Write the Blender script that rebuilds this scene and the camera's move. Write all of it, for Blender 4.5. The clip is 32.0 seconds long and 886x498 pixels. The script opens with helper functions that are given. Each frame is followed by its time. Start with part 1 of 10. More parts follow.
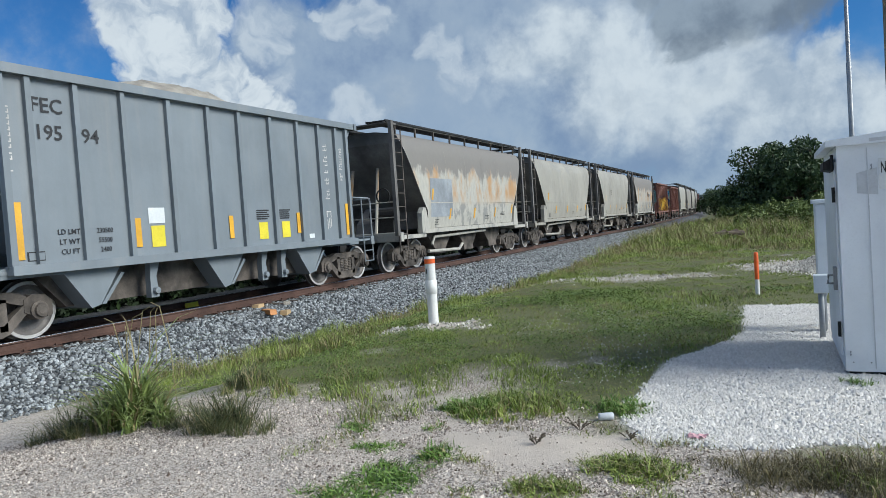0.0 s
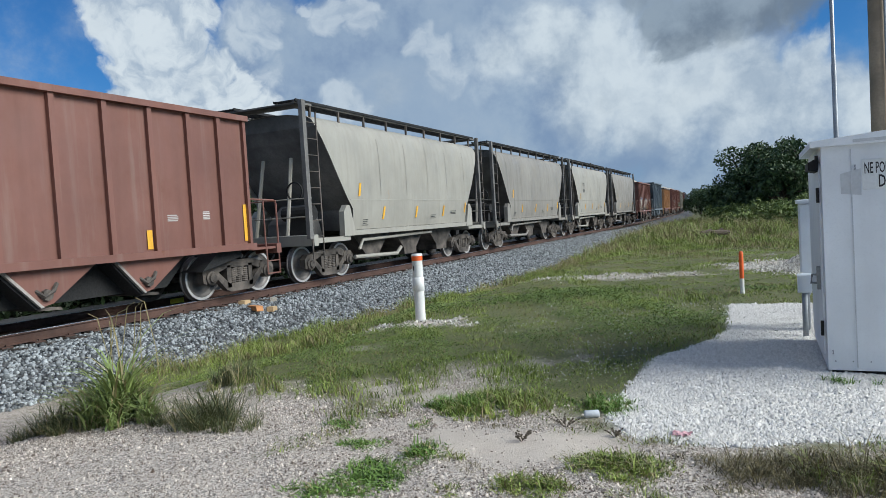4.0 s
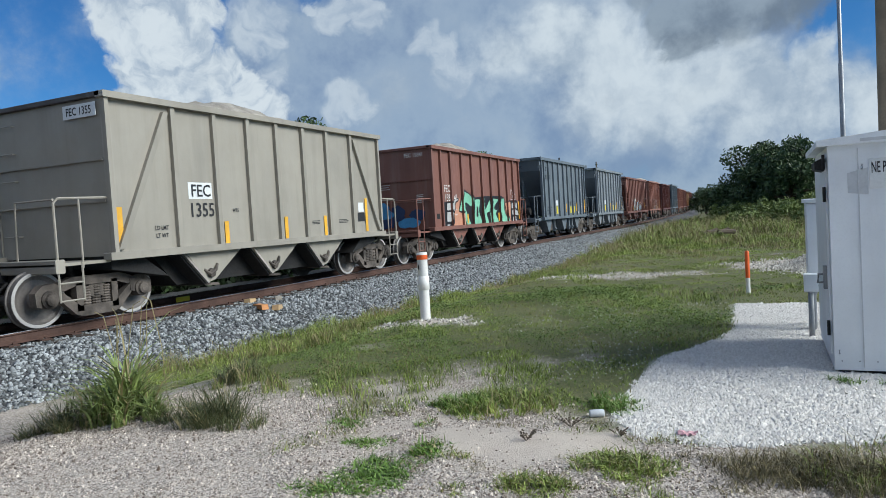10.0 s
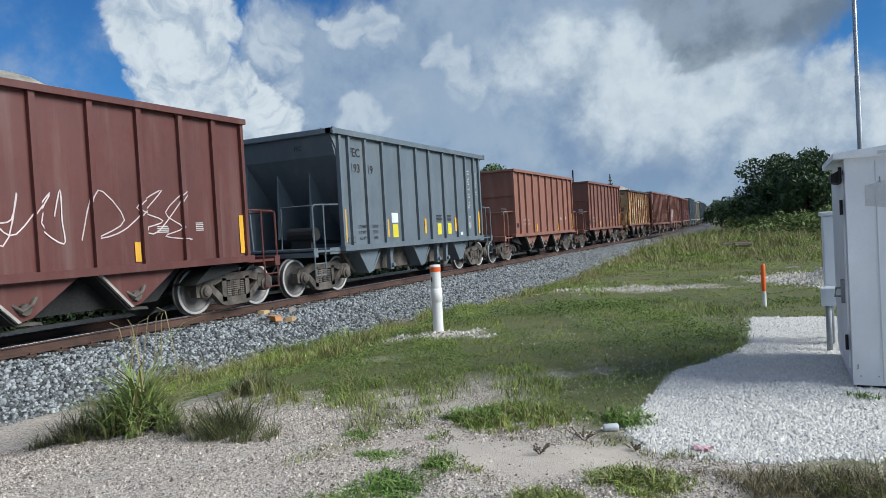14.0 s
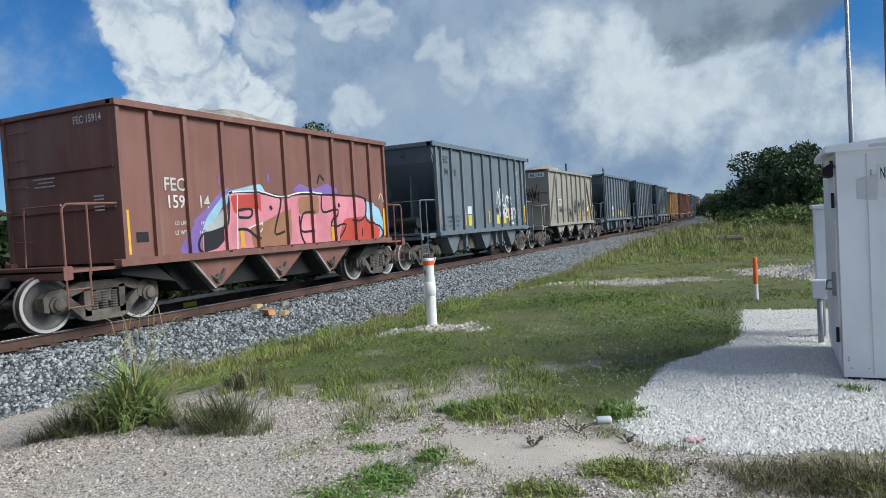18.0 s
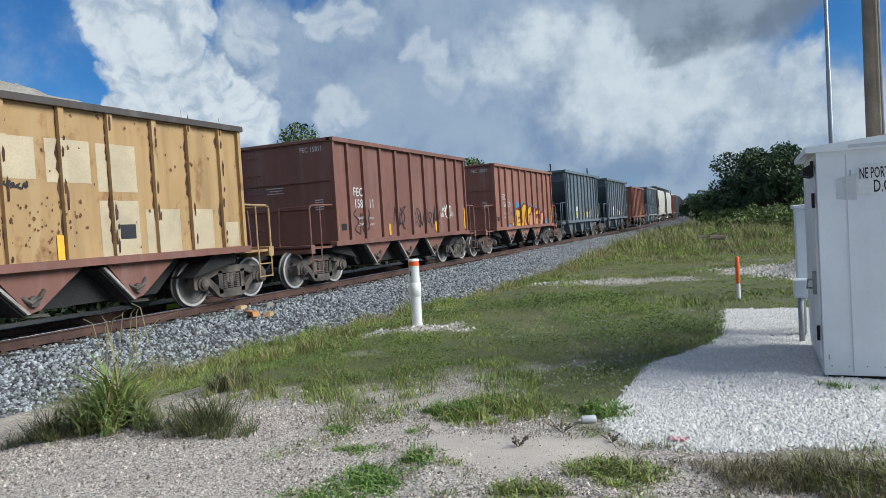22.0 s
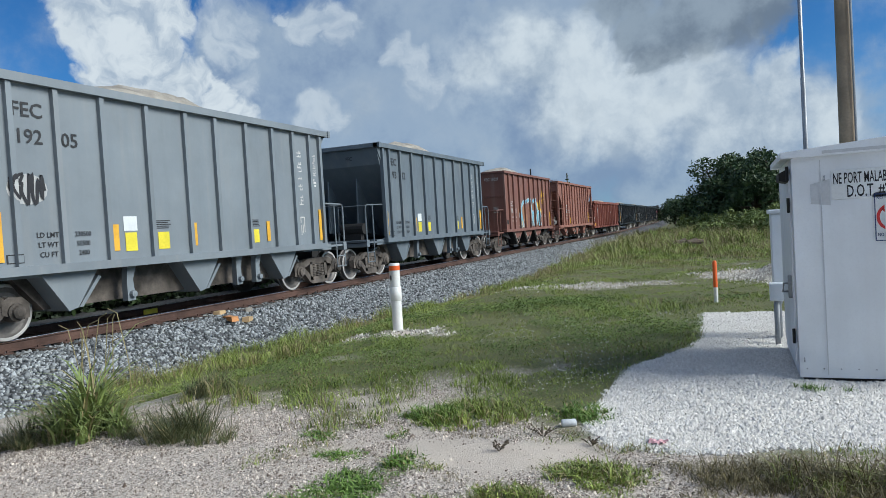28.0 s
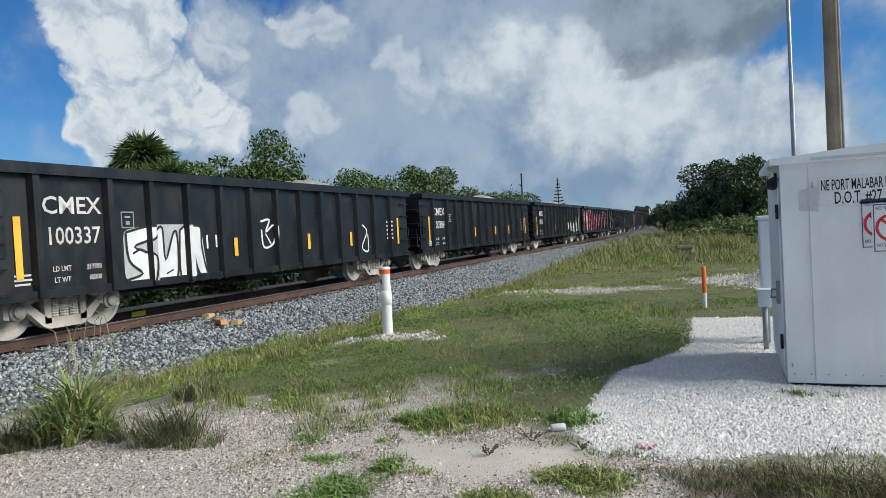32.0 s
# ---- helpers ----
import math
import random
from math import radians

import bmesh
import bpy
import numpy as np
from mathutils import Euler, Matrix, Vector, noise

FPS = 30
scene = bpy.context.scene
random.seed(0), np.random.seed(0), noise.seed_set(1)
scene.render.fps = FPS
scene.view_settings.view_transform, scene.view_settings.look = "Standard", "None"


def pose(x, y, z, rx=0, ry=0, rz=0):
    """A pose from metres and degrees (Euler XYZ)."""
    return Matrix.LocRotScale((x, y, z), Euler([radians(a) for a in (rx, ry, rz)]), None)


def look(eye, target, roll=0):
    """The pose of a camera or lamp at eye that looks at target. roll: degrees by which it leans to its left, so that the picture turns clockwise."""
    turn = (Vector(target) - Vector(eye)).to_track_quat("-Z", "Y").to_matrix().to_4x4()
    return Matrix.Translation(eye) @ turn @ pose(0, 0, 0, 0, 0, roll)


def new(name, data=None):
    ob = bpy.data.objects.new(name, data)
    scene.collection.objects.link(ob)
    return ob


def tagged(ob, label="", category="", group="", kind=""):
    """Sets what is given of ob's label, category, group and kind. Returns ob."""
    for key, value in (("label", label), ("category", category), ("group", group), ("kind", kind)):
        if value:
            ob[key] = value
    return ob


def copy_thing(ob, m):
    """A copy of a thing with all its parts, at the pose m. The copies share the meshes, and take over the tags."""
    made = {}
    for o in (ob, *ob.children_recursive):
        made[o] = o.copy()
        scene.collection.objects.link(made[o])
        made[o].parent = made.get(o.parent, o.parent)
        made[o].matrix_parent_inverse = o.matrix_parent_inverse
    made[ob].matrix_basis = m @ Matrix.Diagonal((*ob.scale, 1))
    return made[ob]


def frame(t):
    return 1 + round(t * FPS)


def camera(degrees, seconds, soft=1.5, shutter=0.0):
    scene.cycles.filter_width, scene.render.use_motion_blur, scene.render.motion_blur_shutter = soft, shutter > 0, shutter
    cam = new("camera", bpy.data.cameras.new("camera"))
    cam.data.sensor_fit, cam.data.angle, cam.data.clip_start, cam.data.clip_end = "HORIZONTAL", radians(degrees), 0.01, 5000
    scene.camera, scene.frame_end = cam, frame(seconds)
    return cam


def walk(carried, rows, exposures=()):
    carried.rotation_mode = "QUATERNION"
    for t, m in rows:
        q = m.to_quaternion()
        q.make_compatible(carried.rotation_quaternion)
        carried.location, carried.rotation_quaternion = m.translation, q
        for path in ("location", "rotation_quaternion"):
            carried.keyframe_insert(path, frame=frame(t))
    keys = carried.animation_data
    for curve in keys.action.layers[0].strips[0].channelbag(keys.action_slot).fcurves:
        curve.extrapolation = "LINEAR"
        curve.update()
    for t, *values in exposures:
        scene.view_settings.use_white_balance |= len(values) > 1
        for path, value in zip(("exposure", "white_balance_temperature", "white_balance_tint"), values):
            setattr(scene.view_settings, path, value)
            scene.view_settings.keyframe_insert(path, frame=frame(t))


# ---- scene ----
# Axes: y runs along the track away from the eye, x across it to the right, z up; z = 0 is the top of the rails.
EYE = (0.0, 0.0, 1.368)
TRACK_X = -11.434          # centre line of the track
CURVE_START, CURVE_RADIUS = 30.0, 1740.0
SPEED = 20.0               # metres a second
SECONDS = 32.0

cam = camera(65.45, SECONDS, soft=0.6)
TURNS = (
    (0.0, 87.88, 3.90, 25.71), (0.5, 87.76, 3.86, 25.56), (1.0, 87.72, 3.81, 25.49), (1.5, 87.67, 3.71, 25.48),
    (2.0, 87.59, 3.64, 25.45), (2.5, 87.56, 3.59, 25.28), (3.0, 87.54, 3.54, 25.05), (3.5, 87.55, 3.49, 24.84),
    (5.5, 87.77, 3.46, 24.46), (6.0, 87.85, 3.43, 24.42), (6.5, 87.92, 3.36, 24.46), (7.0, 87.97, 3.38, 24.52),
    (7.5, 87.89, 3.42, 24.64), (8.0, 87.71, 3.47, 24.82), (8.5, 87.54, 3.47, 25.00), (9.0, 87.47, 3.46, 25.13),
    (9.5, 87.47, 3.43, 25.14), (10.0, 87.52, 3.41, 25.11), (10.5, 87.61, 3.42, 25.04), (11.0, 87.68, 3.39, 24.98),
    (11.5, 87.76, 3.34, 24.97), (12.0, 87.90, 3.33, 25.07), (12.5, 88.07, 3.27, 25.25), (13.0, 88.26, 3.26, 25.52),
    (13.5, 88.44, 3.30, 25.87), (14.0, 88.60, 3.29, 26.21), (14.5, 88.75, 3.37, 26.45), (16.5, 88.34, 3.31, 26.17),
    (17.0, 88.21, 3.33, 25.95), (17.5, 88.10, 3.34, 25.79), (18.0, 88.03, 3.36, 25.66), (18.5, 87.94, 3.36, 25.55),
    (19.0, 87.87, 3.41, 25.46), (19.5, 87.80, 3.44, 25.33), (20.0, 87.74, 3.45, 25.18), (20.5, 87.73, 3.46, 24.98),
    (21.0, 87.77, 3.45, 24.78), (21.5, 87.88, 3.42, 24.58), (22.0, 88.00, 3.48, 24.41), (22.5, 88.11, 3.43, 24.24),
    (23.0, 88.18, 3.45, 24.15), (23.5, 88.20, 3.44, 24.08), (24.0, 88.20, 3.44, 24.04), (24.5, 88.15, 3.40, 23.95),
    (25.0, 88.16, 3.41, 23.84), (25.5, 88.12, 3.47, 23.69), (27.5, 88.23, 3.51, 23.01), (28.0, 88.27, 3.46, 22.80),
    (28.5, 88.32, 3.41, 22.60), (29.0, 88.36, 3.28, 22.41), (29.5, 88.42, 3.14, 22.23), (30.0, 88.48, 3.13, 22.10),
    (30.3, 88.53, 3.26, 22.02), (30.5, 88.54, 3.08, 22.02), (31.0, 88.57, 3.14, 22.00), (31.5, 88.58, 3.12, 21.98),
    (32.0, 88.55, 3.09, 22.02),
)
walk(cam, [(t, pose(*EYE, a, b, c)) for t, a, b, c in TURNS],
     exposures=[(0.0, 0.5, 6050, 4), (28.0, 0.5, 6050, 4), (30.0, 0.56, 6100, 4), (32.0, 0.54, 6300, 5)])

# ---- sky, sun ----
SUN_ELEVATION, SUN_AZIMUTH = radians(32), radians(82)   # azimuth clockwise from +y


def build_world():
    world = bpy.data.worlds.new("sky")
    scene.world = world
    world.use_nodes = True
    nt = world.node_tree
    nt.nodes.clear()
    n, l = nt.nodes.new, nt.links.new

    def val(node, i=0):
        return node.outputs[i]

    def math_node(op, a, b=None, c=None, clamp=False):
        nd = n("ShaderNodeMath")
        nd.operation, nd.use_clamp = op, clamp
        for i, v in enumerate((a, b, c)):
            if v is None:
                continue
            if isinstance(v, (int, float)):
                nd.inputs[i].default_value = v
            else:
                l(v, nd.inputs[i])
        return nd.outputs[0]

    def vmath(op, a, b=None):
        nd = n("ShaderNodeVectorMath")
        nd.operation = op
        for i, v in enumerate((a, b)):
            if v is None:
                continue
            if isinstance(v, tuple):
                nd.inputs[i].default_value = v
            else:
                l(v, nd.inputs[i])
        return nd

    def noise_tex(vec, scale, detail, rough):
        nd = n("ShaderNodeTexNoise")
        nd.inputs["Scale"].default_value = scale
        nd.inputs["Detail"].default_value = detail
        nd.inputs["Roughness"].default_value = rough
        l(vec, nd.inputs["Vector"])
        return nd

    def ramp(x, a, b):
        nd = n("ShaderNodeMapRange")
        nd.interpolation_type = "SMOOTHSTEP"
        l(x, nd.inputs["Value"])
        nd.inputs["From Min"].default_value, nd.inputs["From Max"].default_value = a, b
        return nd.outputs[0]

    def mix(fac, a, b):
        nd = n("ShaderNodeMix")
        nd.data_type = "RGBA"
        l(fac, nd.inputs["Factor"])
        for sock, v in ((nd.inputs["A"], a), (nd.inputs["B"], b)):
            pass
        ins = [s for s in nd.inputs if s.type == "RGBA"]
        for sock, v in zip(ins, (a, b)):
            if isinstance(v, tuple):
                sock.default_value = (*v, 1)
            else:
                l(v, sock)
        return [s for s in nd.outputs if s.type == "RGBA"][0]

    sky = n("ShaderNodeTexSky")
    sky.sky_type, sky.sun_disc = "NISHITA", False
    sky.sun_elevation, sky.sun_rotation = SUN_ELEVATION, SUN_AZIMUTH
    sky.air_density, sky.dust_density, sky.ozone_density = 1.0, 0.1, 5.0
    scaled = vmath("SCALE", sky.outputs[0])
    scaled.inputs["Scale"].default_value = SKY_STRENGTH
    blue = vmath("MULTIPLY", scaled.outputs[0], SKY_TINT).outputs[0]

    way = n("ShaderNodeTexCoord").outputs["Generated"]

    def shove(vec, scale, detail, amount):
        """Pushes directions about by noise, so that round heaps grow billows."""
        tex = noise_tex(vec, scale, detail, 0.55)
        out = vmath("SCALE", vmath("SUBTRACT", tex.outputs["Color"], (0.5, 0.5, 0.5)).outputs[0])
        out.inputs["Scale"].default_value = amount
        return vmath("ADD", vec, out.outputs[0]).outputs[0]
    bent = shove(shove(way, 9.0, 3, 0.085), 34.0, 6, 0.04)
    fine = noise_tex(way, 11.0, 10, 0.6).outputs["Fac"]
    broad = noise_tex(way, 2.2, 7, 0.6).outputs["Fac"]

    def heap(centre, size):
        """How deep a direction lies in a round heap of cloud."""
        d = vmath("DISTANCE", bent, centre).outputs["Value"]
        return math_node("SUBTRACT", 1.0, math_node("DIVIDE", d, size), clamp=True)

    def heaps(rows):
        out = None
        for azim, elev, size, weight in rows:
            a, e = radians(azim), radians(elev)
            h = heap((math.sin(a) * math.cos(e), math.cos(a) * math.cos(e), math.sin(e)), size)
            h = math_node("MULTIPLY", h, weight)
            out = h if out is None else math_node("MAXIMUM", out, h)
        return out

    rag = math_node("MULTIPLY", math_node("SUBTRACT", fine, 0.5), 0.8)
    tower = ramp(math_node("ADD", heaps(TOWER_HEAPS), math_node("MULTIPLY", rag, 0.35)), -0.03, 0.26)
    puffs = ramp(math_node("ADD", heaps(PUFF_HEAPS), math_node("MULTIPLY", rag, 0.7)), 0.05, 0.5)
    soft = ramp(math_node("ADD", heaps(SOFT_HEAPS), math_node("MULTIPLY", rag, 0.55)), 0.02, 0.62)
    veil = ramp(math_node("ADD", heaps(GREY_HEAPS), math_node("MULTIPLY", rag, 0.5)), -0.05, 0.4)
    dark = ramp(math_node("ADD", heaps(DARK_HEAPS), math_node("MULTIPLY", rag, 1.0)), 0.0, 0.5)
    # relief: each billow is lit on the side that faces the sun
    sunward = vmath("ADD", bent, (0.012, 0.0, 0.016)).outputs[0]
    relief = math_node("SUBTRACT", noise_tex(bent, 16.0, 5, 0.55).outputs["Fac"], noise_tex(sunward, 16.0, 5, 0.55).outputs["Fac"])
    relief = ramp(relief, -0.2, 0.13)
    # the rest of the sky, out of view: broken cloud added for fill light
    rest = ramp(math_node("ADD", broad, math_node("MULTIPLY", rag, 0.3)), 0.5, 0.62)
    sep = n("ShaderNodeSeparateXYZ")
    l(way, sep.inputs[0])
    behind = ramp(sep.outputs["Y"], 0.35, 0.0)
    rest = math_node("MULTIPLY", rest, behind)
    low = ramp(sep.outputs["Z"], 0.22, 0.02)

    puff = ramp(math_node("ADD", fine, math_node("MULTIPLY", math_node("SUBTRACT", broad, 0.5), 0.9)), 0.28, 0.56)
    col = mix(math_node("MULTIPLY", low, 0.3), blue, HAZE)
    col = mix(math_node("MULTIPLY", veil, 0.9), col, mix(puff, VEIL_LOW, VEIL_HIGH))
    shaded = mix(relief, WHITE_LOW, WHITE_HIGH)
    col = mix(math_node("MULTIPLY", soft, 0.92), col, mix(math_node("MULTIPLY_ADD", puff, 0.75, math_node("MULTIPLY", relief, 0.22)), SOFT_LOW, SOFT_HIGH))
    col = mix(math_node("MULTIPLY", puffs, 0.55), col, shaded)
    col = mix(tower, col, shaded)
    col = mix(math_node("MULTIPLY", dark, 0.85), col, mix(puff, DARK_LOW, DARK_HIGH))
    # unseen cloud is bright towards the sun and duller elsewhere, to shape the fill
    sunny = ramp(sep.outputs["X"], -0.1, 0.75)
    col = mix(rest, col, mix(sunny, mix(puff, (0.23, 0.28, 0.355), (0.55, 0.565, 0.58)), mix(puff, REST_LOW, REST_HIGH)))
    bg = n("ShaderNodeBackground")
    l(col, bg.inputs["Color"])
    out = n("ShaderNodeOutputWorld")
    l(bg.outputs[0], out.inputs["Surface"])

    sun = new("sun", bpy.data.lights.new("sun", "SUN"))
    sun.data.energy, sun.data.angle, sun.data.color = SUN_STRENGTH, radians(SUN_ANGLE), (1.0, 0.955, 0.89)
    ce = math.cos(SUN_ELEVATION)
    way_up = Vector((math.sin(SUN_AZIMUTH) * ce, math.cos(SUN_AZIMUTH) * ce, math.sin(SUN_ELEVATION)))
    sun.matrix_world = look(way_up * 200, (0, 0, 0))


SKY_STRENGTH, SUN_STRENGTH, SUN_ANGLE = 0.05, 3.15, 32
SKY_TINT = (0.5, 0.92, 1.3)
REST_LOW, REST_HIGH = (0.56, 0.535, 0.5), (1.2, 1.14, 1.06)      # brighter unseen cloud on the sun's side, added to lift the fill light
HAZE = (0.26, 0.36, 0.5)
WHITE_LOW, WHITE_HIGH = (0.275, 0.32, 0.39), (0.49, 0.51, 0.535)
SOFT_LOW, SOFT_HIGH = (0.25, 0.295, 0.36), (0.49, 0.515, 0.54)
VEIL_LOW, VEIL_HIGH = (0.16, 0.208, 0.30), (0.235, 0.285, 0.36)
DARK_LOW, DARK_HIGH = (0.115, 0.14, 0.175), (0.2, 0.235, 0.28)
# heaps of cloud: azimuth and elevation in degrees, size, thickness
TOWER_HEAPS = ((-48.3, 17.1, 0.058, 1.0), (-45.5, 17.4, 0.063, 1.0), (-43.5, 17.3, 0.038, 1.0), (-48.3, 14.8, 0.050, 1.0), (-45.3, 14.6, 0.050, 1.0), (-48.2, 12.1, 0.046, 1.0), (-45.5, 11.8, 0.067, 1.0), (-42.2, 12.7, 0.038, 1.0), (-40.6, 11.7, 0.029, 1.0), (-42.8, 10.2, 0.059, 1.0), (-46.8, 9.3, 0.067, 1.0), (-39.5, 8.9, 0.038, 1.0), (-48.7, 8.9, 0.042, 1.0))
PUFF_HEAPS = ((-38.9, 16.7, 0.048, 1.0), (-40.6, 16.4, 0.030, 1.0), (-37.2, 16.1, 0.027, 1.0), (-38.6, 14.9, 0.037, 1.0), (-39.9, 14.6, 0.032, 1.0), (-34.1, 17.0, 0.019, 1.0), (-32.4, 16.2, 0.030, 1.0), (-30.1, 16.2, 0.030, 1.0), (-31.0, 16.9, 0.027, 1.0), (-38.6, 11.9, 0.027, 1.0), (-32.1, 10.1, 0.040, 1.0), (-32.8, 9.5, 0.032, 1.0), (-31.2, 9.3, 0.027, 1.0), (-25.6, 14.1, 0.030, 1.0), (-23.4, 12.1, 0.036, 1.0), (-24.3, 13.6, 0.030, 1.0))
SOFT_HEAPS = ((-19.1, 12.6, 0.075, 0.7), (-15.0, 13.3, 0.085, 1.0), (-11.4, 12.1, 0.096, 1.0), (-7.9, 10.0, 0.101, 1.0), (-4.9, 9.7, 0.096, 1.0), (-1.9, 9.8, 0.085, 1.0), (-2.0, 11.9, 0.040, 1.0), (1.3, 8.8, 0.059, 1.0), (4.0, 9.5, 0.051, 1.0), (4.8, 10.3, 0.030, 1.0), (-0.8, 7.6, 0.096, 1.0), (2.4, 6.8, 0.075, 1.0), (-7.1, 7.5, 0.085, 1.0), (-12.4, 8.9, 0.091, 1.0), (6.8, 6.5, 0.053, 1.0))
GREY_HEAPS = ((-37.9, 12.8, .107, 1.0), (-34.5, 10.2, .123, 1.0), (-31.6, 14.0, .090, 1.0), (-27.8, 9.1, .139, 1.0), (-25.0, 16.0, .123, 1.0), (-20.6, 12.3, .148, 1.0), (-18.6, 5.9, .139, 1.0), (-13.5, 14.5, .131, 1.0), (-11.6, 7.7, .156, 1.0), (-4.8, 11.9, .148, 1.0), (-3.0, 4.3, .164, 1.0), (-0.5, 15.0, .107, 1.0), (4.9, 4.0, .123, 1.0), (-38.3, 6.2, .098, 1.0), (-8.5, 16.5, .098, 1.0))
DARK_HEAPS = ((-7.6, 17.0, 0.057, 1.0), (-5.9, 14.5, 0.046, 1.0), (-4.7, 12.9, 0.041, 1.0), (-2.5, 15.3, 0.075, 1.0), (1.1, 15.1, 0.063, 1.0), (-5.2, 12.1, 0.030, 1.0), (3.4, 14.4, 0.052, 1.0))
build_world()

# ---- materials ----
def nodes_of(name):
    m = bpy.data.materials.new(name)
    m.use_nodes = True
    nt = m.node_tree
    bsdf = nt.nodes["Principled BSDF"]
    return m, nt, bsdf


def add_noise(nt, scale, detail=6, rough=0.6, stretch=None, offset=True, coord="Object"):
    tc = nt.nodes.new("ShaderNodeTexCoord")
    vec = tc.outputs[coord]
    if offset:
        info = nt.nodes.new("ShaderNodeObjectInfo")
        mul = nt.nodes.new("ShaderNodeVectorMath")
        mul.operation = "SCALE"
        mul.inputs[0].default_value = (31.0, 17.0, 23.0)
        nt.links.new(info.outputs["Random"], mul.inputs["Scale"])
        add = nt.nodes.new("ShaderNodeVectorMath")
        nt.links.new(vec, add.inputs[0])
        nt.links.new(mul.outputs[0], add.inputs[1])
        vec = add.outputs[0]
    mp = nt.nodes.new("ShaderNodeMapping")
    mp.inputs["Scale"].default_value = stretch or (1, 1, 1)
    nt.links.new(vec, mp.inputs["Vector"])
    tx = nt.nodes.new("ShaderNodeTexNoise")
    tx.inputs["Scale"].default_value, tx.inputs["Detail"].default_value, tx.inputs["Roughness"].default_value = scale, detail, rough
    nt.links.new(mp.outputs[0], tx.inputs["Vector"])
    return tx.outputs["Fac"]


def span(nt, x, a, b, lo=0.0, hi=1.0):
    r = nt.nodes.new("ShaderNodeMapRange")
    nt.links.new(x, r.inputs["Value"])
    for k, v in (("From Min", a), ("From Max", b), ("To Min", lo), ("To Max", hi)):
        r.inputs[k].default_value = v
    return r.outputs[0]


def blend(nt, fac, a, b, mode="MIX"):
    m = nt.nodes.new("ShaderNodeMix")
    m.data_type, m.blend_type = "RGBA", mode
    if isinstance(fac, (int, float)):
        m.inputs["Factor"].default_value = fac
    else:
        nt.links.new(fac, m.inputs["Factor"])
    for s, v in zip([s for s in m.inputs if s.type == "RGBA"], (a, b)):
        if isinstance(v, tuple):
            s.default_value = (*v, 1)
        else:
            nt.links.new(v, s)
    return [s for s in m.outputs if s.type == "RGBA"][0]


def times(nt, a, b):
    m = nt.nodes.new("ShaderNodeMath")
    m.operation = "MULTIPLY"
    for i, v in enumerate((a, b)):
        if isinstance(v, (int, float)):
            m.inputs[i].default_value = v
        else:
            nt.links.new(v, m.inputs[i])
    return m.outputs[0]


def bump(nt, bsdf, h, strength, dist):
    b = nt.nodes.new("ShaderNodeBump")
    b.inputs["Strength"].default_value, b.inputs["Distance"].default_value = strength, dist
    nt.links.new(h, b.inputs["Height"])
    nt.links.new(b.outputs[0], bsdf.inputs["Normal"])


def plain(name, col, rough=0.6, metal=0.0, vary=0.25, scale=6.0, bumps=0.15, dist=0.004):
    """A surface of one colour, uneven at two scales."""
    m, nt, b = nodes_of(name)
    big, fine = add_noise(nt, scale * 0.25), add_noise(nt, scale * 6, 4)
    lo, hi = tuple(c * (1 - vary) for c in col), tuple(min(1, c * (1 + vary)) for c in col)
    c = blend(nt, span(nt, big, 0.35, 0.65), lo, hi)
    c = blend(nt, span(nt, fine, 0.4, 0.7, 0, 0.35), c, tuple(x * 0.7 for x in col))
    nt.links.new(c, b.inputs["Base Color"])
    nt.links.new(span(nt, fine, 0.3, 0.7, max(0.05, rough - 0.12), min(1, rough + 0.12)), b.inputs["Roughness"])
    b.inputs["Metallic"].default_value = metal
    if bumps:
        bump(nt, b, fine, bumps, dist)
    return m


def car_paint(name, col, rust=(0.10, 0.035, 0.015), rusty=0.15, dust=(0.34, 0.31, 0.27), dusty=0.25, streaks=0.35, rough=0.55, melt=0.06):
    """Weathered paint on steel: broad fading, runs down the side, specks of rust, dust."""
    m, nt, b = nodes_of(name)
    broad = add_noise(nt, 0.55, 5)
    run = add_noise(nt, 3.0, 6, 0.62, (1, 1.0, 0.07))
    blot = add_noise(nt, 1.7, 9, 0.68, (1, 1, 0.6))
    grain = add_noise(nt, 60, 3)
    c = blend(nt, span(nt, broad, 0.3, 0.7), tuple(x * 0.86 for x in col), tuple(min(1, x * 1.14) for x in col))
    c = blend(nt, span(nt, run, 0.5, 0.72, 0, streaks), c, tuple(x * 0.62 for x in col))
    c = blend(nt, times(nt, span(nt, run, 0.46, 0.26), dusty), c, dust)
    edge = 0.74 - 0.36 * rusty
    c = blend(nt, span(nt, blot, edge, edge + melt, 0, 0.9), c, blend(nt, span(nt, grain, 0.35, 0.65), rust, tuple(x * 2.0 for x in rust)))
    c = blend(nt, span(nt, grain, 0.5, 0.8, 0, 0.25), c, tuple(x * 0.75 for x in col))
    nt.links.new(c, b.inputs["Base Color"])
    nt.links.new(span(nt, blot, 0.35, 0.7, rough - 0.1, min(1, rough + 0.3)), b.inputs["Roughness"])
    h = nt.nodes.new("ShaderNodeMath")
    nt.links.new(times(nt, broad, 6.0), h.inputs[0])
    nt.links.new(times(nt, grain, 0.15), h.inputs[1])
    bump(nt, b, h.outputs[0], 0.5, 0.006)
    return m


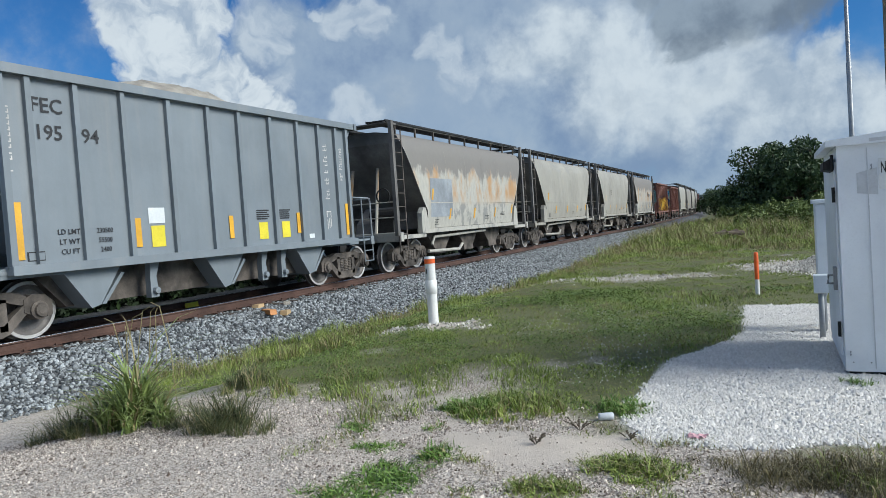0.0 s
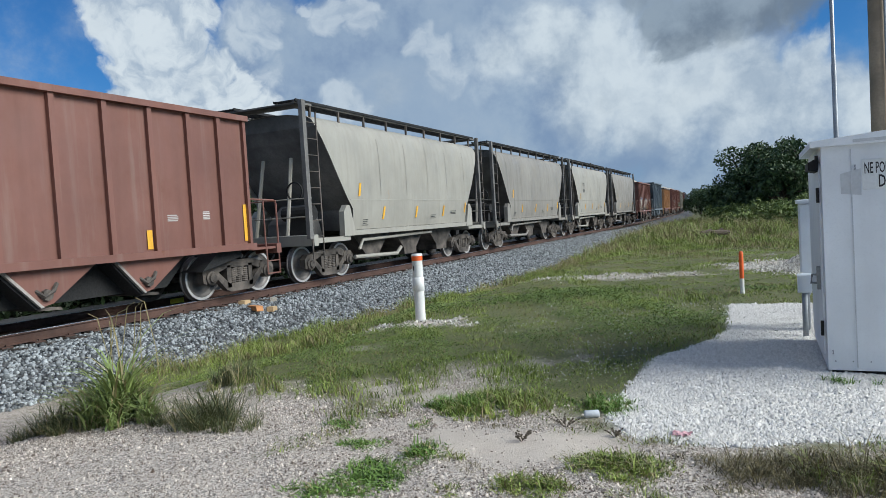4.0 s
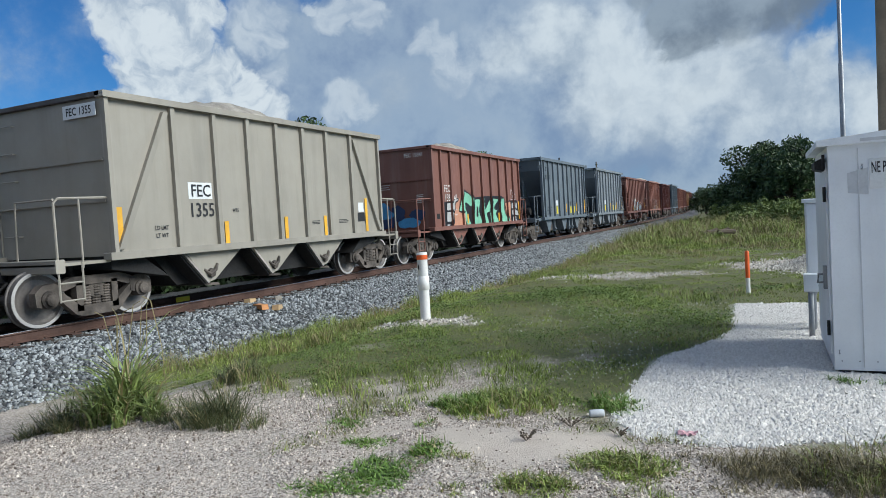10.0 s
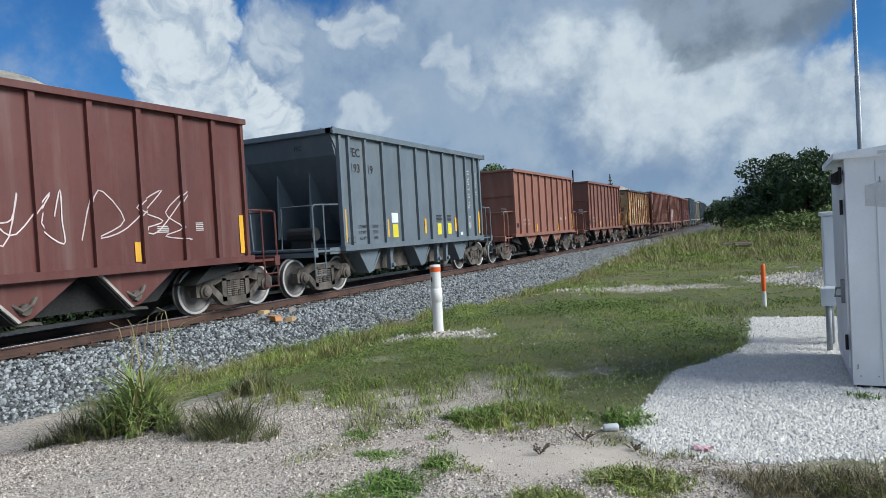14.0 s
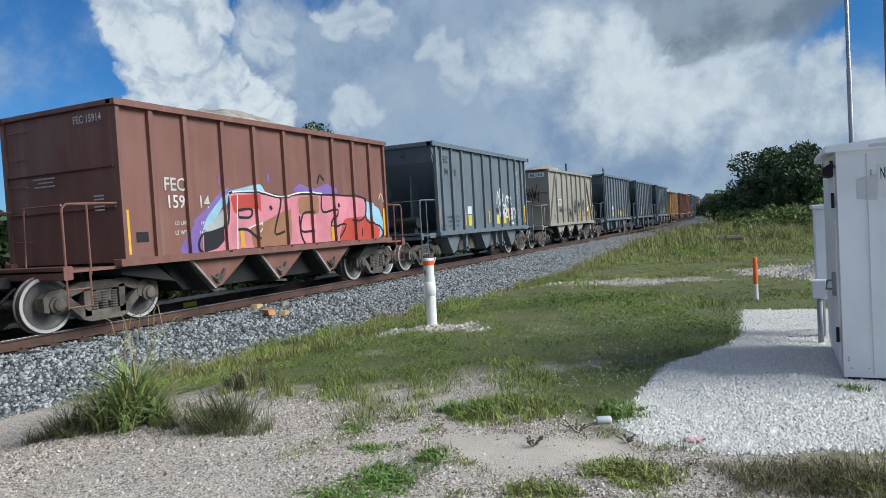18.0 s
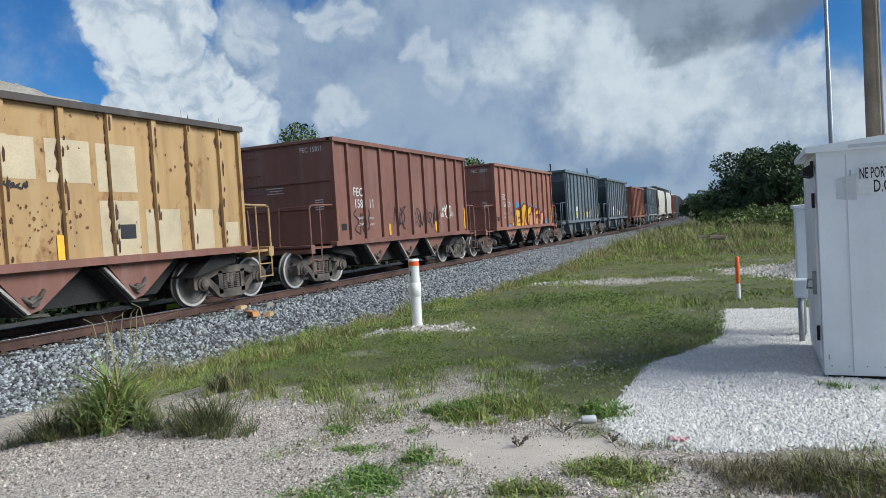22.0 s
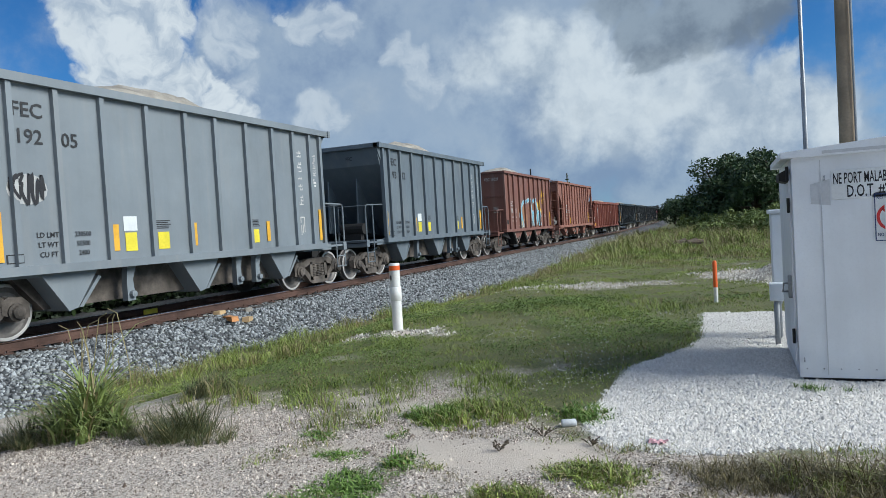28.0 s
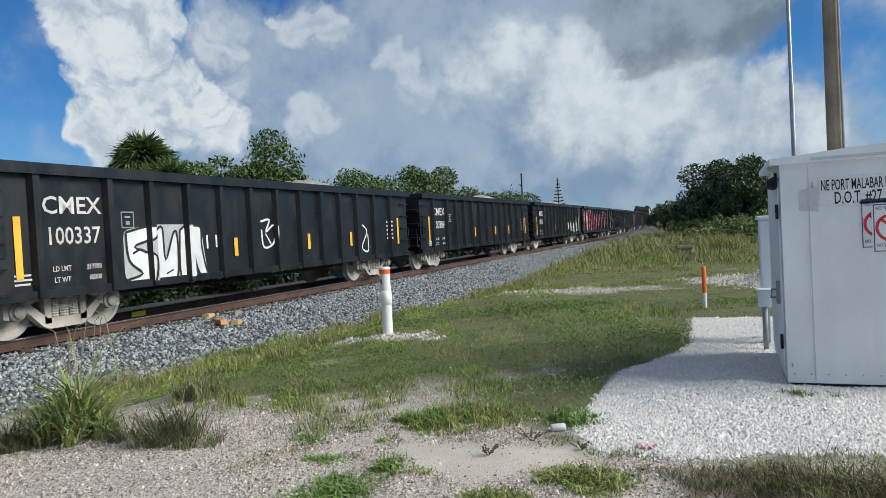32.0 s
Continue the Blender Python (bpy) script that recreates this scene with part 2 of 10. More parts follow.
PAINT = {
    "grey": car_paint("grey_car_paint", (0.19, 0.215, 0.235), rusty=0.02, dusty=0.22, streaks=0.2, rough=0.5),
    "slate": car_paint("slate_car_paint", (0.125, 0.15, 0.172), rusty=0.03, dusty=0.25, streaks=0.25, rough=0.5),
    "brown": car_paint("brown_car_paint", (0.188, 0.083, 0.062), rusty=0.12, dusty=0.22),
    "faded": car_paint("faded_brown_car_paint", (0.25, 0.11, 0.078), rusty=0.15, dusty=0.3),
    "dark": car_paint("dark_brown_car_paint", (0.105, 0.032, 0.026), rusty=0.12, dusty=0.15),
    "red": car_paint("red_brown_gondola_paint", (0.205, 0.058, 0.036), rusty=0.25, dusty=0.12),
    "tan": car_paint("tan_car_paint", (0.295, 0.272, 0.228), rust=(0.2, 0.1, 0.05), rusty=0.06, dusty=0.3),
    "pale": car_paint("pale_grey_hopper_paint", (0.335, 0.315, 0.27), rust=(0.26, 0.15, 0.06), rusty=0.06, dust=(0.2, 0.19, 0.17), dusty=0.4, streaks=0.3),
    "sooty": car_paint("sooty_hopper_paint", (0.26, 0.24, 0.21), rust=(0.14, 0.09, 0.05), rusty=0.2, dust=(0.12, 0.11, 0.1), dusty=0.75, streaks=0.5),
    "orange": car_paint("rusted_orange_car_paint", (0.40, 0.215, 0.10), rust=(0.13, 0.052, 0.022), rusty=0.26, dust=(0.50, 0.33, 0.18), dusty=0.55, streaks=0.6, rough=0.75),
    "rusted": car_paint("heavily_rusted_tan_paint", (0.47, 0.32, 0.165), rust=(0.125, 0.046, 0.02), rusty=0.8, dust=(0.5, 0.4, 0.25), dusty=0.5, streaks=0.6, rough=0.75),
    "straw": car_paint("straw_yellow_car_paint", (0.40, 0.255, 0.115), rust=(0.13, 0.055, 0.025), rusty=0.5, dust=(0.47, 0.34, 0.18), dusty=0.6, streaks=0.7, melt=0.12, rough=0.75),
    "white": car_paint("dirty_white_hopper_paint", (0.47, 0.445, 0.39), rust=(0.32, 0.22, 0.12), rusty=0.3, dust=(0.2, 0.19, 0.165), dusty=0.5, streaks=0.35, melt=0.2),
    "grime": car_paint("grimy_dark_chord_paint", (0.06, 0.048, 0.042), rusty=0.3, dusty=0.2),
    "black": car_paint("black_gondola_paint", (0.0065, 0.007, 0.0085), rust=(0.04, 0.025, 0.018), rusty=0.03, dust=(0.03, 0.03, 0.032), dusty=0.25, streaks=0.2, rough=0.36),
}


def stained_paint():
    """Cream hopper paint with orange rust washes down the middle, grey grime over the roof and rubbed grey patches low down."""
    m, nt, b = nodes_of("rust_stained_hopper_paint")
    tc, sep = nt.nodes.new("ShaderNodeTexCoord"), nt.nodes.new("ShaderNodeSeparateXYZ")
    nt.links.new(tc.outputs["Object"], sep.inputs[0])
    z = sep.outputs["Z"]
    washes = add_noise(nt, 1.5, 5, 0.6, (1.0, 1.0, 0.38), offset=False)
    ragged = add_noise(nt, 2.3, 6, 0.62, (1.0, 1.0, 0.6), offset=False)
    fine = add_noise(nt, 9.0, 6, 0.65, (1.0, 1.0, 0.5), offset=False)
    edge = nt.nodes.new("ShaderNodeMath")
    edge.operation = "MULTIPLY_ADD"
    edge.inputs[1].default_value = 1.5
    nt.links.new(ragged, edge.inputs[0])
    nt.links.new(z, edge.inputs[2])
    c = blend(nt, span(nt, fine, 0.35, 0.7), (0.45, 0.43, 0.375), (0.36, 0.345, 0.305))
    rust = times(nt, span(nt, washes, 0.43, 0.57, 0, 0.9), times(nt, span(nt, z, 1.9, 2.4), span(nt, edge.outputs[0], 4.05, 3.75)))
    c = blend(nt, rust, c, (0.42, 0.235, 0.095))
    grime = span(nt, edge.outputs[0], 3.72, 3.95, 0, 0.85)
    c = blend(nt, grime, c, (0.17, 0.155, 0.142))
    rubbed = times(nt, span(nt, ragged, 0.54, 0.6, 0, 0.7), span(nt, z, 2.08, 1.98))
    c = blend(nt, rubbed, c, (0.2, 0.2, 0.195))
    nt.links.new(c, b.inputs["Base Color"])
    b.inputs["Roughness"].default_value = 0.7
    bump(nt, b, fine, 0.15, 0.004)
    return m


PAINT["worn"] = stained_paint()
# Near black: the shade under the cars is put into this steel's colour.
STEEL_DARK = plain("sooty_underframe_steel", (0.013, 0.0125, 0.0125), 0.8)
END_GREY = plain("uneven_grey_steel", (0.145, 0.137, 0.128), 0.8, vary=0.5, scale=3)
DUST_STEEL = plain("dust_caked_steel", (0.32, 0.29, 0.26), 0.9, vary=0.4, scale=6)
TRUCK_PALE = plain("stone_dusted_cast_steel", (0.42, 0.38, 0.33), 0.85, vary=0.35, scale=5)
TRUCK_STEEL = plain("dusty_cast_steel", (0.095, 0.08, 0.068), 0.85, vary=0.7, scale=9)
WHEEL_STEEL = plain("dusty_wheel_steel", (0.17, 0.155, 0.145), 0.6, metal=0.3, vary=0.45, scale=5)
# The polished rim's sheen is painted as a pale colour, with little metal.
TREAD_STEEL = plain("polished_wheel_rim", (0.5, 0.48, 0.46), 0.4, metal=0.25, vary=0.15)
RAIL_TOP = plain("polished_rail_head", (0.45, 0.43, 0.42), 0.28, metal=0.9)
RAIL_RUST = plain("rusty_rail_web", (0.085, 0.046, 0.034), 0.85, vary=0.35)
TIE_WOOD = plain("weathered_tie_timber", (0.06, 0.046, 0.036), 0.9, vary=0.5, scale=3)
SEALANT_YELLOW = plain("reflective_yellow_tape", (0.75, 0.40, 0.035), 0.5, vary=0.2)
DECAL_YELLOW = plain("yellow_decal", (0.72, 0.6, 0.04), 0.5, vary=0.15)
DECAL_WHITE = plain("white_decal", (0.72, 0.74, 0.74), 0.5, vary=0.12)
INK_BLACK = plain("black_stencil_paint", (0.02, 0.02, 0.022), 0.6)
INK_WHITE = plain("white_stencil_paint", (0.56, 0.54, 0.51), 0.65, vary=0.2)
LOAD_GREY = plain("crushed_limestone_load", (0.38, 0.345, 0.29), 0.95, vary=0.3, scale=10, bumps=0.7, dist=0.03)
WHITE_ROOM = car_paint("white_enamelled_steel", (0.73, 0.76, 0.79), rust=(0.34, 0.27, 0.18), rusty=0.02, dust=(0.62, 0.63, 0.63), dusty=0.45, streaks=0.16, rough=0.5)
RUST_DARK = plain("dark_rust", (0.075, 0.032, 0.018), 0.9, vary=0.5, scale=12)
RUST_BROWN = plain("brown_rust", (0.16, 0.07, 0.03), 0.9, vary=0.5, scale=12)
GREY_SEAL = plain("grey_weatherstrip", (0.28, 0.30, 0.32), 0.6)
PALE_GREY = plain("pale_worn_enamel", (0.52, 0.54, 0.56), 0.6, vary=0.1)
PIPE_WHITE = plain("white_plastic_pipe", (0.78, 0.77, 0.74), 0.4, vary=0.06)
ORANGE_BAND = plain("orange_marker_plastic", (0.8, 0.13, 0.02), 0.45, vary=0.12)
POLE_WOOD = plain("weathered_pole_timber", (0.27, 0.215, 0.155), 0.9, vary=0.35, scale=4)
MAST_STEEL = plain("galvanised_steel", (0.3, 0.31, 0.32), 0.45, metal=0.7)
SIGN_RED = plain("red_sign_ink", (0.55, 0.03, 0.03), 0.5, vary=0.1)
SIGN_BLUE = plain("navy_sign_ink", (0.03, 0.05, 0.14), 0.5, vary=0.1)
PINK = plain("faded_pink_ribbon", (0.86, 0.5, 0.53), 0.7)
BARK = plain("tree_bark", (0.10, 0.075, 0.055), 0.95, vary=0.4, scale=8, bumps=0.6, dist=0.02)


def leafy(name, dark, light, rough=0.6, coord_scale=0.6):
    """Leaves or blades: each its own shade between two greens, patches of lighter and darker growth."""
    m, nt, b = nodes_of(name)
    geo = nt.nodes.new("ShaderNodeNewGeometry")
    patch = add_noise(nt, coord_scale, 4, offset=False)
    c = blend(nt, geo.outputs["Random Per Island"], dark, light)
    c = blend(nt, span(nt, patch, 0.35, 0.7, 0, 0.55), c, tuple(x * 1.5 for x in light))
    nt.links.new(c, b.inputs["Base Color"])
    b.inputs["Roughness"].default_value = rough
    b.inputs["Transmission Weight"].default_value = 0.0
    b.inputs["Subsurface Weight"].default_value = 0.0
    return m


LEAF = leafy("broad_leaf", (0.022, 0.048, 0.012), (0.09, 0.14, 0.034))
# Darker copy of the broad leaf, with the shade of dense crowns in its colour.
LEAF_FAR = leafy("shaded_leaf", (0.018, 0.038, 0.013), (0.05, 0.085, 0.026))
# Near-black green: shade behind the train is put into this leaf's colour.
SCRUB_LEAF = leafy("shade_darkened_scrub_leaf", (0.009, 0.018, 0.007), (0.024, 0.042, 0.014))
PALM = leafy("palm_leaf", (0.035, 0.065, 0.018), (0.12, 0.165, 0.055))
GRASS = leafy("grass_blade", (0.024, 0.05, 0.009), (0.30, 0.365, 0.075), coord_scale=0.9)
GRASS_DRY = leafy("dry_grass_blade", (0.14, 0.115, 0.05), (0.32, 0.27, 0.13), coord_scale=1.5)
REED = leafy("reed_blade", (0.085, 0.125, 0.028), (0.26, 0.32, 0.10), coord_scale=2.0)
SHRUB = leafy("light_shrub_leaf", (0.05, 0.085, 0.018), (0.17, 0.215, 0.055))
BUSH = leafy("dull_bush_stem", (0.045, 0.042, 0.018), (0.15, 0.125, 0.055), coord_scale=3.0)
WIRY = leafy("wiry_dark_grass", (0.022, 0.032, 0.012), (0.11, 0.125, 0.045), coord_scale=3.0)
STEM = plain("dry_weed_stem", (0.13, 0.105, 0.075), 0.9)
CLOVER = leafy("low_clover_leaf", (0.04, 0.08, 0.012), (0.17, 0.235, 0.05), coord_scale=2.2)
WEED = leafy("clover_leaf", (0.055, 0.115, 0.02), (0.17, 0.27, 0.05))


def stony(name, lo, hi, rough=0.9, specks=0.5):
    m, nt, b = nodes_of(name)
    geo = nt.nodes.new("ShaderNodeNewGeometry")
    fine = add_noise(nt, 45, 4, offset=False)
    c = blend(nt, geo.outputs["Random Per Island"], lo, hi)
    c = blend(nt, span(nt, fine, 0.35, 0.7, 0, specks), c, tuple(x * 0.55 for x in lo))
    nt.links.new(c, b.inputs["Base Color"])
    b.inputs["Roughness"].default_value = rough
    bump(nt, b, fine, 0.4, 0.004)
    return m


BALLAST_STONE = stony("granite_ballast_stone", (0.042, 0.047, 0.05), (0.53, 0.555, 0.56))
WHITE_STONE = stony("white_marble_chip", (0.62, 0.59, 0.545), (0.88, 0.85, 0.8), specks=0.15)
SHELL_STONE = stony("shell_and_limestone_chip", (0.12, 0.083, 0.06), (1.0, 0.89, 0.77))
PALE_STONE = stony("pale_limestone_rubble", (0.22, 0.2, 0.17), (0.86, 0.82, 0.72))


def ground_material():
    m, nt, b = nodes_of("sandy_shell_ground")
    att = nt.nodes.new("ShaderNodeAttribute")
    att.attribute_name = "cover"
    sepc = nt.nodes.new("ShaderNodeSeparateColor")
    nt.links.new(att.outputs["Color"], sepc.inputs[0])
    big, mid, fine = (add_noise(nt, s, d, 0.65, offset=False) for s, d in ((0.5, 6), (4.0, 8), (38, 5)))
    vor = nt.nodes.new("ShaderNodeTexVoronoi")
    vor.inputs["Scale"].default_value = 85
    tc = nt.nodes.new("ShaderNodeTexCoord")
    nt.links.new(tc.outputs["Object"], vor.inputs["Vector"])
    sand = blend(nt, span(nt, mid, 0.35, 0.65), (0.52, 0.445, 0.37), (0.66, 0.58, 0.485))
    sand = blend(nt, span(nt, big, 0.4, 0.6, 0, 0.5), sand, (0.48, 0.42, 0.35))
    grit = blend(nt, span(nt, vor.outputs["Color"], 0.1, 0.9), (0.07, 0.055, 0.045), (0.76, 0.68, 0.59))
    sand = blend(nt, times(nt, span(nt, mid, 0.4, 0.55, 0.5, 0.95), span(nt, att.outputs["Alpha"], 1.0, 0.0, 0.06, 1.0)), sand, grit)
    soil = blend(nt, span(nt, fine, 0.35, 0.65), (0.075, 0.09, 0.03), (0.17, 0.165, 0.065))
    c = blend(nt, sepc.outputs[0], sand, soil)
    chips = blend(nt, span(nt, vor.outputs["Color"], 0.1, 0.9), (0.72, 0.72, 0.70), (0.93, 0.93, 0.915))
    c = blend(nt, sepc.outputs[1], c, chips)
    # Darker than the loose ballast on it: the shade in the gaps is painted in.
    stone = blend(nt, span(nt, vor.outputs["Color"], 0.1, 0.9), (0.02, 0.021, 0.023), (0.15, 0.152, 0.155))
    c = blend(nt, sepc.outputs[2], c, stone)
    nt.links.new(c, b.inputs["Base Color"])
    b.inputs["Roughness"].default_value = 0.95
    h = nt.nodes.new("ShaderNodeMath")
    nt.links.new(fine, h.inputs[0])
    nt.links.new(vor.outputs["Distance"], h.inputs[1])
    bump(nt, b, h.outputs[0], 0.4, 0.012)
    return m


GROUND = ground_material()

# ---- mesh tools ----
class Shape:
    """Collects vertices and faces of one part."""

    def __init__(self):
        self.v, self.f = [], []

    def add(self, verts, faces):
        k = len(self.v)
        self.v += [tuple(p) for p in verts]
        self.f += [tuple(i + k for i in face) for face in faces]
        return self

    def box(self, x0, x1, y0, y1, z0, z1, c=0.0):
        """A box, its long edges chamfered by c."""
        if c <= 0:
            return self.add([(x, y, z) for x in (x0, x1) for y in (y0, y1) for z in (z0, z1)],
                            [(0, 1, 3, 2), (4, 6, 7, 5), (0, 4, 5, 1), (2, 3, 7, 6), (0, 2, 6, 4), (1, 5, 7, 3)])
        return self.prism([(y0 + c, z0), (y1 - c, z0), (y1, z0 + c), (y1, z1 - c), (y1 - c, z1), (y0 + c, z1), (y0, z1 - c), (y0, z0 + c)], x0, x1)

    def prism(self, poly, a, b, axis="x"):
        """Extrudes a closed outline from a to b along an axis; the outline is in the other two axes."""
        n = len(poly)

        def put(p, h):
            return (h, p[0], p[1]) if axis == "x" else (p[0], h, p[1]) if axis == "y" else (p[0], p[1], h)
        vs = [put(p, a) for p in poly] + [put(p, b) for p in poly]
        fs = [tuple(range(n - 1, -1, -1)), tuple(range(n, 2 * n))] + [(i, (i + 1) % n, (i + 1) % n + n, i + n) for i in range(n)]
        return self.add(vs, fs)

    def tube(self, path, r, n=6):
        """A round bar along a bent path."""
        pts = [Vector(p) for p in path]
        rings = []
        for i, p in enumerate(pts):
            d = (pts[min(i + 1, len(pts) - 1)] - pts[max(i - 1, 0)]).normalized()
            u = d.cross(Vector((0, 0, 1)) if abs(d.z) < 0.9 else Vector((1, 0, 0))).normalized()
            w = d.cross(u)
            rings.append([p + r * (u * math.cos(t * math.tau / n) + w * math.sin(t * math.tau / n)) for t in range(n)])
        vs = [q for ring in rings for q in ring]
        fs = [(i * n + j, i * n + (j + 1) % n, (i + 1) * n + (j + 1) % n, (i + 1) * n + j) for i in range(len(pts) - 1) for j in range(n)]
        fs += [tuple(range(n - 1, -1, -1)), tuple(range((len(pts) - 1) * n, len(pts) * n))]
        return self.add(vs, fs)

    def lathe(self, profile, centre, n=28, axis="x"):
        """Turns a profile of (along, radius) round an axis."""
        vs, m = [], len(profile)
        for k in range(n):
            c, s = math.cos(k * math.tau / n), math.sin(k * math.tau / n)
            for a, r in profile:
                p = (a, r * c, r * s) if axis == "x" else (r * c, r * s, a)
                vs.append((p[0] + centre[0], p[1] + centre[1], p[2] + centre[2]))
        fs = [(k * m + i, k * m + i + 1, (k + 1) % n * m + i + 1, (k + 1) % n * m + i) for k in range(n) for i in range(m - 1)]
        return self.add(vs, fs)

    def mesh(self, name, material, smooth=False):
        me = bpy.data.meshes.new(name)
        me.from_pydata(self.v, [], self.f)
        if smooth:
            me.polygons.foreach_set("use_smooth", [True] * len(me.polygons))
        if material:
            me.materials.append(material)
        me.update()
        return me


def part(name, shape, material, parent, label="", smooth=False, at=None):
    """Links a shape as one mesh object under a thing or under a part."""
    ob = new(name, shape if isinstance(shape, bpy.types.Mesh) else shape.mesh(name, material, smooth))
    ob.parent = parent
    if at is not None:
        ob.matrix_basis = at
    return tagged(ob, label)


def thing(name, shape, material, label, category, group="", kind="", smooth=False, at=None):
    ob = new(name, None if shape is None else shape if isinstance(shape, bpy.types.Mesh) else shape.mesh(name, material, smooth))
    if at is not None:
        ob.matrix_basis = at
    return tagged(ob, label, category, group, kind)


def arrays(name, verts, faces, material):
    """A mesh from large arrays; faces all have the same number of corners."""
    me = bpy.data.meshes.new(name)
    nv, nf, k = len(verts), len(faces), faces.shape[1]
    me.vertices.add(nv)
    me.vertices.foreach_set("co", np.ascontiguousarray(verts, dtype=np.float32).ravel())
    me.loops.add(nf * k)
    me.loops.foreach_set("vertex_index", np.ascontiguousarray(faces, dtype=np.int32).ravel())
    me.polygons.add(nf)
    me.polygons.foreach_set("loop_start", np.arange(0, nf * k, k, dtype=np.int32))
    me.update(calc_edges=True)
    if material:
        me.materials.append(material)
    return me


FONT_CACHE = {}


def text_mesh(words, size, material, align="CENTER", wide=1.0):
    """Flat letters in the built-in font, standing in the yz plane and facing +x, read from low y to high y."""
    key = (words, size, material.name, align, wide)
    if key in FONT_CACHE:
        return FONT_CACHE[key]
    cu = bpy.data.curves.new("letters", "FONT")
    cu.body, cu.size, cu.align_x, cu.resolution_u = words, size, align, 2
    cu.offset = size * 0.012
    ob = bpy.data.objects.new("letters", cu)
    me = bpy.data.meshes.new_from_object(ob)
    bpy.data.objects.remove(ob)
    bpy.data.curves.remove(cu)
    me.name = "letters"
    me.transform(Matrix(((0, 0, 1, 0), (wide, 0, 0, 0), (0, 1, 0, 0), (0, 0, 0, 1))))
    me.materials.clear()
    me.materials.append(material)
    FONT_CACHE[key] = me
    return me

# ---- the track's line ----
def on_track(s):
    """Place and heading on the centre line, s metres along it: straight, then bending gently to the left."""
    if s <= CURVE_START:
        return TRACK_X, s, 0.0
    a = (s - CURVE_START) / CURVE_RADIUS
    return TRACK_X - CURVE_RADIUS * (1 - math.cos(a)), CURVE_START + CURVE_RADIUS * math.sin(a), a


def track_x(y):
    d = np.maximum(0.0, np.asarray(y, dtype=float) - CURVE_START)
    return TRACK_X - CURVE_RADIUS * (1 - np.sqrt(np.maximum(0.0, 1 - np.minimum(1, d / CURVE_RADIUS) ** 2)))


def wave(x, y, k=1.0, seed=0.0):
    """Smooth unevenness from sines, -1 to 1."""
    return (np.sin(1.31 * k * x + 0.7 * k * y + seed) + np.sin(-0.83 * k * x + 1.17 * k * y + 2.1 + 1.7 * seed)
            + np.sin(2.3 * k * x - 1.9 * k * y + 4.2 + seed) * 0.6 + np.sin(3.1 * k * x + 2.7 * k * y + 0.4 - seed) * 0.4) / 3.0


def ease(v, a, b):
    u = np.clip((v - a) / (b - a), 0, 1)
    return u * u * (3 - 2 * u)


def toe(y):
    """From the centre line to the foot of the ballast, which spreads out further along."""
    return np.interp(y, (6, 9, 11.5, 14, 17, 21, 32, 46, 78, 130), (3.02, 3.12, 3.33, 3.6, 4.1, 4.5, 4.4, 4.15, 3.0, 2.9))


LOW = -0.64         # level of the grass beside the ballast


def ground_height(x, y):
    off = x - track_x(y)
    side = np.abs(off)
    top = -0.19
    foot = toe(y)
    bank = top + (LOW - top) * np.clip((side - 1.75) / (foot - 1.75), 0, 1)
    flat = LOW + (-0.27 - LOW) * ease(off, 3.45, 6.55)
    flat = np.minimum(flat, LOW + (-0.27 - LOW) * ease(off, foot + 0.2, foot + 2.6))
    flat = np.where(off > 0, flat, LOW - 0.05)
    z = np.where(side < foot, bank, flat)
    z = np.where(side < 1.75, top - 0.03, z)
    rough = 0.022 * wave(x, y, 1.6) + 0.012 * wave(x, y, 5.0, 1.0)
    far = np.clip((np.hypot(x, y) - 25) / 60, 0, 1)
    rise = 0.12 * ease(y, 26, 60) * ease(off, 7, 14)
    return z + np.where(side < 1.75, 0.3, 1.0) * rough + far * 0.12 * wave(x, y, 0.13) + rise


def in_pad(x, y):
    """1 on the white stone round the cabinets."""
    edge = np.interp(y, (4.8, 5.4, 5.85, 7.0, 7.6, 8.15, 8.75, 9.8, 11.6), (-0.9, -1.15, -1.2, -1.13, -1.13, -0.86, -0.55, -0.44, -0.5)) + 0.04 * wave(x * 0, y, 5.0) + 0.03 * wave(x, y, 14.0)
    near = np.interp(x, (-1.2, -0.93, -0.57, 0.0, 0.6, 1.5), (5.4, 5.04, 4.93, 5.0, 5.25, 5.3)) + 0.04 * wave(x, y * 0, 6.0) + 0.03 * wave(x, y, 13.0)
    return ease(x - edge, -0.05, 0.07) * ease(y - near, -0.06, 0.10) * ease(12.05 - y, 0, 0.2)


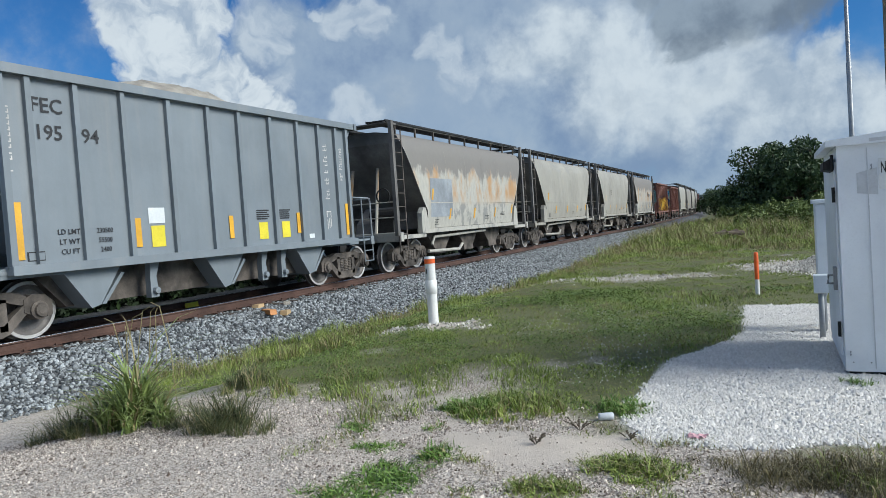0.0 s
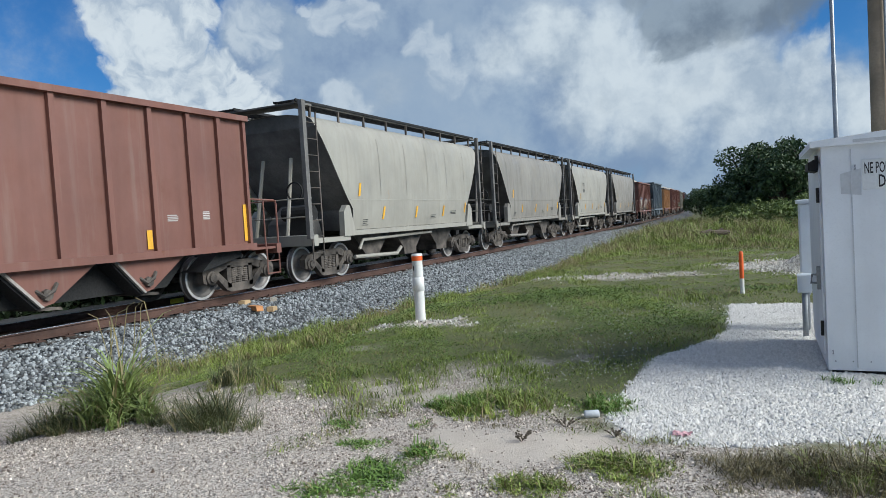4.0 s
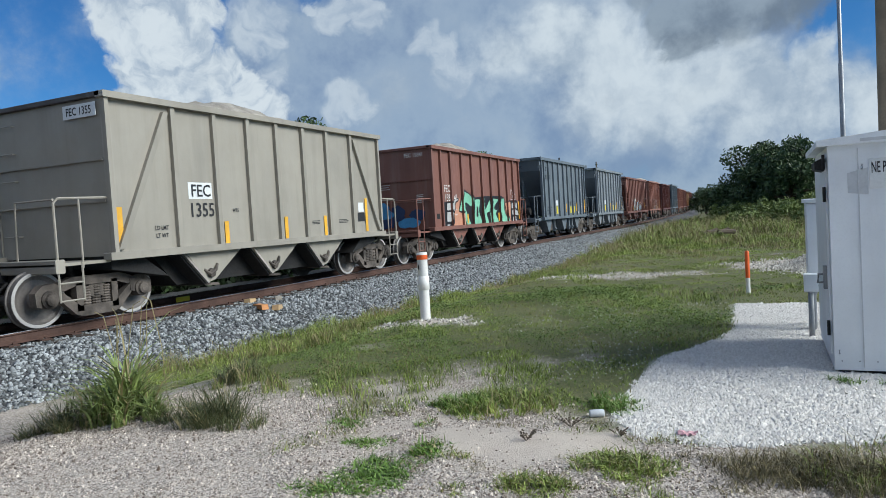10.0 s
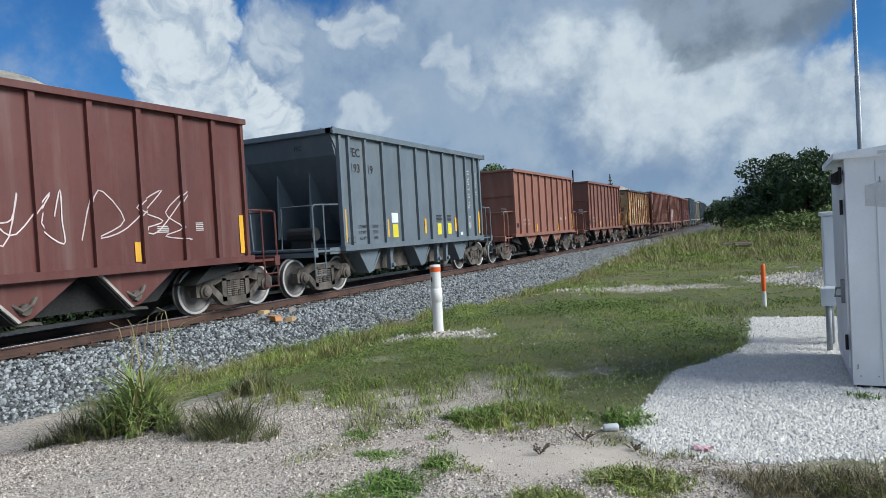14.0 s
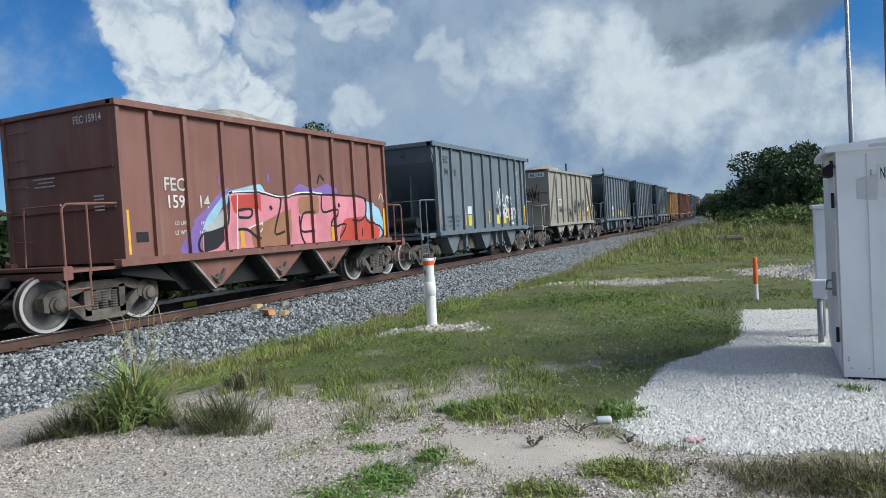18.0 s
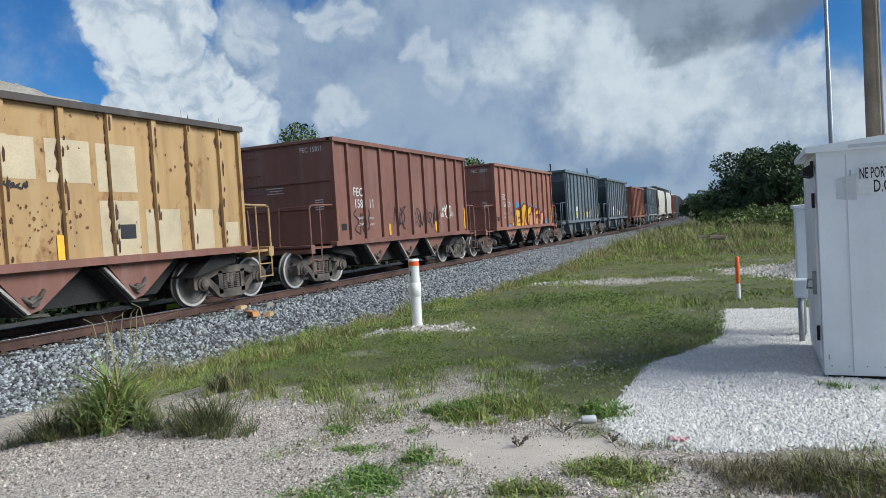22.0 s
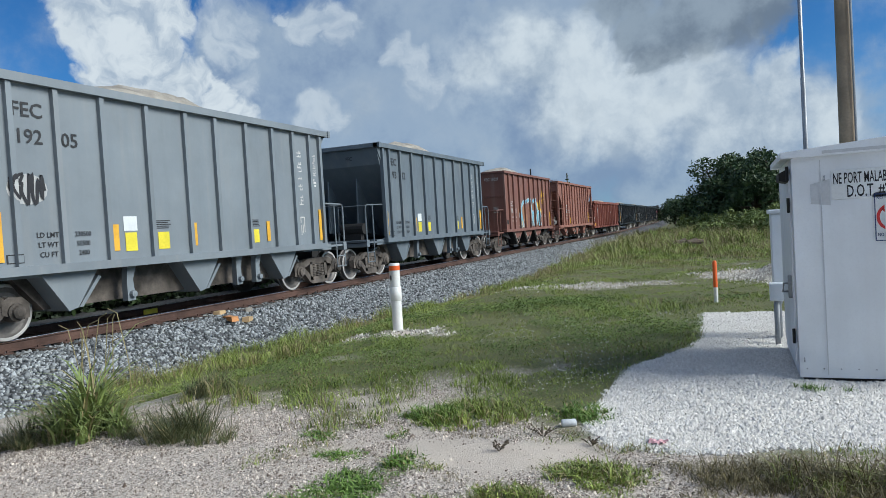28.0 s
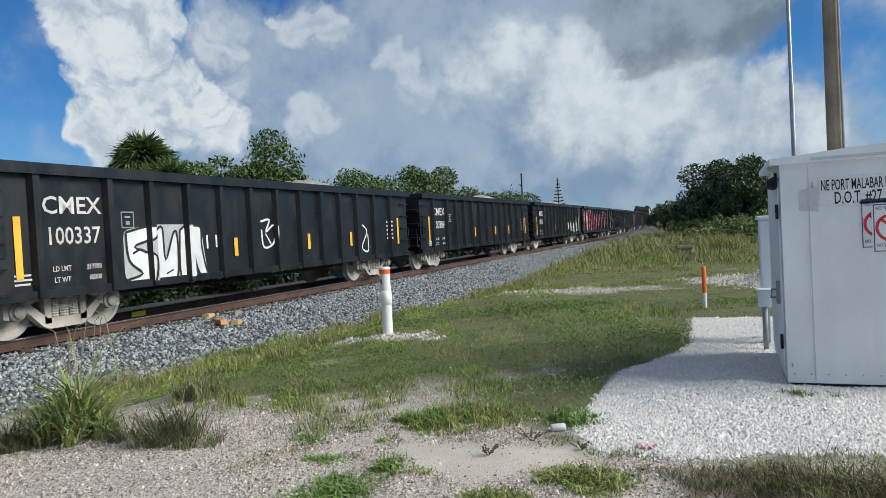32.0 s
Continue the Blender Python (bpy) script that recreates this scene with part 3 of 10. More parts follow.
def bare(x, y):
    """1 on bare sand and shell, 0 where grass grows."""
    off = x - track_x(y)
    front = ease(6.05 + 0.45 * wave(x, y, 1.1) + 0.3 * wave(x, y, 4.3, 2.0) + 0.2 * wave(x, y, 9.0, 5.0) - y - 0.12 * (x + 4), 0.0, 0.9)
    lane = np.exp(-((x + 2.6 + 0.15 * (y - 5)) / 0.45) ** 2) * ease(7.4 - y, 0, 1.2)
    strip = 0.8 * ease(1.0 - np.abs((y - 17.0 - 0.1 * (x + 3.2)) / 1.3) - np.abs((x + 3.4) / 2.6) ** 4 + 0.35 * wave(x, y, 1.9) + 0.3 * wave(x * 0.4, y, 7.0, 3.0), 0.3, 0.9)
    far = 1.0 * ease(1.15 - np.abs((y - 19.5) / 2.6) - np.abs((x - 0.5) / 1.9) ** 2 + 0.5 * wave(x * 0.3, y, 4.0), 0.3, 0.9)
    ring = ease(1.0 - np.hypot((x + 5.1) / 1.15, (y - 9.75) / 0.55) + 0.3 * wave(x, y, 6.0), 0.1, 0.5)
    spot = ease(wave(x, y, 1.9, 3.0) + 0.4 * wave(x, y, 6.5, 1.0) - 0.5, 0.0, 0.3) * ease(10 - y, 0, 3)
    return np.clip(np.maximum.reduce([front, lane, strip, far, ring, spot * 0.45, sandy(x, y)]), 0, 1)


def sandy(x, y):
    """1 on the smooth pale sand between the gravel and the stone pad."""
    a = ease(1.0 - np.hypot((x + 1.72 + 0.3 * (y - 4.65)) / 1.0, (y - 4.62) / 0.52) + 0.5 * wave(x, y, 3.5, 1.0) + 0.35 * wave(x, y, 11.0, 4.0), 0.0, 0.6)
    b = ease(1.0 - np.hypot((x + 2.75) / 0.5, (y - 4.55) / 0.75) + 0.5 * wave(x, y, 3.0, 6.0) + 0.3 * wave(x, y, 12.0, 1.0), 0.1, 0.7) * 0.8
    ring = ease(1.0 - np.hypot((x + 5.1) / 1.2, (y - 9.8) / 0.6) + 0.5 * wave(x, y, 6.0) + 0.3 * wave(x, y, 15.0, 2.0), 0.1, 0.6) * 0.9
    strip = 0.65 * ease(1.0 - np.abs((y - 17.0 - 0.1 * (x + 3.2)) / 1.2) - np.abs((x + 3.4) / 2.6) ** 4 + 0.5 * wave(x, y, 2.6) + 0.4 * wave(x * 0.4, y, 8.0, 3.0), 0.3, 0.9)
    c = ease(1.0 - np.hypot((x + 3.3) / 0.8, (y - 5.85) / 0.45) + 0.6 * wave(x, y, 3.2, 2.0) + 0.4 * wave(x, y, 10.0, 5.0), 0.1, 0.7) * 0.85
    far = ease(1.1 - np.abs((y - 19.5) / 2.6) - np.abs((x - 0.5) / 1.9) ** 2 + 0.6 * wave(x * 0.3, y, 4.0) + 0.4 * wave(x * 0.3, y, 9.0, 2.0), 0.3, 0.8)
    return np.clip(np.maximum.reduce([a, b, c, ring, strip, far]), 0, 1)


def tufts(x, y):
    """Grass that has come up through the bare ground."""
    return ease(wave(x, y, 2.1, 5.0) + 0.35 * wave(x, y, 6.0, 2.0) - 0.42, 0.0, 0.3) * ease(x, -3.6, -2.9) * ease(y, 2.2, 3.0) * (1 - sandy(x, y))


def ballast_cover(x, y):
    off = x - track_x(y)
    # Beyond the track it reaches 9 m, putting the train's shade into the ground colour.
    return ease(np.where(off > 0, toe(y), 9.0) - np.abs(off) + 0.13 * wave(x, y, 2.2), -0.1, 0.1)


def steps(*runs):
    out = [runs[0][0]]
    for a, b, d in runs:
        out += list(np.linspace(a, b, max(2, int(round((b - a) / d)) + 1))[1:])
    return np.array(out)


def build_ground():
    xs = steps((-1500, -300, 200), (-300, -60, 24), (-60, -20, 5), (-20, -15, 1), (-15, 3, 0.12), (3, 8, 0.5), (8, 40, 4), (40, 300, 26), (300, 1500, 200))
    ys = steps((-1500, -200, 200), (-200, -20, 20), (-20, 2, 2), (2, 18, 0.12), (18, 40, 0.4), (40, 120, 2), (120, 300, 10), (300, 1500, 100))
    gx, gy = np.meshgrid(xs, ys, indexing="ij")
    gz = ground_height(gx, gy)
    nx, ny = len(xs), len(ys)
    idx = np.arange(nx * ny).reshape(nx, ny)
    faces = np.stack([idx[:-1, :-1], idx[1:, :-1], idx[1:, 1:], idx[:-1, 1:]], -1).reshape(-1, 4)
    me = arrays("ground", np.stack([gx, gy, gz], -1).reshape(-1, 3), faces, GROUND)
    cover = np.zeros((nx * ny, 4), dtype=np.float32)
    g = 1 - bare(gx, gy)
    cover[:, 0] = np.maximum(g, 0.6 * tufts(gx, gy)).ravel()
    cover[:, 1] = in_pad(gx, gy).ravel()
    cover[:, 2] = ballast_cover(gx, gy).ravel()
    cover[:, 3] = sandy(gx, gy).ravel()
    att = me.attributes.new("cover", "FLOAT_COLOR", "POINT")
    att.data.foreach_set("color", cover.ravel())
    me.polygons.foreach_set("use_smooth", [True] * len(me.polygons))
    thing("ground", me, None, "sandy shell ground with grass and a stone track bed", "ground", kind="structure")


def scatter_stones(name, pts, sizes, material, label, category, flat=0.75, seed=1, half=False):
    """Many small broken stones as one mesh: each a squashed, jittered octahedron with cut corners."""
    rng = np.random.default_rng(seed)
    n = len(pts)
    base = np.array([(1, 0, 0), (-1, 0, 0), (0, 1, 0), (0, -1, 0), (0, 0, 1), (0, 0, -1)], float)
    face = np.array([(0, 2, 4), (2, 1, 4), (1, 3, 4), (3, 0, 4), (2, 0, 5), (1, 2, 5), (3, 1, 5), (0, 3, 5)])
    v = base[None] * (1 + 0.45 * (rng.random((n, 6, 1)) - 0.5)) + 0.5 * (rng.random((n, 6, 3)) - 0.5)
    v *= np.array([1, 1, flat])
    ax = rng.normal(size=(n, 3)) * ((0.15, 0.15, 1.0) if half else (1, 1, 1))
    ax /= np.linalg.norm(ax, axis=1, keepdims=True)
    ang = rng.random(n) * math.tau
    c, s = np.cos(ang)[:, None, None], np.sin(ang)[:, None, None]
    a = ax[:, None, :]
    v = v * c + np.cross(np.broadcast_to(a, v.shape), v) * s + a * (v * a).sum(-1, keepdims=True) * (1 - c)
    if half:
        # small chips show their upper side alone
        v, face = v[:, :5], face[:4]
        v[:, 4, 2] = np.abs(v[:, 4, 2]) + 0.2
        v[:, :4, 2] -= 0.35
    v = v * sizes[:, None, None] * 0.62 + pts[:, None, :]
    f = (face[None] + v.shape[1] * np.arange(n)[:, None, None]).reshape(-1, 3)
    return thing(name, arrays(name, v.reshape(-1, 3), f, material), None, label, category, kind="stuff")


def build_stones():
    rng = np.random.default_rng(5)
    # ballast on the near shoulder and between the rails
    y = 2 + 62 * rng.random(125000) ** 1.8
    off = rng.uniform(-1.6, 4.75, len(y))
    x = track_x(y) + off
    keep = (rng.random(len(y)) < ballast_cover(x, y)) & ((off > 0.95) | (rng.random(len(y)) < 0.35))
    x, y = x[keep], y[keep]
    size = 0.052 * np.exp(rng.normal(0, 0.28, len(x)))
    scatter_stones("ballast", np.stack([x, y, ground_height(x, y) + 0.008], -1), size, BALLAST_STONE,
                   "blue-grey crushed granite ballast sloping away from the rails", "ballast", seed=2)
    x, y = rng.uniform(-1.4, 1.7, 150000), 4.6 + 7.6 * rng.random(150000) ** 1.6
    keep = rng.random(len(x)) < in_pad(x, y)
    x, y = x[keep], y[keep]
    scatter_stones("white_gravel", np.stack([x, y, ground_height(x, y) + 0.006], -1), 0.0165 * np.exp(rng.normal(0, 0.36, len(x))), WHITE_STONE,
                   "bright white stone chips spread round the cabinets", "gravel", seed=3, half=True)
    r, a = 0.4 + 7.6 * rng.random(340000) ** 0.8, np.radians(rng.uniform(-84, 34, 340000))
    x, y = r * np.sin(a), r * np.cos(a)
    keep = (rng.random(len(x)) < bare(x, y) * (0.45 + 0.55 * ease(wave(x, y, 1.2, 8.0), -0.5, 0.4)) * (1 - 0.93 * sandy(x, y)) * ease(a, -1.45, -1.15) * ease(-a, -0.58, -0.3)) & (in_pad(x, y) < 0.3) & (x - track_x(y) > toe(y))
    x, y = x[keep], y[keep]
    scatter_stones("shell_gravel", np.stack([x, y, ground_height(x, y) + 0.003], -1), 0.0088 * np.exp(rng.normal(0, 0.45, len(x))), SHELL_STONE,
                   "loose shell and limestone chips on pale sand", "gravel", seed=4, half=True)
    # rubble on the worn strips further off, round the pipe marker and in a low heap behind the cabinets
    n = 60000
    x, y = rng.uniform(-7.5, 3.2, n), rng.uniform(8.6, 23.5, n)
    here = np.maximum(sandy(x, y) * np.where(y < 12, 1.0, 0.55), 0.3 * bare(x, y)) * (0.35 + 0.65 * ease(wave(x, y, 3.1, 4.0), -0.4, 0.5))
    keep = (rng.random(n) < here) & (in_pad(x, y) < 0.1) & (x - track_x(y) > toe(y) + 0.2)
    x, y = x[keep], y[keep]
    z = ground_height(x, y) + 0.012
    hx, hy = rng.normal(0, 1, 9000), rng.normal(0, 1, 9000)
    hx, hy = 1.15 + 0.5 * hx, 18.2 + 0.6 * hy
    hz = ground_height(hx, hy) + 0.4 * np.exp(-((hx - 1.15) / 0.62) ** 2 - ((hy - 18.2) / 0.72) ** 2)
    pts = np.concatenate([np.stack([x, y, z], -1), np.stack([hx, hy, hz], -1)])
    scatter_stones("rubble", pts, 0.034 * np.exp(rng.normal(0, 0.4, len(pts))), PALE_STONE, "pale limestone rubble strewn over worn ground", "rubble", seed=6, half=True)


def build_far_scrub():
    """Low scrub beyond the track, seen under and between the cars, with shade put into its leaf colour."""
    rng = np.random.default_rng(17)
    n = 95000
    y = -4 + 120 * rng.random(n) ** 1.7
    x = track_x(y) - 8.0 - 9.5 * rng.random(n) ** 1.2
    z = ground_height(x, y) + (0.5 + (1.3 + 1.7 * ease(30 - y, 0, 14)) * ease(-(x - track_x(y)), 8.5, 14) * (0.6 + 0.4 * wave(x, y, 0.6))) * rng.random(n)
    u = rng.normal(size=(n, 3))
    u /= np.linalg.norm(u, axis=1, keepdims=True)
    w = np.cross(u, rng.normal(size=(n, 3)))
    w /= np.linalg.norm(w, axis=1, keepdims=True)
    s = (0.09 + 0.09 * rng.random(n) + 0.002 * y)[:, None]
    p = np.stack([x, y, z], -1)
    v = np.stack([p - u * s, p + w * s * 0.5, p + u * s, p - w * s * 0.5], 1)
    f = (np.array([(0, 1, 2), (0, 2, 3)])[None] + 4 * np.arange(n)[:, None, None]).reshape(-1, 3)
    thing("scrub", arrays("scrub", v.reshape(-1, 3), f, SCRUB_LEAF), None, "low green scrub beyond the track, shade put into its dark leaf colour", "scrub", kind="stuff")


def build_flowers():
    rng = np.random.default_rng(23)
    x, y = rng.uniform(-3.4, -0.4, 2400), rng.uniform(6.2, 11.5, 2400)
    keep = (rng.random(2400) < ease(wave(x, y, 1.5, 2.5), -0.4, 0.5)) & (in_pad(x, y) < 0.1) & (bare(x, y) < 0.3)
    x, y = x[keep], y[keep]
    scatter_stones("clover_flower", np.stack([x, y, ground_height(x, y) + 0.07 + 0.05 * rng.random(len(x))], -1), 0.009 * np.exp(rng.normal(0, 0.25, len(x))), WHITE_STONE, "tiny white clover flowers in the grass", "flowers", seed=9)


def build_clover():
    """Low round leaves that fill the grass in patches."""
    rng = np.random.default_rng(29)
    n = 110000
    y = 5.6 + 8.5 * rng.random(n) ** 1.3
    x = rng.uniform(-6.6, 0.2, n)
    keep = (rng.random(n) < ease(wave(x, y, 1.1, 2.5) + 0.5 * wave(x, y, 3.3, 0.7), -0.35, 0.5)) & (in_pad(x, y) < 0.15) & (bare(x, y) < 0.35) & (x - track_x(y) > toe(y) + 0.3)
    x, y = x[keep], y[keep]
    n = len(x)
    p = np.stack([x, y, ground_height(x, y) + 0.015 + 0.07 * rng.random(n)], -1)
    nrm = rng.normal(size=(n, 3)) * (0.5, 0.5, 0.3) + (0, 0, 1)
    nrm /= np.linalg.norm(nrm, axis=1, keepdims=True)
    u = np.cross(nrm, rng.normal(size=(n, 3)))
    u /= np.linalg.norm(u, axis=1, keepdims=True)
    w = np.cross(nrm, u)
    s = ((0.008 + 0.006 * rng.random(n)) * np.clip(y / 9, 0.8, 2.2))[:, None]
    v = np.stack([p - u * s, p + w * s * 0.8, p + u * s, p - w * s * 0.8], 1)
    f = (np.array([(0, 1, 2), (0, 2, 3)])[None] + 4 * np.arange(n)[:, None, None]).reshape(-1, 3)
    thing("clover", arrays("clover", v.reshape(-1, 3), f, CLOVER), None, "low clover leaves among the short grass", "clover", kind="stuff")


def blades(name, x, y, height, lean, width, material, label, category, seed=0, z=None, arch=False):
    """Grass: each blade a bent strip drawn to a point; an arched one bends over in more steps."""
    rng = np.random.default_rng(seed)
    n = len(x)
    z = ground_height(x, y) - 0.01 if z is None else z
    turn = rng.random(n) * math.tau
    dx, dy = np.cos(turn), np.sin(turn)
    h = height * (0.55 + 0.75 * rng.random(n))
    out = h * lean * (0.3 + rng.random(n))
    w = width * (0.7 + 0.6 * rng.random(n))
    face_turn = rng.random(n) * math.tau
    px, py = np.cos(face_turn) * w / 2, np.sin(face_turn) * w / 2
    levels = ((0, 0.6), (0.3, 1.0), (0.55, 0.95), (0.78, 0.7)) if arch else ((0, 1), (0.55, 0.8))
    if arch:
        px, py = -dy * w / 2, dx * w / 2
    m = 2 * len(levels) + 1
    v = np.empty((n, m, 3))
    for k, (u, f) in enumerate([(u, f * sgn) for u, f in levels for sgn in (1, -1)] + [(1, 0)]):
        v[:, k, 0] = x + dx * out * u ** 2 + px * f
        v[:, k, 1] = y + dy * out * u ** 2 + py * f
        v[:, k, 2] = z + h * (u - (0.5 if arch else 0.35) * lean * u ** 3)
    tri = np.array([q for a in range(0, m - 3, 2) for q in ((a, a + 1, a + 3), (a, a + 3, a + 2))] + [(m - 3, m - 2, m - 1)])
    f = (tri[None] + m * np.arange(n)[:, None, None]).reshape(-1, 3)
    return thing(name, arrays(name, v.reshape(-1, 3), f, material), None, label, category, kind="stuff")


def build_grass():
    rng = np.random.default_rng(11)
    n = 620000
    y = 2.4 + 62 * rng.random(n) ** 2.6
    x = rng.uniform(-1, 1, n) * (4.5 + 0.16 * y) + (-3.6 + 0.02 * y)
    off = x - track_x(y)
    cover = np.maximum((1 - bare(x, y)) * (0.45 + 0.55 * ease(wave(x, y, 1.3, 7.0), -0.6, 0.3)), 0.75 * tufts(x, y))
    cover *= (1 - in_pad(x, y)) * (off > toe(y) - 0.2 + 0.2 * wave(x, y, 2.2, 4.0))
    cover *= 1 - 0.9 * ballast_cover(x, y)
    tuft = ease(wave(x, y, 4.3, 1.0) + 0.6 * wave(x, y, 9.5, 3.0), -0.55, 0.5)
    cover *= np.where(y < 20, 0.35 + 0.65 * tuft, 1.0)
    keep = rng.random(n) < cover
    x, y, tuft = x[keep], y[keep], tuft[keep]
    off = x - track_x(y)
    tall = (0.55 + 0.75 * tuft) * (0.045 + 0.075 * ease(wave(x, y, 0.9, 2.0), -0.2, 0.8) + 0.16 * ease(toe(y) + 1.3 - off, 0, 1.2) * ease(y, 5.5, 8) + (0.18 + 0.5 * ease(wave(x, y, 0.8, 6.0), -0.4, 0.7)) * ease(y, 23, 36))
    far = np.clip(y / 14, 0.8, 4)
    kind = rng.random(len(x)) + 0.65 * wave(x, y, 1.3, 9.0) + 0.25 * ease(y, 14, 24) + 0.16 * ease(toe(y) + 1.3 - off, 0, 1.0) - 0.16
    green, dry = kind < 0.75, kind >= 0.75
    blades("grass", x[green], y[green], tall[green], 0.8, 0.010 * far[green], GRASS, "short green grass and weeds over sandy soil", "grass", 1)
    blades("dry_grass", x[dry], y[dry], tall[dry] * 1.15, 0.6, 0.008 * far[dry], GRASS_DRY, "dry straw-coloured grass among the green", "grass", 2)


def clump(name, cx, cy, rx, ry, count, height, width, lean, label, dry=0.3, seed=0, leaf=None):
    rng = np.random.default_rng(seed)
    # several tussocks, each fanning out from its own root
    k = max(3, count // (45 if height > 0.2 else 28))
    r, a = np.sqrt(rng.random(k)), rng.random(k) * math.tau
    grow = (0.4 + 0.6 * (1 - r ** 2)) * (0.55 + 0.7 * rng.random(k))
    pick = rng.integers(0, k, count)
    j = 0.035 if height > 0.2 else 0.03
    x = cx + rx * (r * np.cos(a))[pick] + j * rng.normal(size=count)
    y = cy + ry * (r * np.sin(a))[pick] + j * rng.normal(size=count)
    h = height * grow[pick] * (0.5 + 0.7 * rng.random(count))
    tuft = thing(name, None, None, label, "grass clump")
    tuft.location = (cx, cy, float(ground_height(np.array(cx), np.array(cy))))
    k = int(count * (1 - dry))
    for nm, sl, mt in (("foliage", slice(0, k), leaf or GRASS), ("dry_foliage", slice(k, count), GRASS_DRY)):
        ob = blades(nm, x[sl] - cx, y[sl] - cy, h[sl], lean, width, mt, "", "", seed + 1, z=ground_height(x[sl], y[sl]) - tuft.location.z - 0.02, arch=leaf is REED)
        ob.parent = tuft
    return tuft


def build_track():
    """Rails, ties and fastenings along the centre line."""
    bed = thing("track", None, None, "railway track with rusty rails on timber ties", "railway track", kind="structure")
    line = [on_track(s) for s in list(np.arange(-60, 30, 10.0)) + list(np.arange(30, 420, 6.0))]
    prof_web = [(-0.07, -0.17), (0.07, -0.17), (0.07, -0.155), (0.012, -0.13), (0.012, -0.045), (0.034, -0.03), (0.034, -0.008), (-0.034, -0.008), (-0.034, -0.03), (-0.012, -0.045), (-0.012, -0.13), (-0.07, -0.155)]
    prof_head = [(-0.03, -0.009), (0.03, -0.009), (0.027, 0.0), (-0.027, 0.0)]

    def sweep(profile, shift):
        s, n = Shape(), len(profile)
        vs = []
        for x, y, a in line:
            for u, w in profile:
                vs.append((x + (u + shift) * math.cos(a), y + (u + shift) * math.sin(a), w))
        fs = [(i * n + j, i * n + (j + 1) % n, (i + 1) * n + (j + 1) % n, (i + 1) * n + j) for i in range(len(line) - 1) for j in range(n)]
        return s.add(vs, fs)
    for side in (0.7525, -0.7525):
        rail = part("rail", sweep(prof_web, side), RAIL_RUST, bed, "rust-brown steel rail")
        part("rail_head", sweep(prof_head, side), RAIL_TOP, rail, "polished running surface")
    tie = Shape().box(-1.3, 1.3, -0.115, 0.115, -0.34, -0.185, 0.015).mesh("tie", TIE_WOOD)
    plate = Shape().box(-0.18, 0.18, -0.09, 0.09, -0.185, -0.168, 0.004).box(-0.11, -0.085, -0.05, -0.02, -0.168, -0.135).box(0.085, 0.11, 0.02, 0.05, -0.168, -0.135).mesh("tie_plate", RAIL_RUST)
    rng = random.Random(4)
    s = 2.0
    while s < 75:
        x, y, a = on_track(s)
        t = part("tie", tie, None, bed, at=pose(x + rng.uniform(-0.04, 0.04), y, rng.uniform(-0.008, 0.004), 0, 0, math.degrees(a) + rng.uniform(-0.8, 0.8)))
        part("tie_plate", plate, None, t, at=pose(0.7525, 0, 0.002))
        s += 0.52


build_ground()
build_stones()
build_track()
build_grass()
build_far_scrub()
build_flowers()
build_clover()

# ---- things beside the track ----
def at_ground(x, y, dz=0.0):
    return pose(x, y, float(ground_height(np.array(float(x)), np.array(float(y)))) + dz)


def yz_sign(words, size, material, parent, x, z, y=-0.004, name="lettering", wide=1.0, align="CENTER"):
    """Letters on a face that looks towards -y."""
    return part(name, text_mesh(words, size, material, align, wide), None, parent, at=pose(x, y, z, 0, 0, -90))


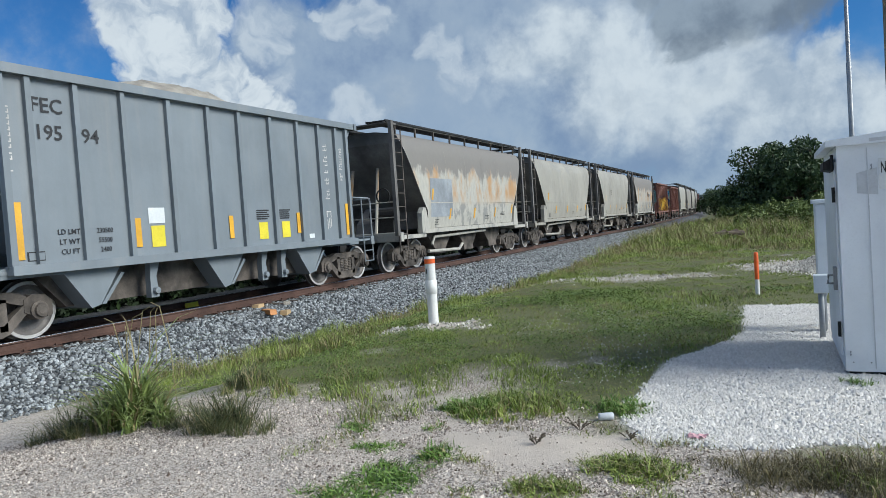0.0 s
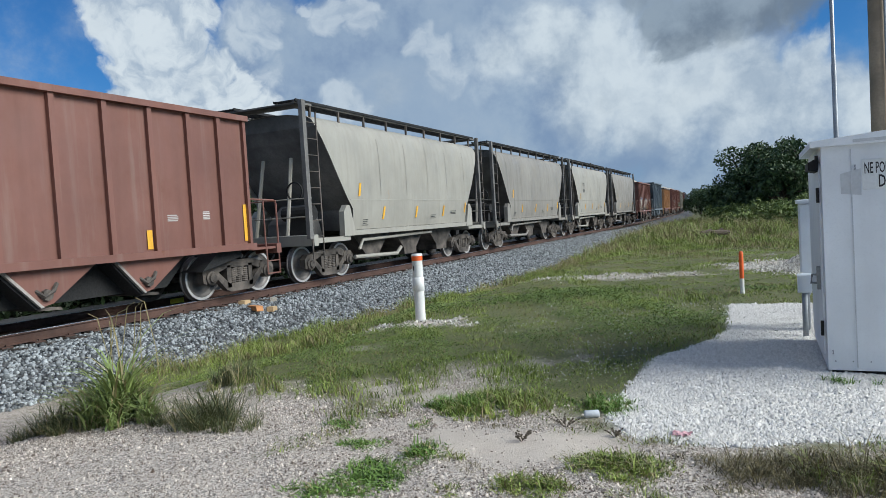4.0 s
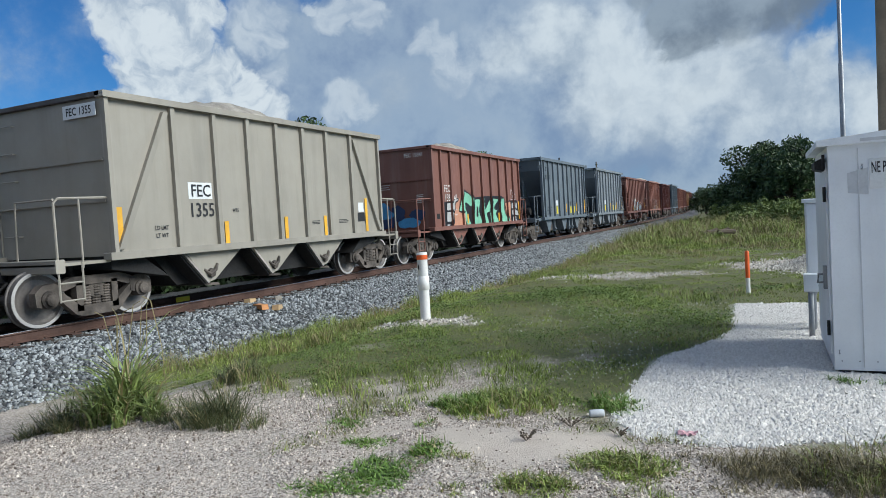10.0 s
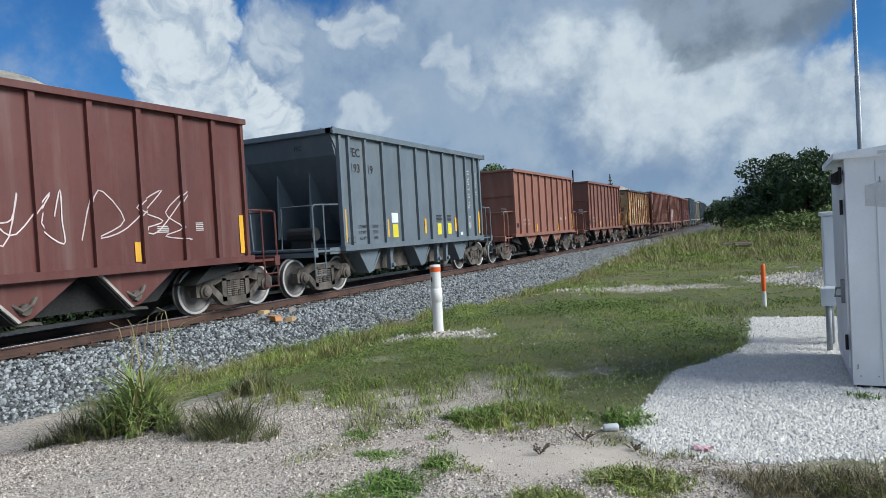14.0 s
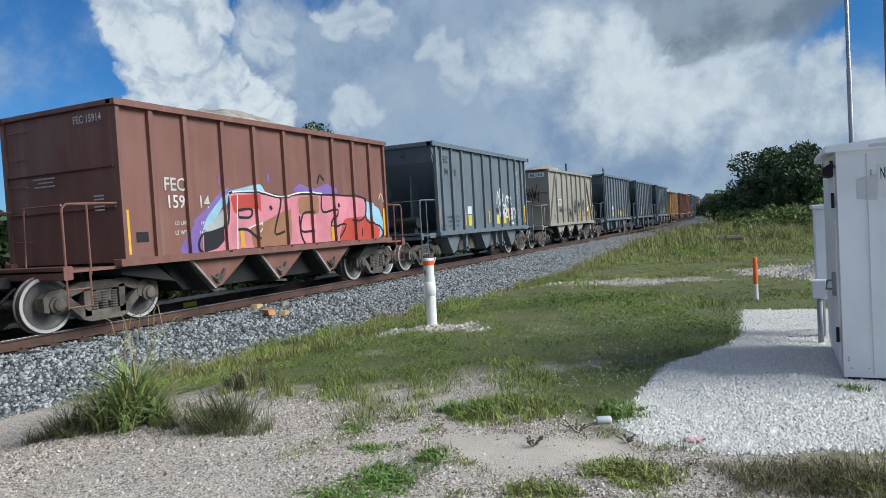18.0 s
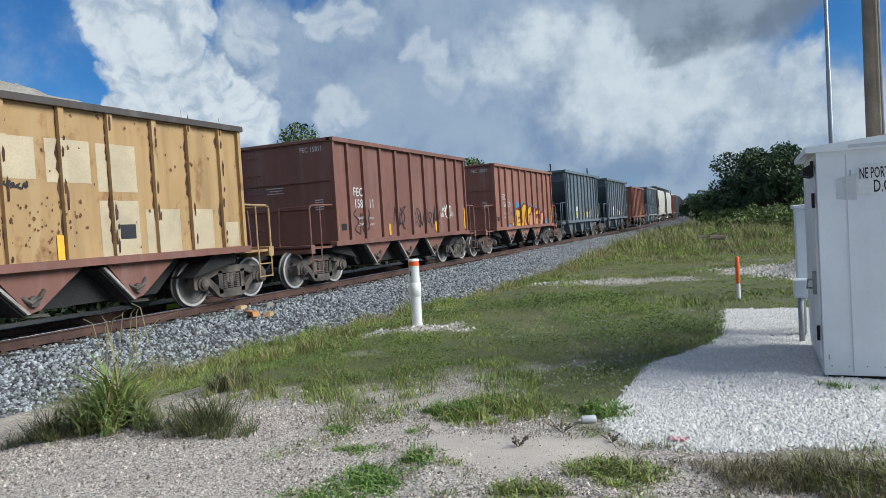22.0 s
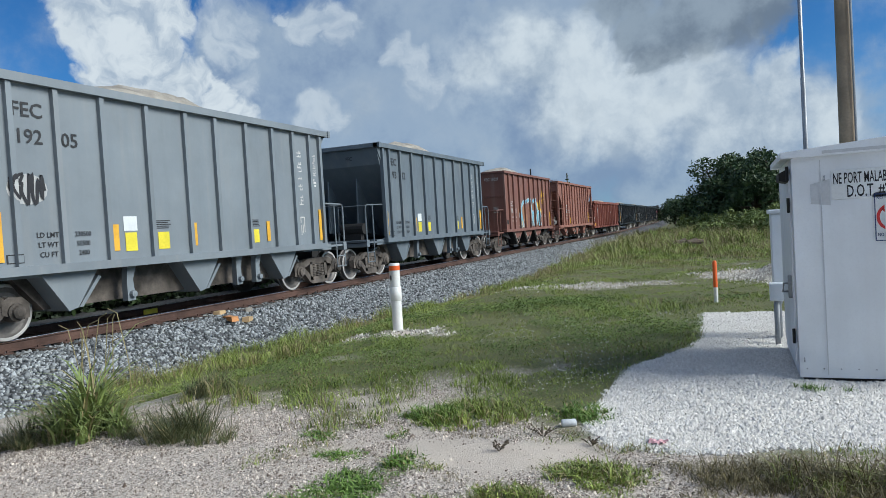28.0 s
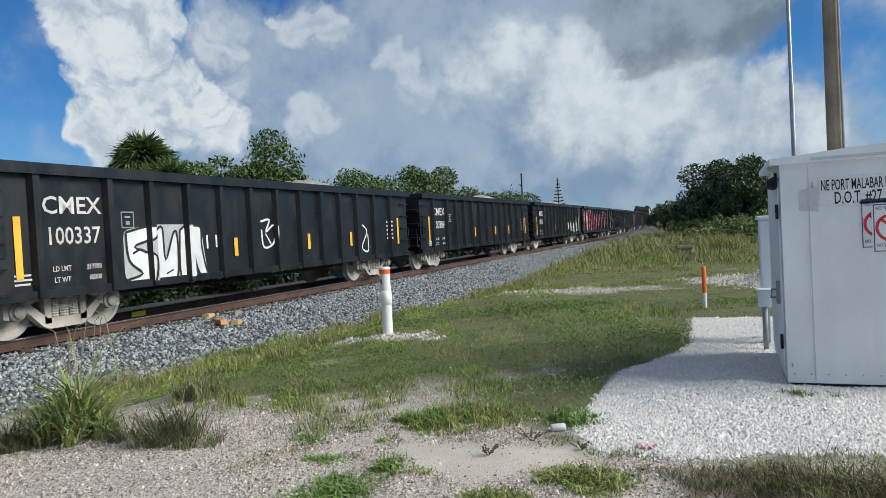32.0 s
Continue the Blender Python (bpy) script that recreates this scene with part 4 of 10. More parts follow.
def build_cabinet():
    """The signal cabinet: a white steel box with a lapped roof, seams, vents, signs and door hardware."""
    w, d, h = 1.95, 1.75, 2.06
    cab = thing("signal_cabinet", None, None, "white steel railway signal cabinet with a lapped roof and warning signs", "signal cabinet", at=pose(0.52, 7.22, -0.235))
    part("body", Shape().prism([(0, 0.0), (w, 0.0), (w, h), (0, h)], 0.0, d, "y"), WHITE_ROOM, cab)
    # Dark strip below the body: the shade of the gap at the ground, as colour.
    part("base", Shape().box(0.03, w - 0.03, 0.03, d - 0.03, -0.06, 0.02), STEEL_DARK, cab, "dark recessed strip standing for the shade under the body")
    roof = Shape()
    roof.prism([(-0.09, 0.0), (-0.09, 0.055), (0.5 * w, 0.14), (w + 0.09, 0.055), (w + 0.09, 0.0)], -0.06, d + 0.1, "y")
    part("roof", roof, WHITE_ROOM, cab, "white overhanging roof cap", at=pose(0, 0, h - 0.005))
    for x in (0.235, 0.86, 1.5):
        part("seam", Shape().box(x - 0.004, x + 0.004, -0.006, 0.0, 0.03, h - 0.04, 0.002), PALE_GREY, cab)
    rivet = Shape().lathe([(0, 0.0), (-0.005, 0.007), (-0.008, 0.0)], (0, 0, 0), 8).mesh("rivet", GREY_SEAL)
    for i in range(14):
        part("rivet", rivet, None, cab, at=pose(0.06 + i * 0.14, -0.001, 0.085, 0, 0, 90))
    for x, z in ((0.265, 1.86), (0.04, 0.18)):
        part("lifting_eye", Shape().tube([(x, 0, z), (x, -0.03, z + 0.01), (x, -0.035, z - 0.02), (x, 0, z - 0.03)], 0.006), GREY_SEAL, cab)
    sign = part("name_sign", Shape().box(0.32, 1.16, -0.006, 0.0, 1.645, 1.915, 0.003), DECAL_WHITE, cab, "white sign with black capitals")
    yz_sign("NE PORT MALABAR B", 0.140, INK_BLACK, sign, 0.335, 1.79, -0.0085, wide=0.40, align="LEFT")
    yz_sign("D.O.T. #27", 0.155, INK_BLACK, sign, 0.44, 1.665, -0.0085, wide=0.52, align="LEFT")
    for x, z, lift in ((0.64, 1.24, 0.006), (0.73, 1.2, 0.012)):
        plate = part("warning_sign", Shape().prism([(x + 0.02, z), (x + 0.28, z), (x + 0.3, z + 0.02), (x + 0.3, z + 0.43), (x + 0.28, z + 0.45), (x + 0.02, z + 0.45), (x, z + 0.43), (x, z + 0.02)], -lift, -lift + 0.004, "y"), DECAL_WHITE, cab, "white no trespassing sign")
        brd = Shape()
        for a0, a1, b0, b1 in ((0.012, 0.288, 0.012, 0.02), (0.012, 0.288, 0.43, 0.438), (0.012, 0.02, 0.02, 0.43), (0.28, 0.288, 0.02, 0.43)):
            brd.box(x + a0, x + a1, -lift - 0.003, -lift - 0.001, z + b0, z + b1)
        part("border", brd, SIGN_BLUE, plate)
        ring = Shape()
        k = 40
        pts = [(math.cos(i * math.tau / k), math.sin(i * math.tau / k)) for i in range(k)]
        vs = [(x + 0.15 + r * c, -lift - 0.003, z + 0.225 + r * s) for r in (0.125, 0.1) for c, s in pts]
        ring.add(vs, [(i, (i + 1) % k, k + (i + 1) % k, k + i) for i in range(k)])
        ring.prism([(x + 0.065, z + 0.295), (x + 0.08, z + 0.31), (x + 0.235, z + 0.155), (x + 0.22, z + 0.14)], -lift - 0.003, -lift - 0.001, "y")
        part("ban_ring", ring, SIGN_RED, plate, "red ring with a slash")
        yz_sign("NO TRESPASSING", 0.042, SIGN_BLUE, plate, x + 0.15, z + 0.385, -lift - 0.004, wide=0.72)
        yz_sign("NO TRESPASSING", 0.042, SIGN_BLUE, plate, x + 0.15, z + 0.055, -lift - 0.004, wide=0.72)
    # door on the side that looks to the track, with hinges, a latch and a hood vent
    part("door", Shape().box(-0.02, -0.002, 0.14, d - 0.2, 0.12, h - 0.14, 0.006), WHITE_ROOM, cab, "white steel door")
    part("latch", Shape().tube([(-0.03, 0.3, 0.86), (-0.09, 0.3, 0.86), (-0.1, 0.3, 0.78), (-0.03, 0.3, 0.78)], 0.013).box(-0.05, -0.015, 0.24, 0.34, 0.72, 0.94, 0.01), MAST_STEEL, cab, "steel door latch with a padlock")
    for z in (1.55, 1.85, 0.3):
        part("hinge", Shape().tube([(-0.03, 0.12, z), (-0.03, 0.12, z + 0.14)], 0.014, 8), STEEL_DARK, cab)
    part("vent_hood", Shape().prism([(-0.1, 1.93), (-0.02, 1.97), (-0.02, 1.84), (-0.1, 1.86)], 0.15, 0.6, "y"), STEEL_DARK, cab, "dark vent hood under the eaves")
    part("cover_plate", Shape().prism([(0.15, 1.62), (0.31, 1.60), (0.31, 1.84), (0.15, 1.80)], -0.003, 0.0, "y"), PALE_GREY, cab, "worn grey patch where a plate was removed")
    part("conduit", Shape().tube([(1.08, -0.02, 0.05), (1.08, -0.02, 1.27)], 0.02, 8), GREY_SEAL, cab)
    part("roof_stain", Shape().box(0.25, 1.9, -0.0645, -0.0605, h + 0.012, h + 0.04), PALE_GREY, cab, "dirty strip along the roof edge")

    small = thing("meter_cabinet", None, None, "small white equipment cabinet on posts beside the signal cabinet", "equipment cabinet", at=pose(0.44, 9.55, -0.25))
    part("body", Shape().box(0.0, 0.62, 0.0, 0.5, 0.62, 1.55, 0.02), WHITE_ROOM, small)
    part("lid", Shape().box(-0.03, 0.65, -0.03, 0.53, 1.55, 1.6, 0.01), WHITE_ROOM, small)
    for y in (0.06, 0.42):
        part("post", Shape().tube([(0.05, y, -0.05), (0.05, y, 0.62)], 0.03, 8), MAST_STEEL, small)
        part("post", Shape().tube([(0.57, y, -0.05), (0.57, y, 0.62)], 0.03, 8), MAST_STEEL, small)
    pipe = thing("conduit_riser", None, None, "grey plastic conduit risers against the cabinet", "conduit", at=pose(0.46, 9.2, -0.25))
    part("riser", Shape().tube([(-0.02, 0, -0.03), (-0.02, 0, 0.5)], 0.032, 10), GREY_SEAL, pipe, smooth=True)
    part("riser", Shape().tube([(0.02, 0.35, -0.03), (0.02, 0.35, 0.4), (0.06, 0.33, 0.5)], 0.03, 10), GREY_SEAL, pipe, smooth=True)
    part("junction_box", Shape().box(-0.09, 0.06, -0.06, 0.06, 0.5, 0.72, 0.015), WHITE_ROOM, pipe)


def build_posts():
    marker = thing("pipe_marker", None, None, "white plastic vent pipe with an orange band near its top", "marker post", at=at_ground(-5.12, 10.03))
    part("pipe", Shape().lathe([(-0.1, 0.084), (0.98, 0.084), (1.0, 0.084)], (0, 0, 0), 24, "z"), PIPE_WHITE, marker, smooth=True)
    part("coupling", Shape().lathe([(0.50, 0.085), (0.505, 0.094), (0.72, 0.094), (0.725, 0.085)], (0, 0, 0), 24, "z"), PIPE_WHITE, marker, smooth=True)
    part("cap", Shape().lathe([(1.0, 0.088), (1.10, 0.088), (1.11, 0.082), (1.115, 0.0)], (0, 0, 0), 24, "z"), PIPE_WHITE, marker, smooth=True)
    part("band", Shape().lathe([(1.0, 0.0895), (1.075, 0.0895)], (0, 0, 0), 24, "z"), ORANGE_BAND, marker, "orange band", smooth=True)
    part("stencil", Shape().box(-0.012, 0.012, -0.0935, -0.091, 0.84, 0.92), INK_BLACK, marker, at=pose(0, 0, 0, 0, 0, -18))
    slim = thing("marker_stake", None, None, "slim orange and white utility marker standing in the grass", "marker post", at=at_ground(-0.34, 13.18))
    part("lower_tube", Shape().lathe([(-0.1, 0.036), (0.27, 0.036)], (0, 0, 0), 16, "z"), PIPE_WHITE, slim, smooth=True)
    part("upper_tube", Shape().lathe([(0.27, 0.037), (0.70, 0.037), (0.74, 0.03), (0.752, 0.0)], (0, 0, 0), 16, "z"), ORANGE_BAND, slim, "orange tube with a rounded top", smooth=True)
    x, y = 2.02, 14.8
    pole = thing("utility_pole", None, None, "weathered round timber utility pole behind the cabinet", "utility pole", at=at_ground(x, y))
    part("shaft", Shape().lathe([(-0.3, 0.142), (4, 0.13), (9, 0.108), (9.6, 0.104), (9.62, 0.0)], (0, 0, 0), 18, "z"), POLE_WOOD, pole, smooth=True)
    part("conduit", Shape().tube([(0.13, -0.12, 0.0), (0.125, -0.11, 5.0), (0.11, -0.1, 8.6)], 0.022, 8), MAST_STEEL, pole)
    mast = thing("antenna_mast", None, None, "thin galvanised antenna mast behind the cabinet", "antenna mast", at=at_ground(0.98, 10.9))
    part("tube", Shape().lathe([(-0.2, 0.032), (3.4, 0.032), (3.42, 0.026), (6.4, 0.026), (6.41, 0.0)], (0, 0, 0), 12, "z"), MAST_STEEL, mast, smooth=True)
    part("aerial", Shape().tube([(0, 0, 4.9), (0.05, 0, 5.0), (0.05, 0, 5.5)], 0.012).tube([(0, 0, 5.3), (-0.06, 0, 5.3)], 0.02), STEEL_DARK, mast)


def leaves(name, blobs, count, size, material, parent, seed, droop=0.3):
    """A crown: many small folded leaves spread over the shells of several lobes."""
    rng = np.random.default_rng(seed)
    b = np.array(blobs, float)
    wgt = b[:, 3] ** 2
    pick = rng.choice(len(b), count, p=wgt / wgt.sum())
    d = rng.normal(size=(count, 3))
    d /= np.linalg.norm(d, axis=1, keepdims=True)
    rad = b[pick, 3] * (0.62 + 0.46 * rng.random(count) ** 0.6)
    pos = b[pick, :3] + d * rad[:, None] * np.array([1, 1, 0.82])
    pos += 0.10 * b[pick, 3][:, None] * rng.normal(size=(count, 3))
    u = rng.normal(size=(count, 3)) + d * 0.8 - np.array([0, 0, droop])
    u /= np.linalg.norm(u, axis=1, keepdims=True)
    w = np.cross(u, rng.normal(size=(count, 3)))
    w /= np.linalg.norm(w, axis=1, keepdims=True)
    s = size * (0.6 + 0.8 * rng.random(count))[:, None]
    nrm = np.cross(u, w)
    v = np.stack([pos - u * s, pos + w * s * 0.42 + nrm * s * 0.12, pos + u * s, pos - w * s * 0.42 + nrm * s * 0.12], 1)
    f = (np.array([(0, 1, 2), (0, 2, 3)])[None] + 4 * np.arange(count)[:, None, None]).reshape(-1, 3)
    return part(name, arrays(name, v.reshape(-1, 3), f, material), None, parent)


def tree(x, y, height, spread, lobes, count, leaf, material, label, seed, name="tree", low=0.25):
    rng = random.Random(seed)
    t = thing(name, None, None, label, "tree" if name == "tree" else name, at=at_ground(x, y, -0.1))
    wood = Shape()
    fork = height * 0.38
    wood.tube([(0, 0, -0.2), (0.05, 0.02, fork * 0.5), (0.0, 0.08, fork)], 0.045 * spread + 0.06, 8)
    blobs = []
    for i in range(lobes):
        a = i * 2.4 + rng.uniform(-0.4, 0.4)
        k = rng.random()
        r = spread * (0.15 + 0.62 * math.sqrt(k))
        z = height * (low + (0.93 - low) * (1 - 0.75 * k) * rng.uniform(0.55, 1.0))
        c = (r * math.cos(a), r * math.sin(a), z)
        blobs.append((*c, spread * rng.uniform(0.24, 0.42)))
        wood.tube([(0, 0.05, fork * rng.uniform(0.7, 1.0)), (c[0] * 0.5, c[1] * 0.5, (fork + z) * 0.5), c], 0.02 * spread + 0.02, 5)
    part("trunk", wood, BARK, t)
    leaves("crown", blobs, count, leaf, material, t, seed)
    return t


def palm(x, y, height, reach, fronds, label, seed):
    """A fan palm: a rough trunk and a round head of folded fans."""
    rng = random.Random(seed)
    p = thing("palm_tree", None, None, label, "palm tree", at=at_ground(x, y, -0.1))
    part("trunk", Shape().tube([(0, 0, -0.2), (0.05, 0.05, height * 0.5), (0, 0, height)], 0.16, 9), BARK, p)
    heads = ((0, 0, height), (reach * 0.75, -0.1, height - 0.95 * reach * 0.7), (-reach * 0.8, 0.1, height - reach * 0.75))
    for hx, hy, hz in heads:
        fan = Shape()
        for i in range(fronds):
            a, e = rng.random() * math.tau, rng.uniform(-0.9, 1.45)
            d = Vector((math.cos(a) * math.cos(e), math.sin(a) * math.cos(e), math.sin(e)))
            side = d.cross(Vector((0, 0, 1))).normalized()
            up = side.cross(d)
            root = Vector((hx, hy, hz)) + d * reach * rng.uniform(0.12, 0.38)
            for j in range(19):
                b = (j - 9) / 9 * 1.35
                tip = root + (d * math.cos(b) + side * math.sin(b)) * reach * 0.6 * rng.uniform(0.85, 1.1) - Vector((0, 0, reach * (0.2 + 0.34 * rng.random())))
                mid = root.lerp(tip, 0.5) + up * 0.03
                wv = (side * math.cos(b) - d * math.sin(b)) * 0.032 * reach
                fan.add([root, mid + wv, tip, mid - wv], [(0, 1, 2, 3)])
        part("crown", fan, PALM, p)
    return p


def build_trees():
    # the dark mass on the near side of the bend
    for i, (x, y, h, s) in enumerate(((1.2, 62, 6.6, 3.4), (-0.9, 66, 5.9, 3.2), (2.9, 60, 5.8, 2.6), (0.6, 70, 5.4, 3.2), (-7.6, 128, 4.6, 3.4),
                                      (6.0, 58, 3.6, 2.6), (-1.8, 60, 3.2, 2.4), (9.5, 60, 3.0, 3.0), (-10.4, 140, 4.8, 3.6), (1.6, 57, 4.2, 2.6))):
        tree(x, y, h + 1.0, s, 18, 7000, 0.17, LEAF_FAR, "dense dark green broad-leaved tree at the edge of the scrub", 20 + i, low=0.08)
    for i, (x, y, h, s) in enumerate(((-2.6, 57, 1.7, 1.8), (0.4, 54, 1.5, 2.2), (3.2, 53, 2.0, 2.4), (6.2, 52, 2.4, 2.6), (-1.6, 62, 1.8, 2.0), (2.0, 50, 1.8, 2.2), (1.6, 45, 1.2, 1.6), (4.6, 44, 1.5, 2.0), (9.5, 50, 2.6, 3.0), (2.6, 39, 0.9, 1.3), (-1.2, 48, 1.0, 1.3))):
        t = thing("shrub", None, None, "low dense light green shrub at the edge of the scrub", "shrub", at=at_ground(x, y, -0.1))
        part("stem", Shape().tube([(0, 0, -0.1), (0.05, 0, h * 0.5)], 0.06, 6), BARK, t)
        rr = random.Random(90 + i)
        leaves("crown", [(rr.uniform(-s, s) * 0.7, rr.uniform(-s, s) * 0.5, h * rr.uniform(0.2, 0.7), s * rr.uniform(0.3, 0.45)) for _ in range(9)], 3600, 0.12, SHRUB, t, 90 + i)
    # beyond the train
    palm(-22.0, 21.9, 5.8, 1.8, 190, "cabbage palm with a round grey-green head beyond the track", 3)
    for i, (x, y, h, s) in enumerate(((-24, 37.5, 6.6, 2.6), (-22, 25.4, 6.6, 2.5), (-22, 28.6, 8.5, 3.0), (-22.5, 32.0, 7.4, 1.9), (-23, 42, 7.0, 3.4), (-24, 48, 7.2, 3.4), (-24.5, 56, 8.8, 3.4),
                                      (-25, 64, 8.4, 4.0), (-26, 74, 8.0, 4.6), (-28, 90, 7.6, 5.0), (-31, 110, 7.6, 4.6), (-36, 130, 8.4, 5.0), (-44, 160, 8.4, 6.0),
                                      (-24, 9, 4.0, 3.0), (-23, 2, 4.2, 3.0))):
        tree(x, y, h, s, 16, 11000, 0.085 + 0.0009 * y, LEAF, "green broad-leaved tree in the scrub beyond the track", 60 + i, low=0.15)
    for i in range(9):
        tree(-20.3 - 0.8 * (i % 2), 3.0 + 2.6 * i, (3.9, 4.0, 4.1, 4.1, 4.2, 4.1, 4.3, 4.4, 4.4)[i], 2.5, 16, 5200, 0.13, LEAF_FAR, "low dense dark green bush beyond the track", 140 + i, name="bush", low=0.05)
    # a slender stepped pine and a thin pole far off
    pine = thing("norfolk_pine", None, None, "slender stepped pine rising above the far scrub", "pine tree", at=at_ground(-31, 141))
    part("trunk", Shape().tube([(0, 0, 0), (0, 0, 11.8)], 0.12, 7), BARK, pine)
    for k in range(11):
        z, r = 4.2 + k * 0.7, 1.7 * (1 - k / 11.5)
        tier = Shape()
        for j in range(7):
            a = j * math.tau / 7 + k
            tip = (r * math.cos(a), r * math.sin(a), z + 0.12 * r)
            tier.tube([(0, 0, z), (tip[0] * 0.6, tip[1] * 0.6, z - 0.04), tip], 0.09, 4)
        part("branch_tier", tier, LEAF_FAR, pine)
    far_pole = thing("far_pole", None, None, "thin dark utility pole beyond the far trees", "utility pole", at=at_ground(-31, 113))
    part("shaft", Shape().tube([(0, 0, 0), (0.05, 0, 11.2)], 0.13, 7), STEEL_DARK, far_pole)
    part("arm", Shape().tube([(-0.5, 0, 9.5), (0, 0, 9.0), (0, 0, 8.6)], 0.06, 5), STEEL_DARK, far_pole)


def build_clumps():
    tall = "tall green grass clump at the edge of the ballast"
    wiry = "wiry green-brown grass clump beside the sand"
    weed = "low green weed patch on bare sand"
    low = "ragged low grass tuft on stony sand"
    rows = (("tall_grass_clump", -5.45, 4.4, 0.36, 0.22, 460, 0.86, 0.019, 0.72, tall, 0.08, REED), ("tall_grass_clump", -5.25, 4.34, 0.4, 0.22, 300, 0.7, 0.017, 1.0, tall, 0.15, REED),
            ("tall_grass_clump", -6.05, 4.25, 0.58, 0.25, 1500, 0.5, 0.0055, 1.25, wiry, 0.2, WIRY), ("tall_grass_clump", -4.4, 4.42, 0.58, 0.24, 1700, 0.52, 0.005, 1.15, wiry, 0.15, WIRY),
            ("tall_grass_clump", -5.35, 5.9, 0.3, 0.24, 900, 0.52, 0.006, 0.9, wiry, 0.2, WIRY), ("tall_grass_clump", -4.95, 5.6, 0.5, 0.25, 520, 0.28, 0.008, 0.6, wiry, 0.4, None),
            ("low_bush", -0.05, 4.52, 0.36, 0.26, 1500, 0.2, 0.0045, 1.2, "airy brown bush of dry stems in front of white stone", 0.3, BUSH),
            ("low_bush", 0.42, 4.55, 0.45, 0.34, 2000, 0.28, 0.0055, 1.0, "airy bush of green and dry stems by white stone", 0.3, BUSH), ("low_bush", 0.5, 4.6, 0.4, 0.3, 900, 0.27, 0.006, 0.9, "airy green bush by white stone", 0.2, None),
            ("low_bush", 0.85, 4.5, 0.36, 0.32, 1500, 0.3, 0.006, 0.9, "airy bush of green and dry stems by white stone", 0.3, BUSH),
            ("weed_patch", -0.45, 4.6, 0.22, 0.12, 420, 0.09, 0.005, 1.1, low, 0.3, BUSH), ("weed_patch", -0.3, 4.2, 0.3, 0.14, 480, 0.08, 0.005, 1.1, low, 0.3, BUSH), ("weed_patch", -0.65, 3.95, 0.25, 0.12, 420, 0.08, 0.006, 1.1, low, 0.3, None),
            ("weed_patch", -1.75, 4.95, 0.3, 0.08, 300, 0.07, 0.005, 1.1, low, 0.4, BUSH), ("weed_patch", -2.9, 5.05, 0.4, 0.12, 420, 0.08, 0.006, 1.1, low, 0.4, BUSH),
            ("weed_patch", -2.15, 5.5, 0.5, 0.45, 2600, 0.2, 0.009, 0.8, "thick patch of mixed grass and weeds", 0.25, None), ("weed_patch", -2.4, 5.45, 0.36, 0.3, 1800, 0.17, 0.013, 0.9, weed, 0.05, WEED),
            ("weed_patch", -1.3, 5.75, 0.3, 0.3, 900, 0.14, 0.011, 0.9, weed, 0.1, WEED),
            ("weed_patch", -3.2, 4.7, 0.18, 0.13, 800, 0.08, 0.011, 1.0, weed, 0.25, WEED), ("weed_patch", -2.76, 4.34, 0.22, 0.12, 1100, 0.08, 0.013, 1.1, weed, 0.05, WEED),
            ("weed_patch", -2.54, 4.85, 0.1, 0.15, 260, 0.08, 0.011, 1.0, weed, 0.2, WEED), ("weed_patch", -2.21, 4.24, 0.16, 0.22, 1100, 0.09, 0.012, 1.1, weed, 0.2, WEED),
            ("weed_patch", -2.39, 3.78, 0.27, 0.33, 3200, 0.10, 0.012, 1.1, weed, 0.05, WEED), ("weed_patch", -2.62, 3.46, 0.22, 0.12, 900, 0.08, 0.012, 1.1, weed, 0.1, WEED),
            ("weed_patch", -0.87, 4.36, 0.34, 0.27, 3400, 0.12, 0.009, 1.0, low, 0.25, None), ("weed_patch", -1.34, 3.9, 0.30, 0.17, 2200, 0.10, 0.009, 1.0, low, 0.3, None),
            ("weed_patch", -0.8, 3.75, 0.4, 0.16, 700, 0.07, 0.005, 1.1, low, 0.4, BUSH), ("weed_patch", -1.25, 4.45, 0.22, 0.14, 420, 0.06, 0.005, 1.1, low, 0.4, BUSH), ("weed_patch", -1.75, 4.1, 0.24, 0.14, 520, 0.06, 0.005, 1.1, low, 0.4, BUSH),
            ("weed_patch", -1.15, 5.15, 0.3, 0.08, 420, 0.08, 0.005, 1.1, low, 0.4, BUSH), ("weed_patch", -1.1, 5.62, 0.14, 0.2, 700, 0.14, 0.010, 0.9, weed, 0.1, WEED),
            ("weed_patch", -2.02, 4.26, 0.1, 0.12, 240, 0.09, 0.008, 1.0, low, 0.4, None), ("weed_patch", -1.76, 3.7, 0.12, 0.1, 240, 0.09, 0.008, 1.0, low, 0.3, None),
            ("weed_patch", -0.7, 4.93, 0.38, 0.08, 380, 0.11, 0.005, 1.0, "thin dark grass along the edge of white stone", 0.55, None),
            ("weed_patch", 0.7, 6.85, 0.3, 0.12, 420, 0.13, 0.009, 0.9, "green weeds sprouting under the cabinet", 0.05, WEED),
            ("tall_grass_clump", -6.3, 8.2, 0.9, 0.35, 1300, 0.34, 0.008, 0.6, "brown-green grass clump at the foot of the ballast", 0.5, None),
            ("tall_grass_clump", -6.55, 9.75, 0.5, 0.35, 1000, 0.34, 0.008, 0.6, "brown-green grass clump at the foot of the ballast", 0.5, None))
    for i, (nm, x, y, rx, ry, n, h, w, lean, lab, dry, leaf) in enumerate(rows):
        clump(nm, x, y, rx, ry, n, h, w, lean, lab, dry, 31 + 2 * i, leaf)
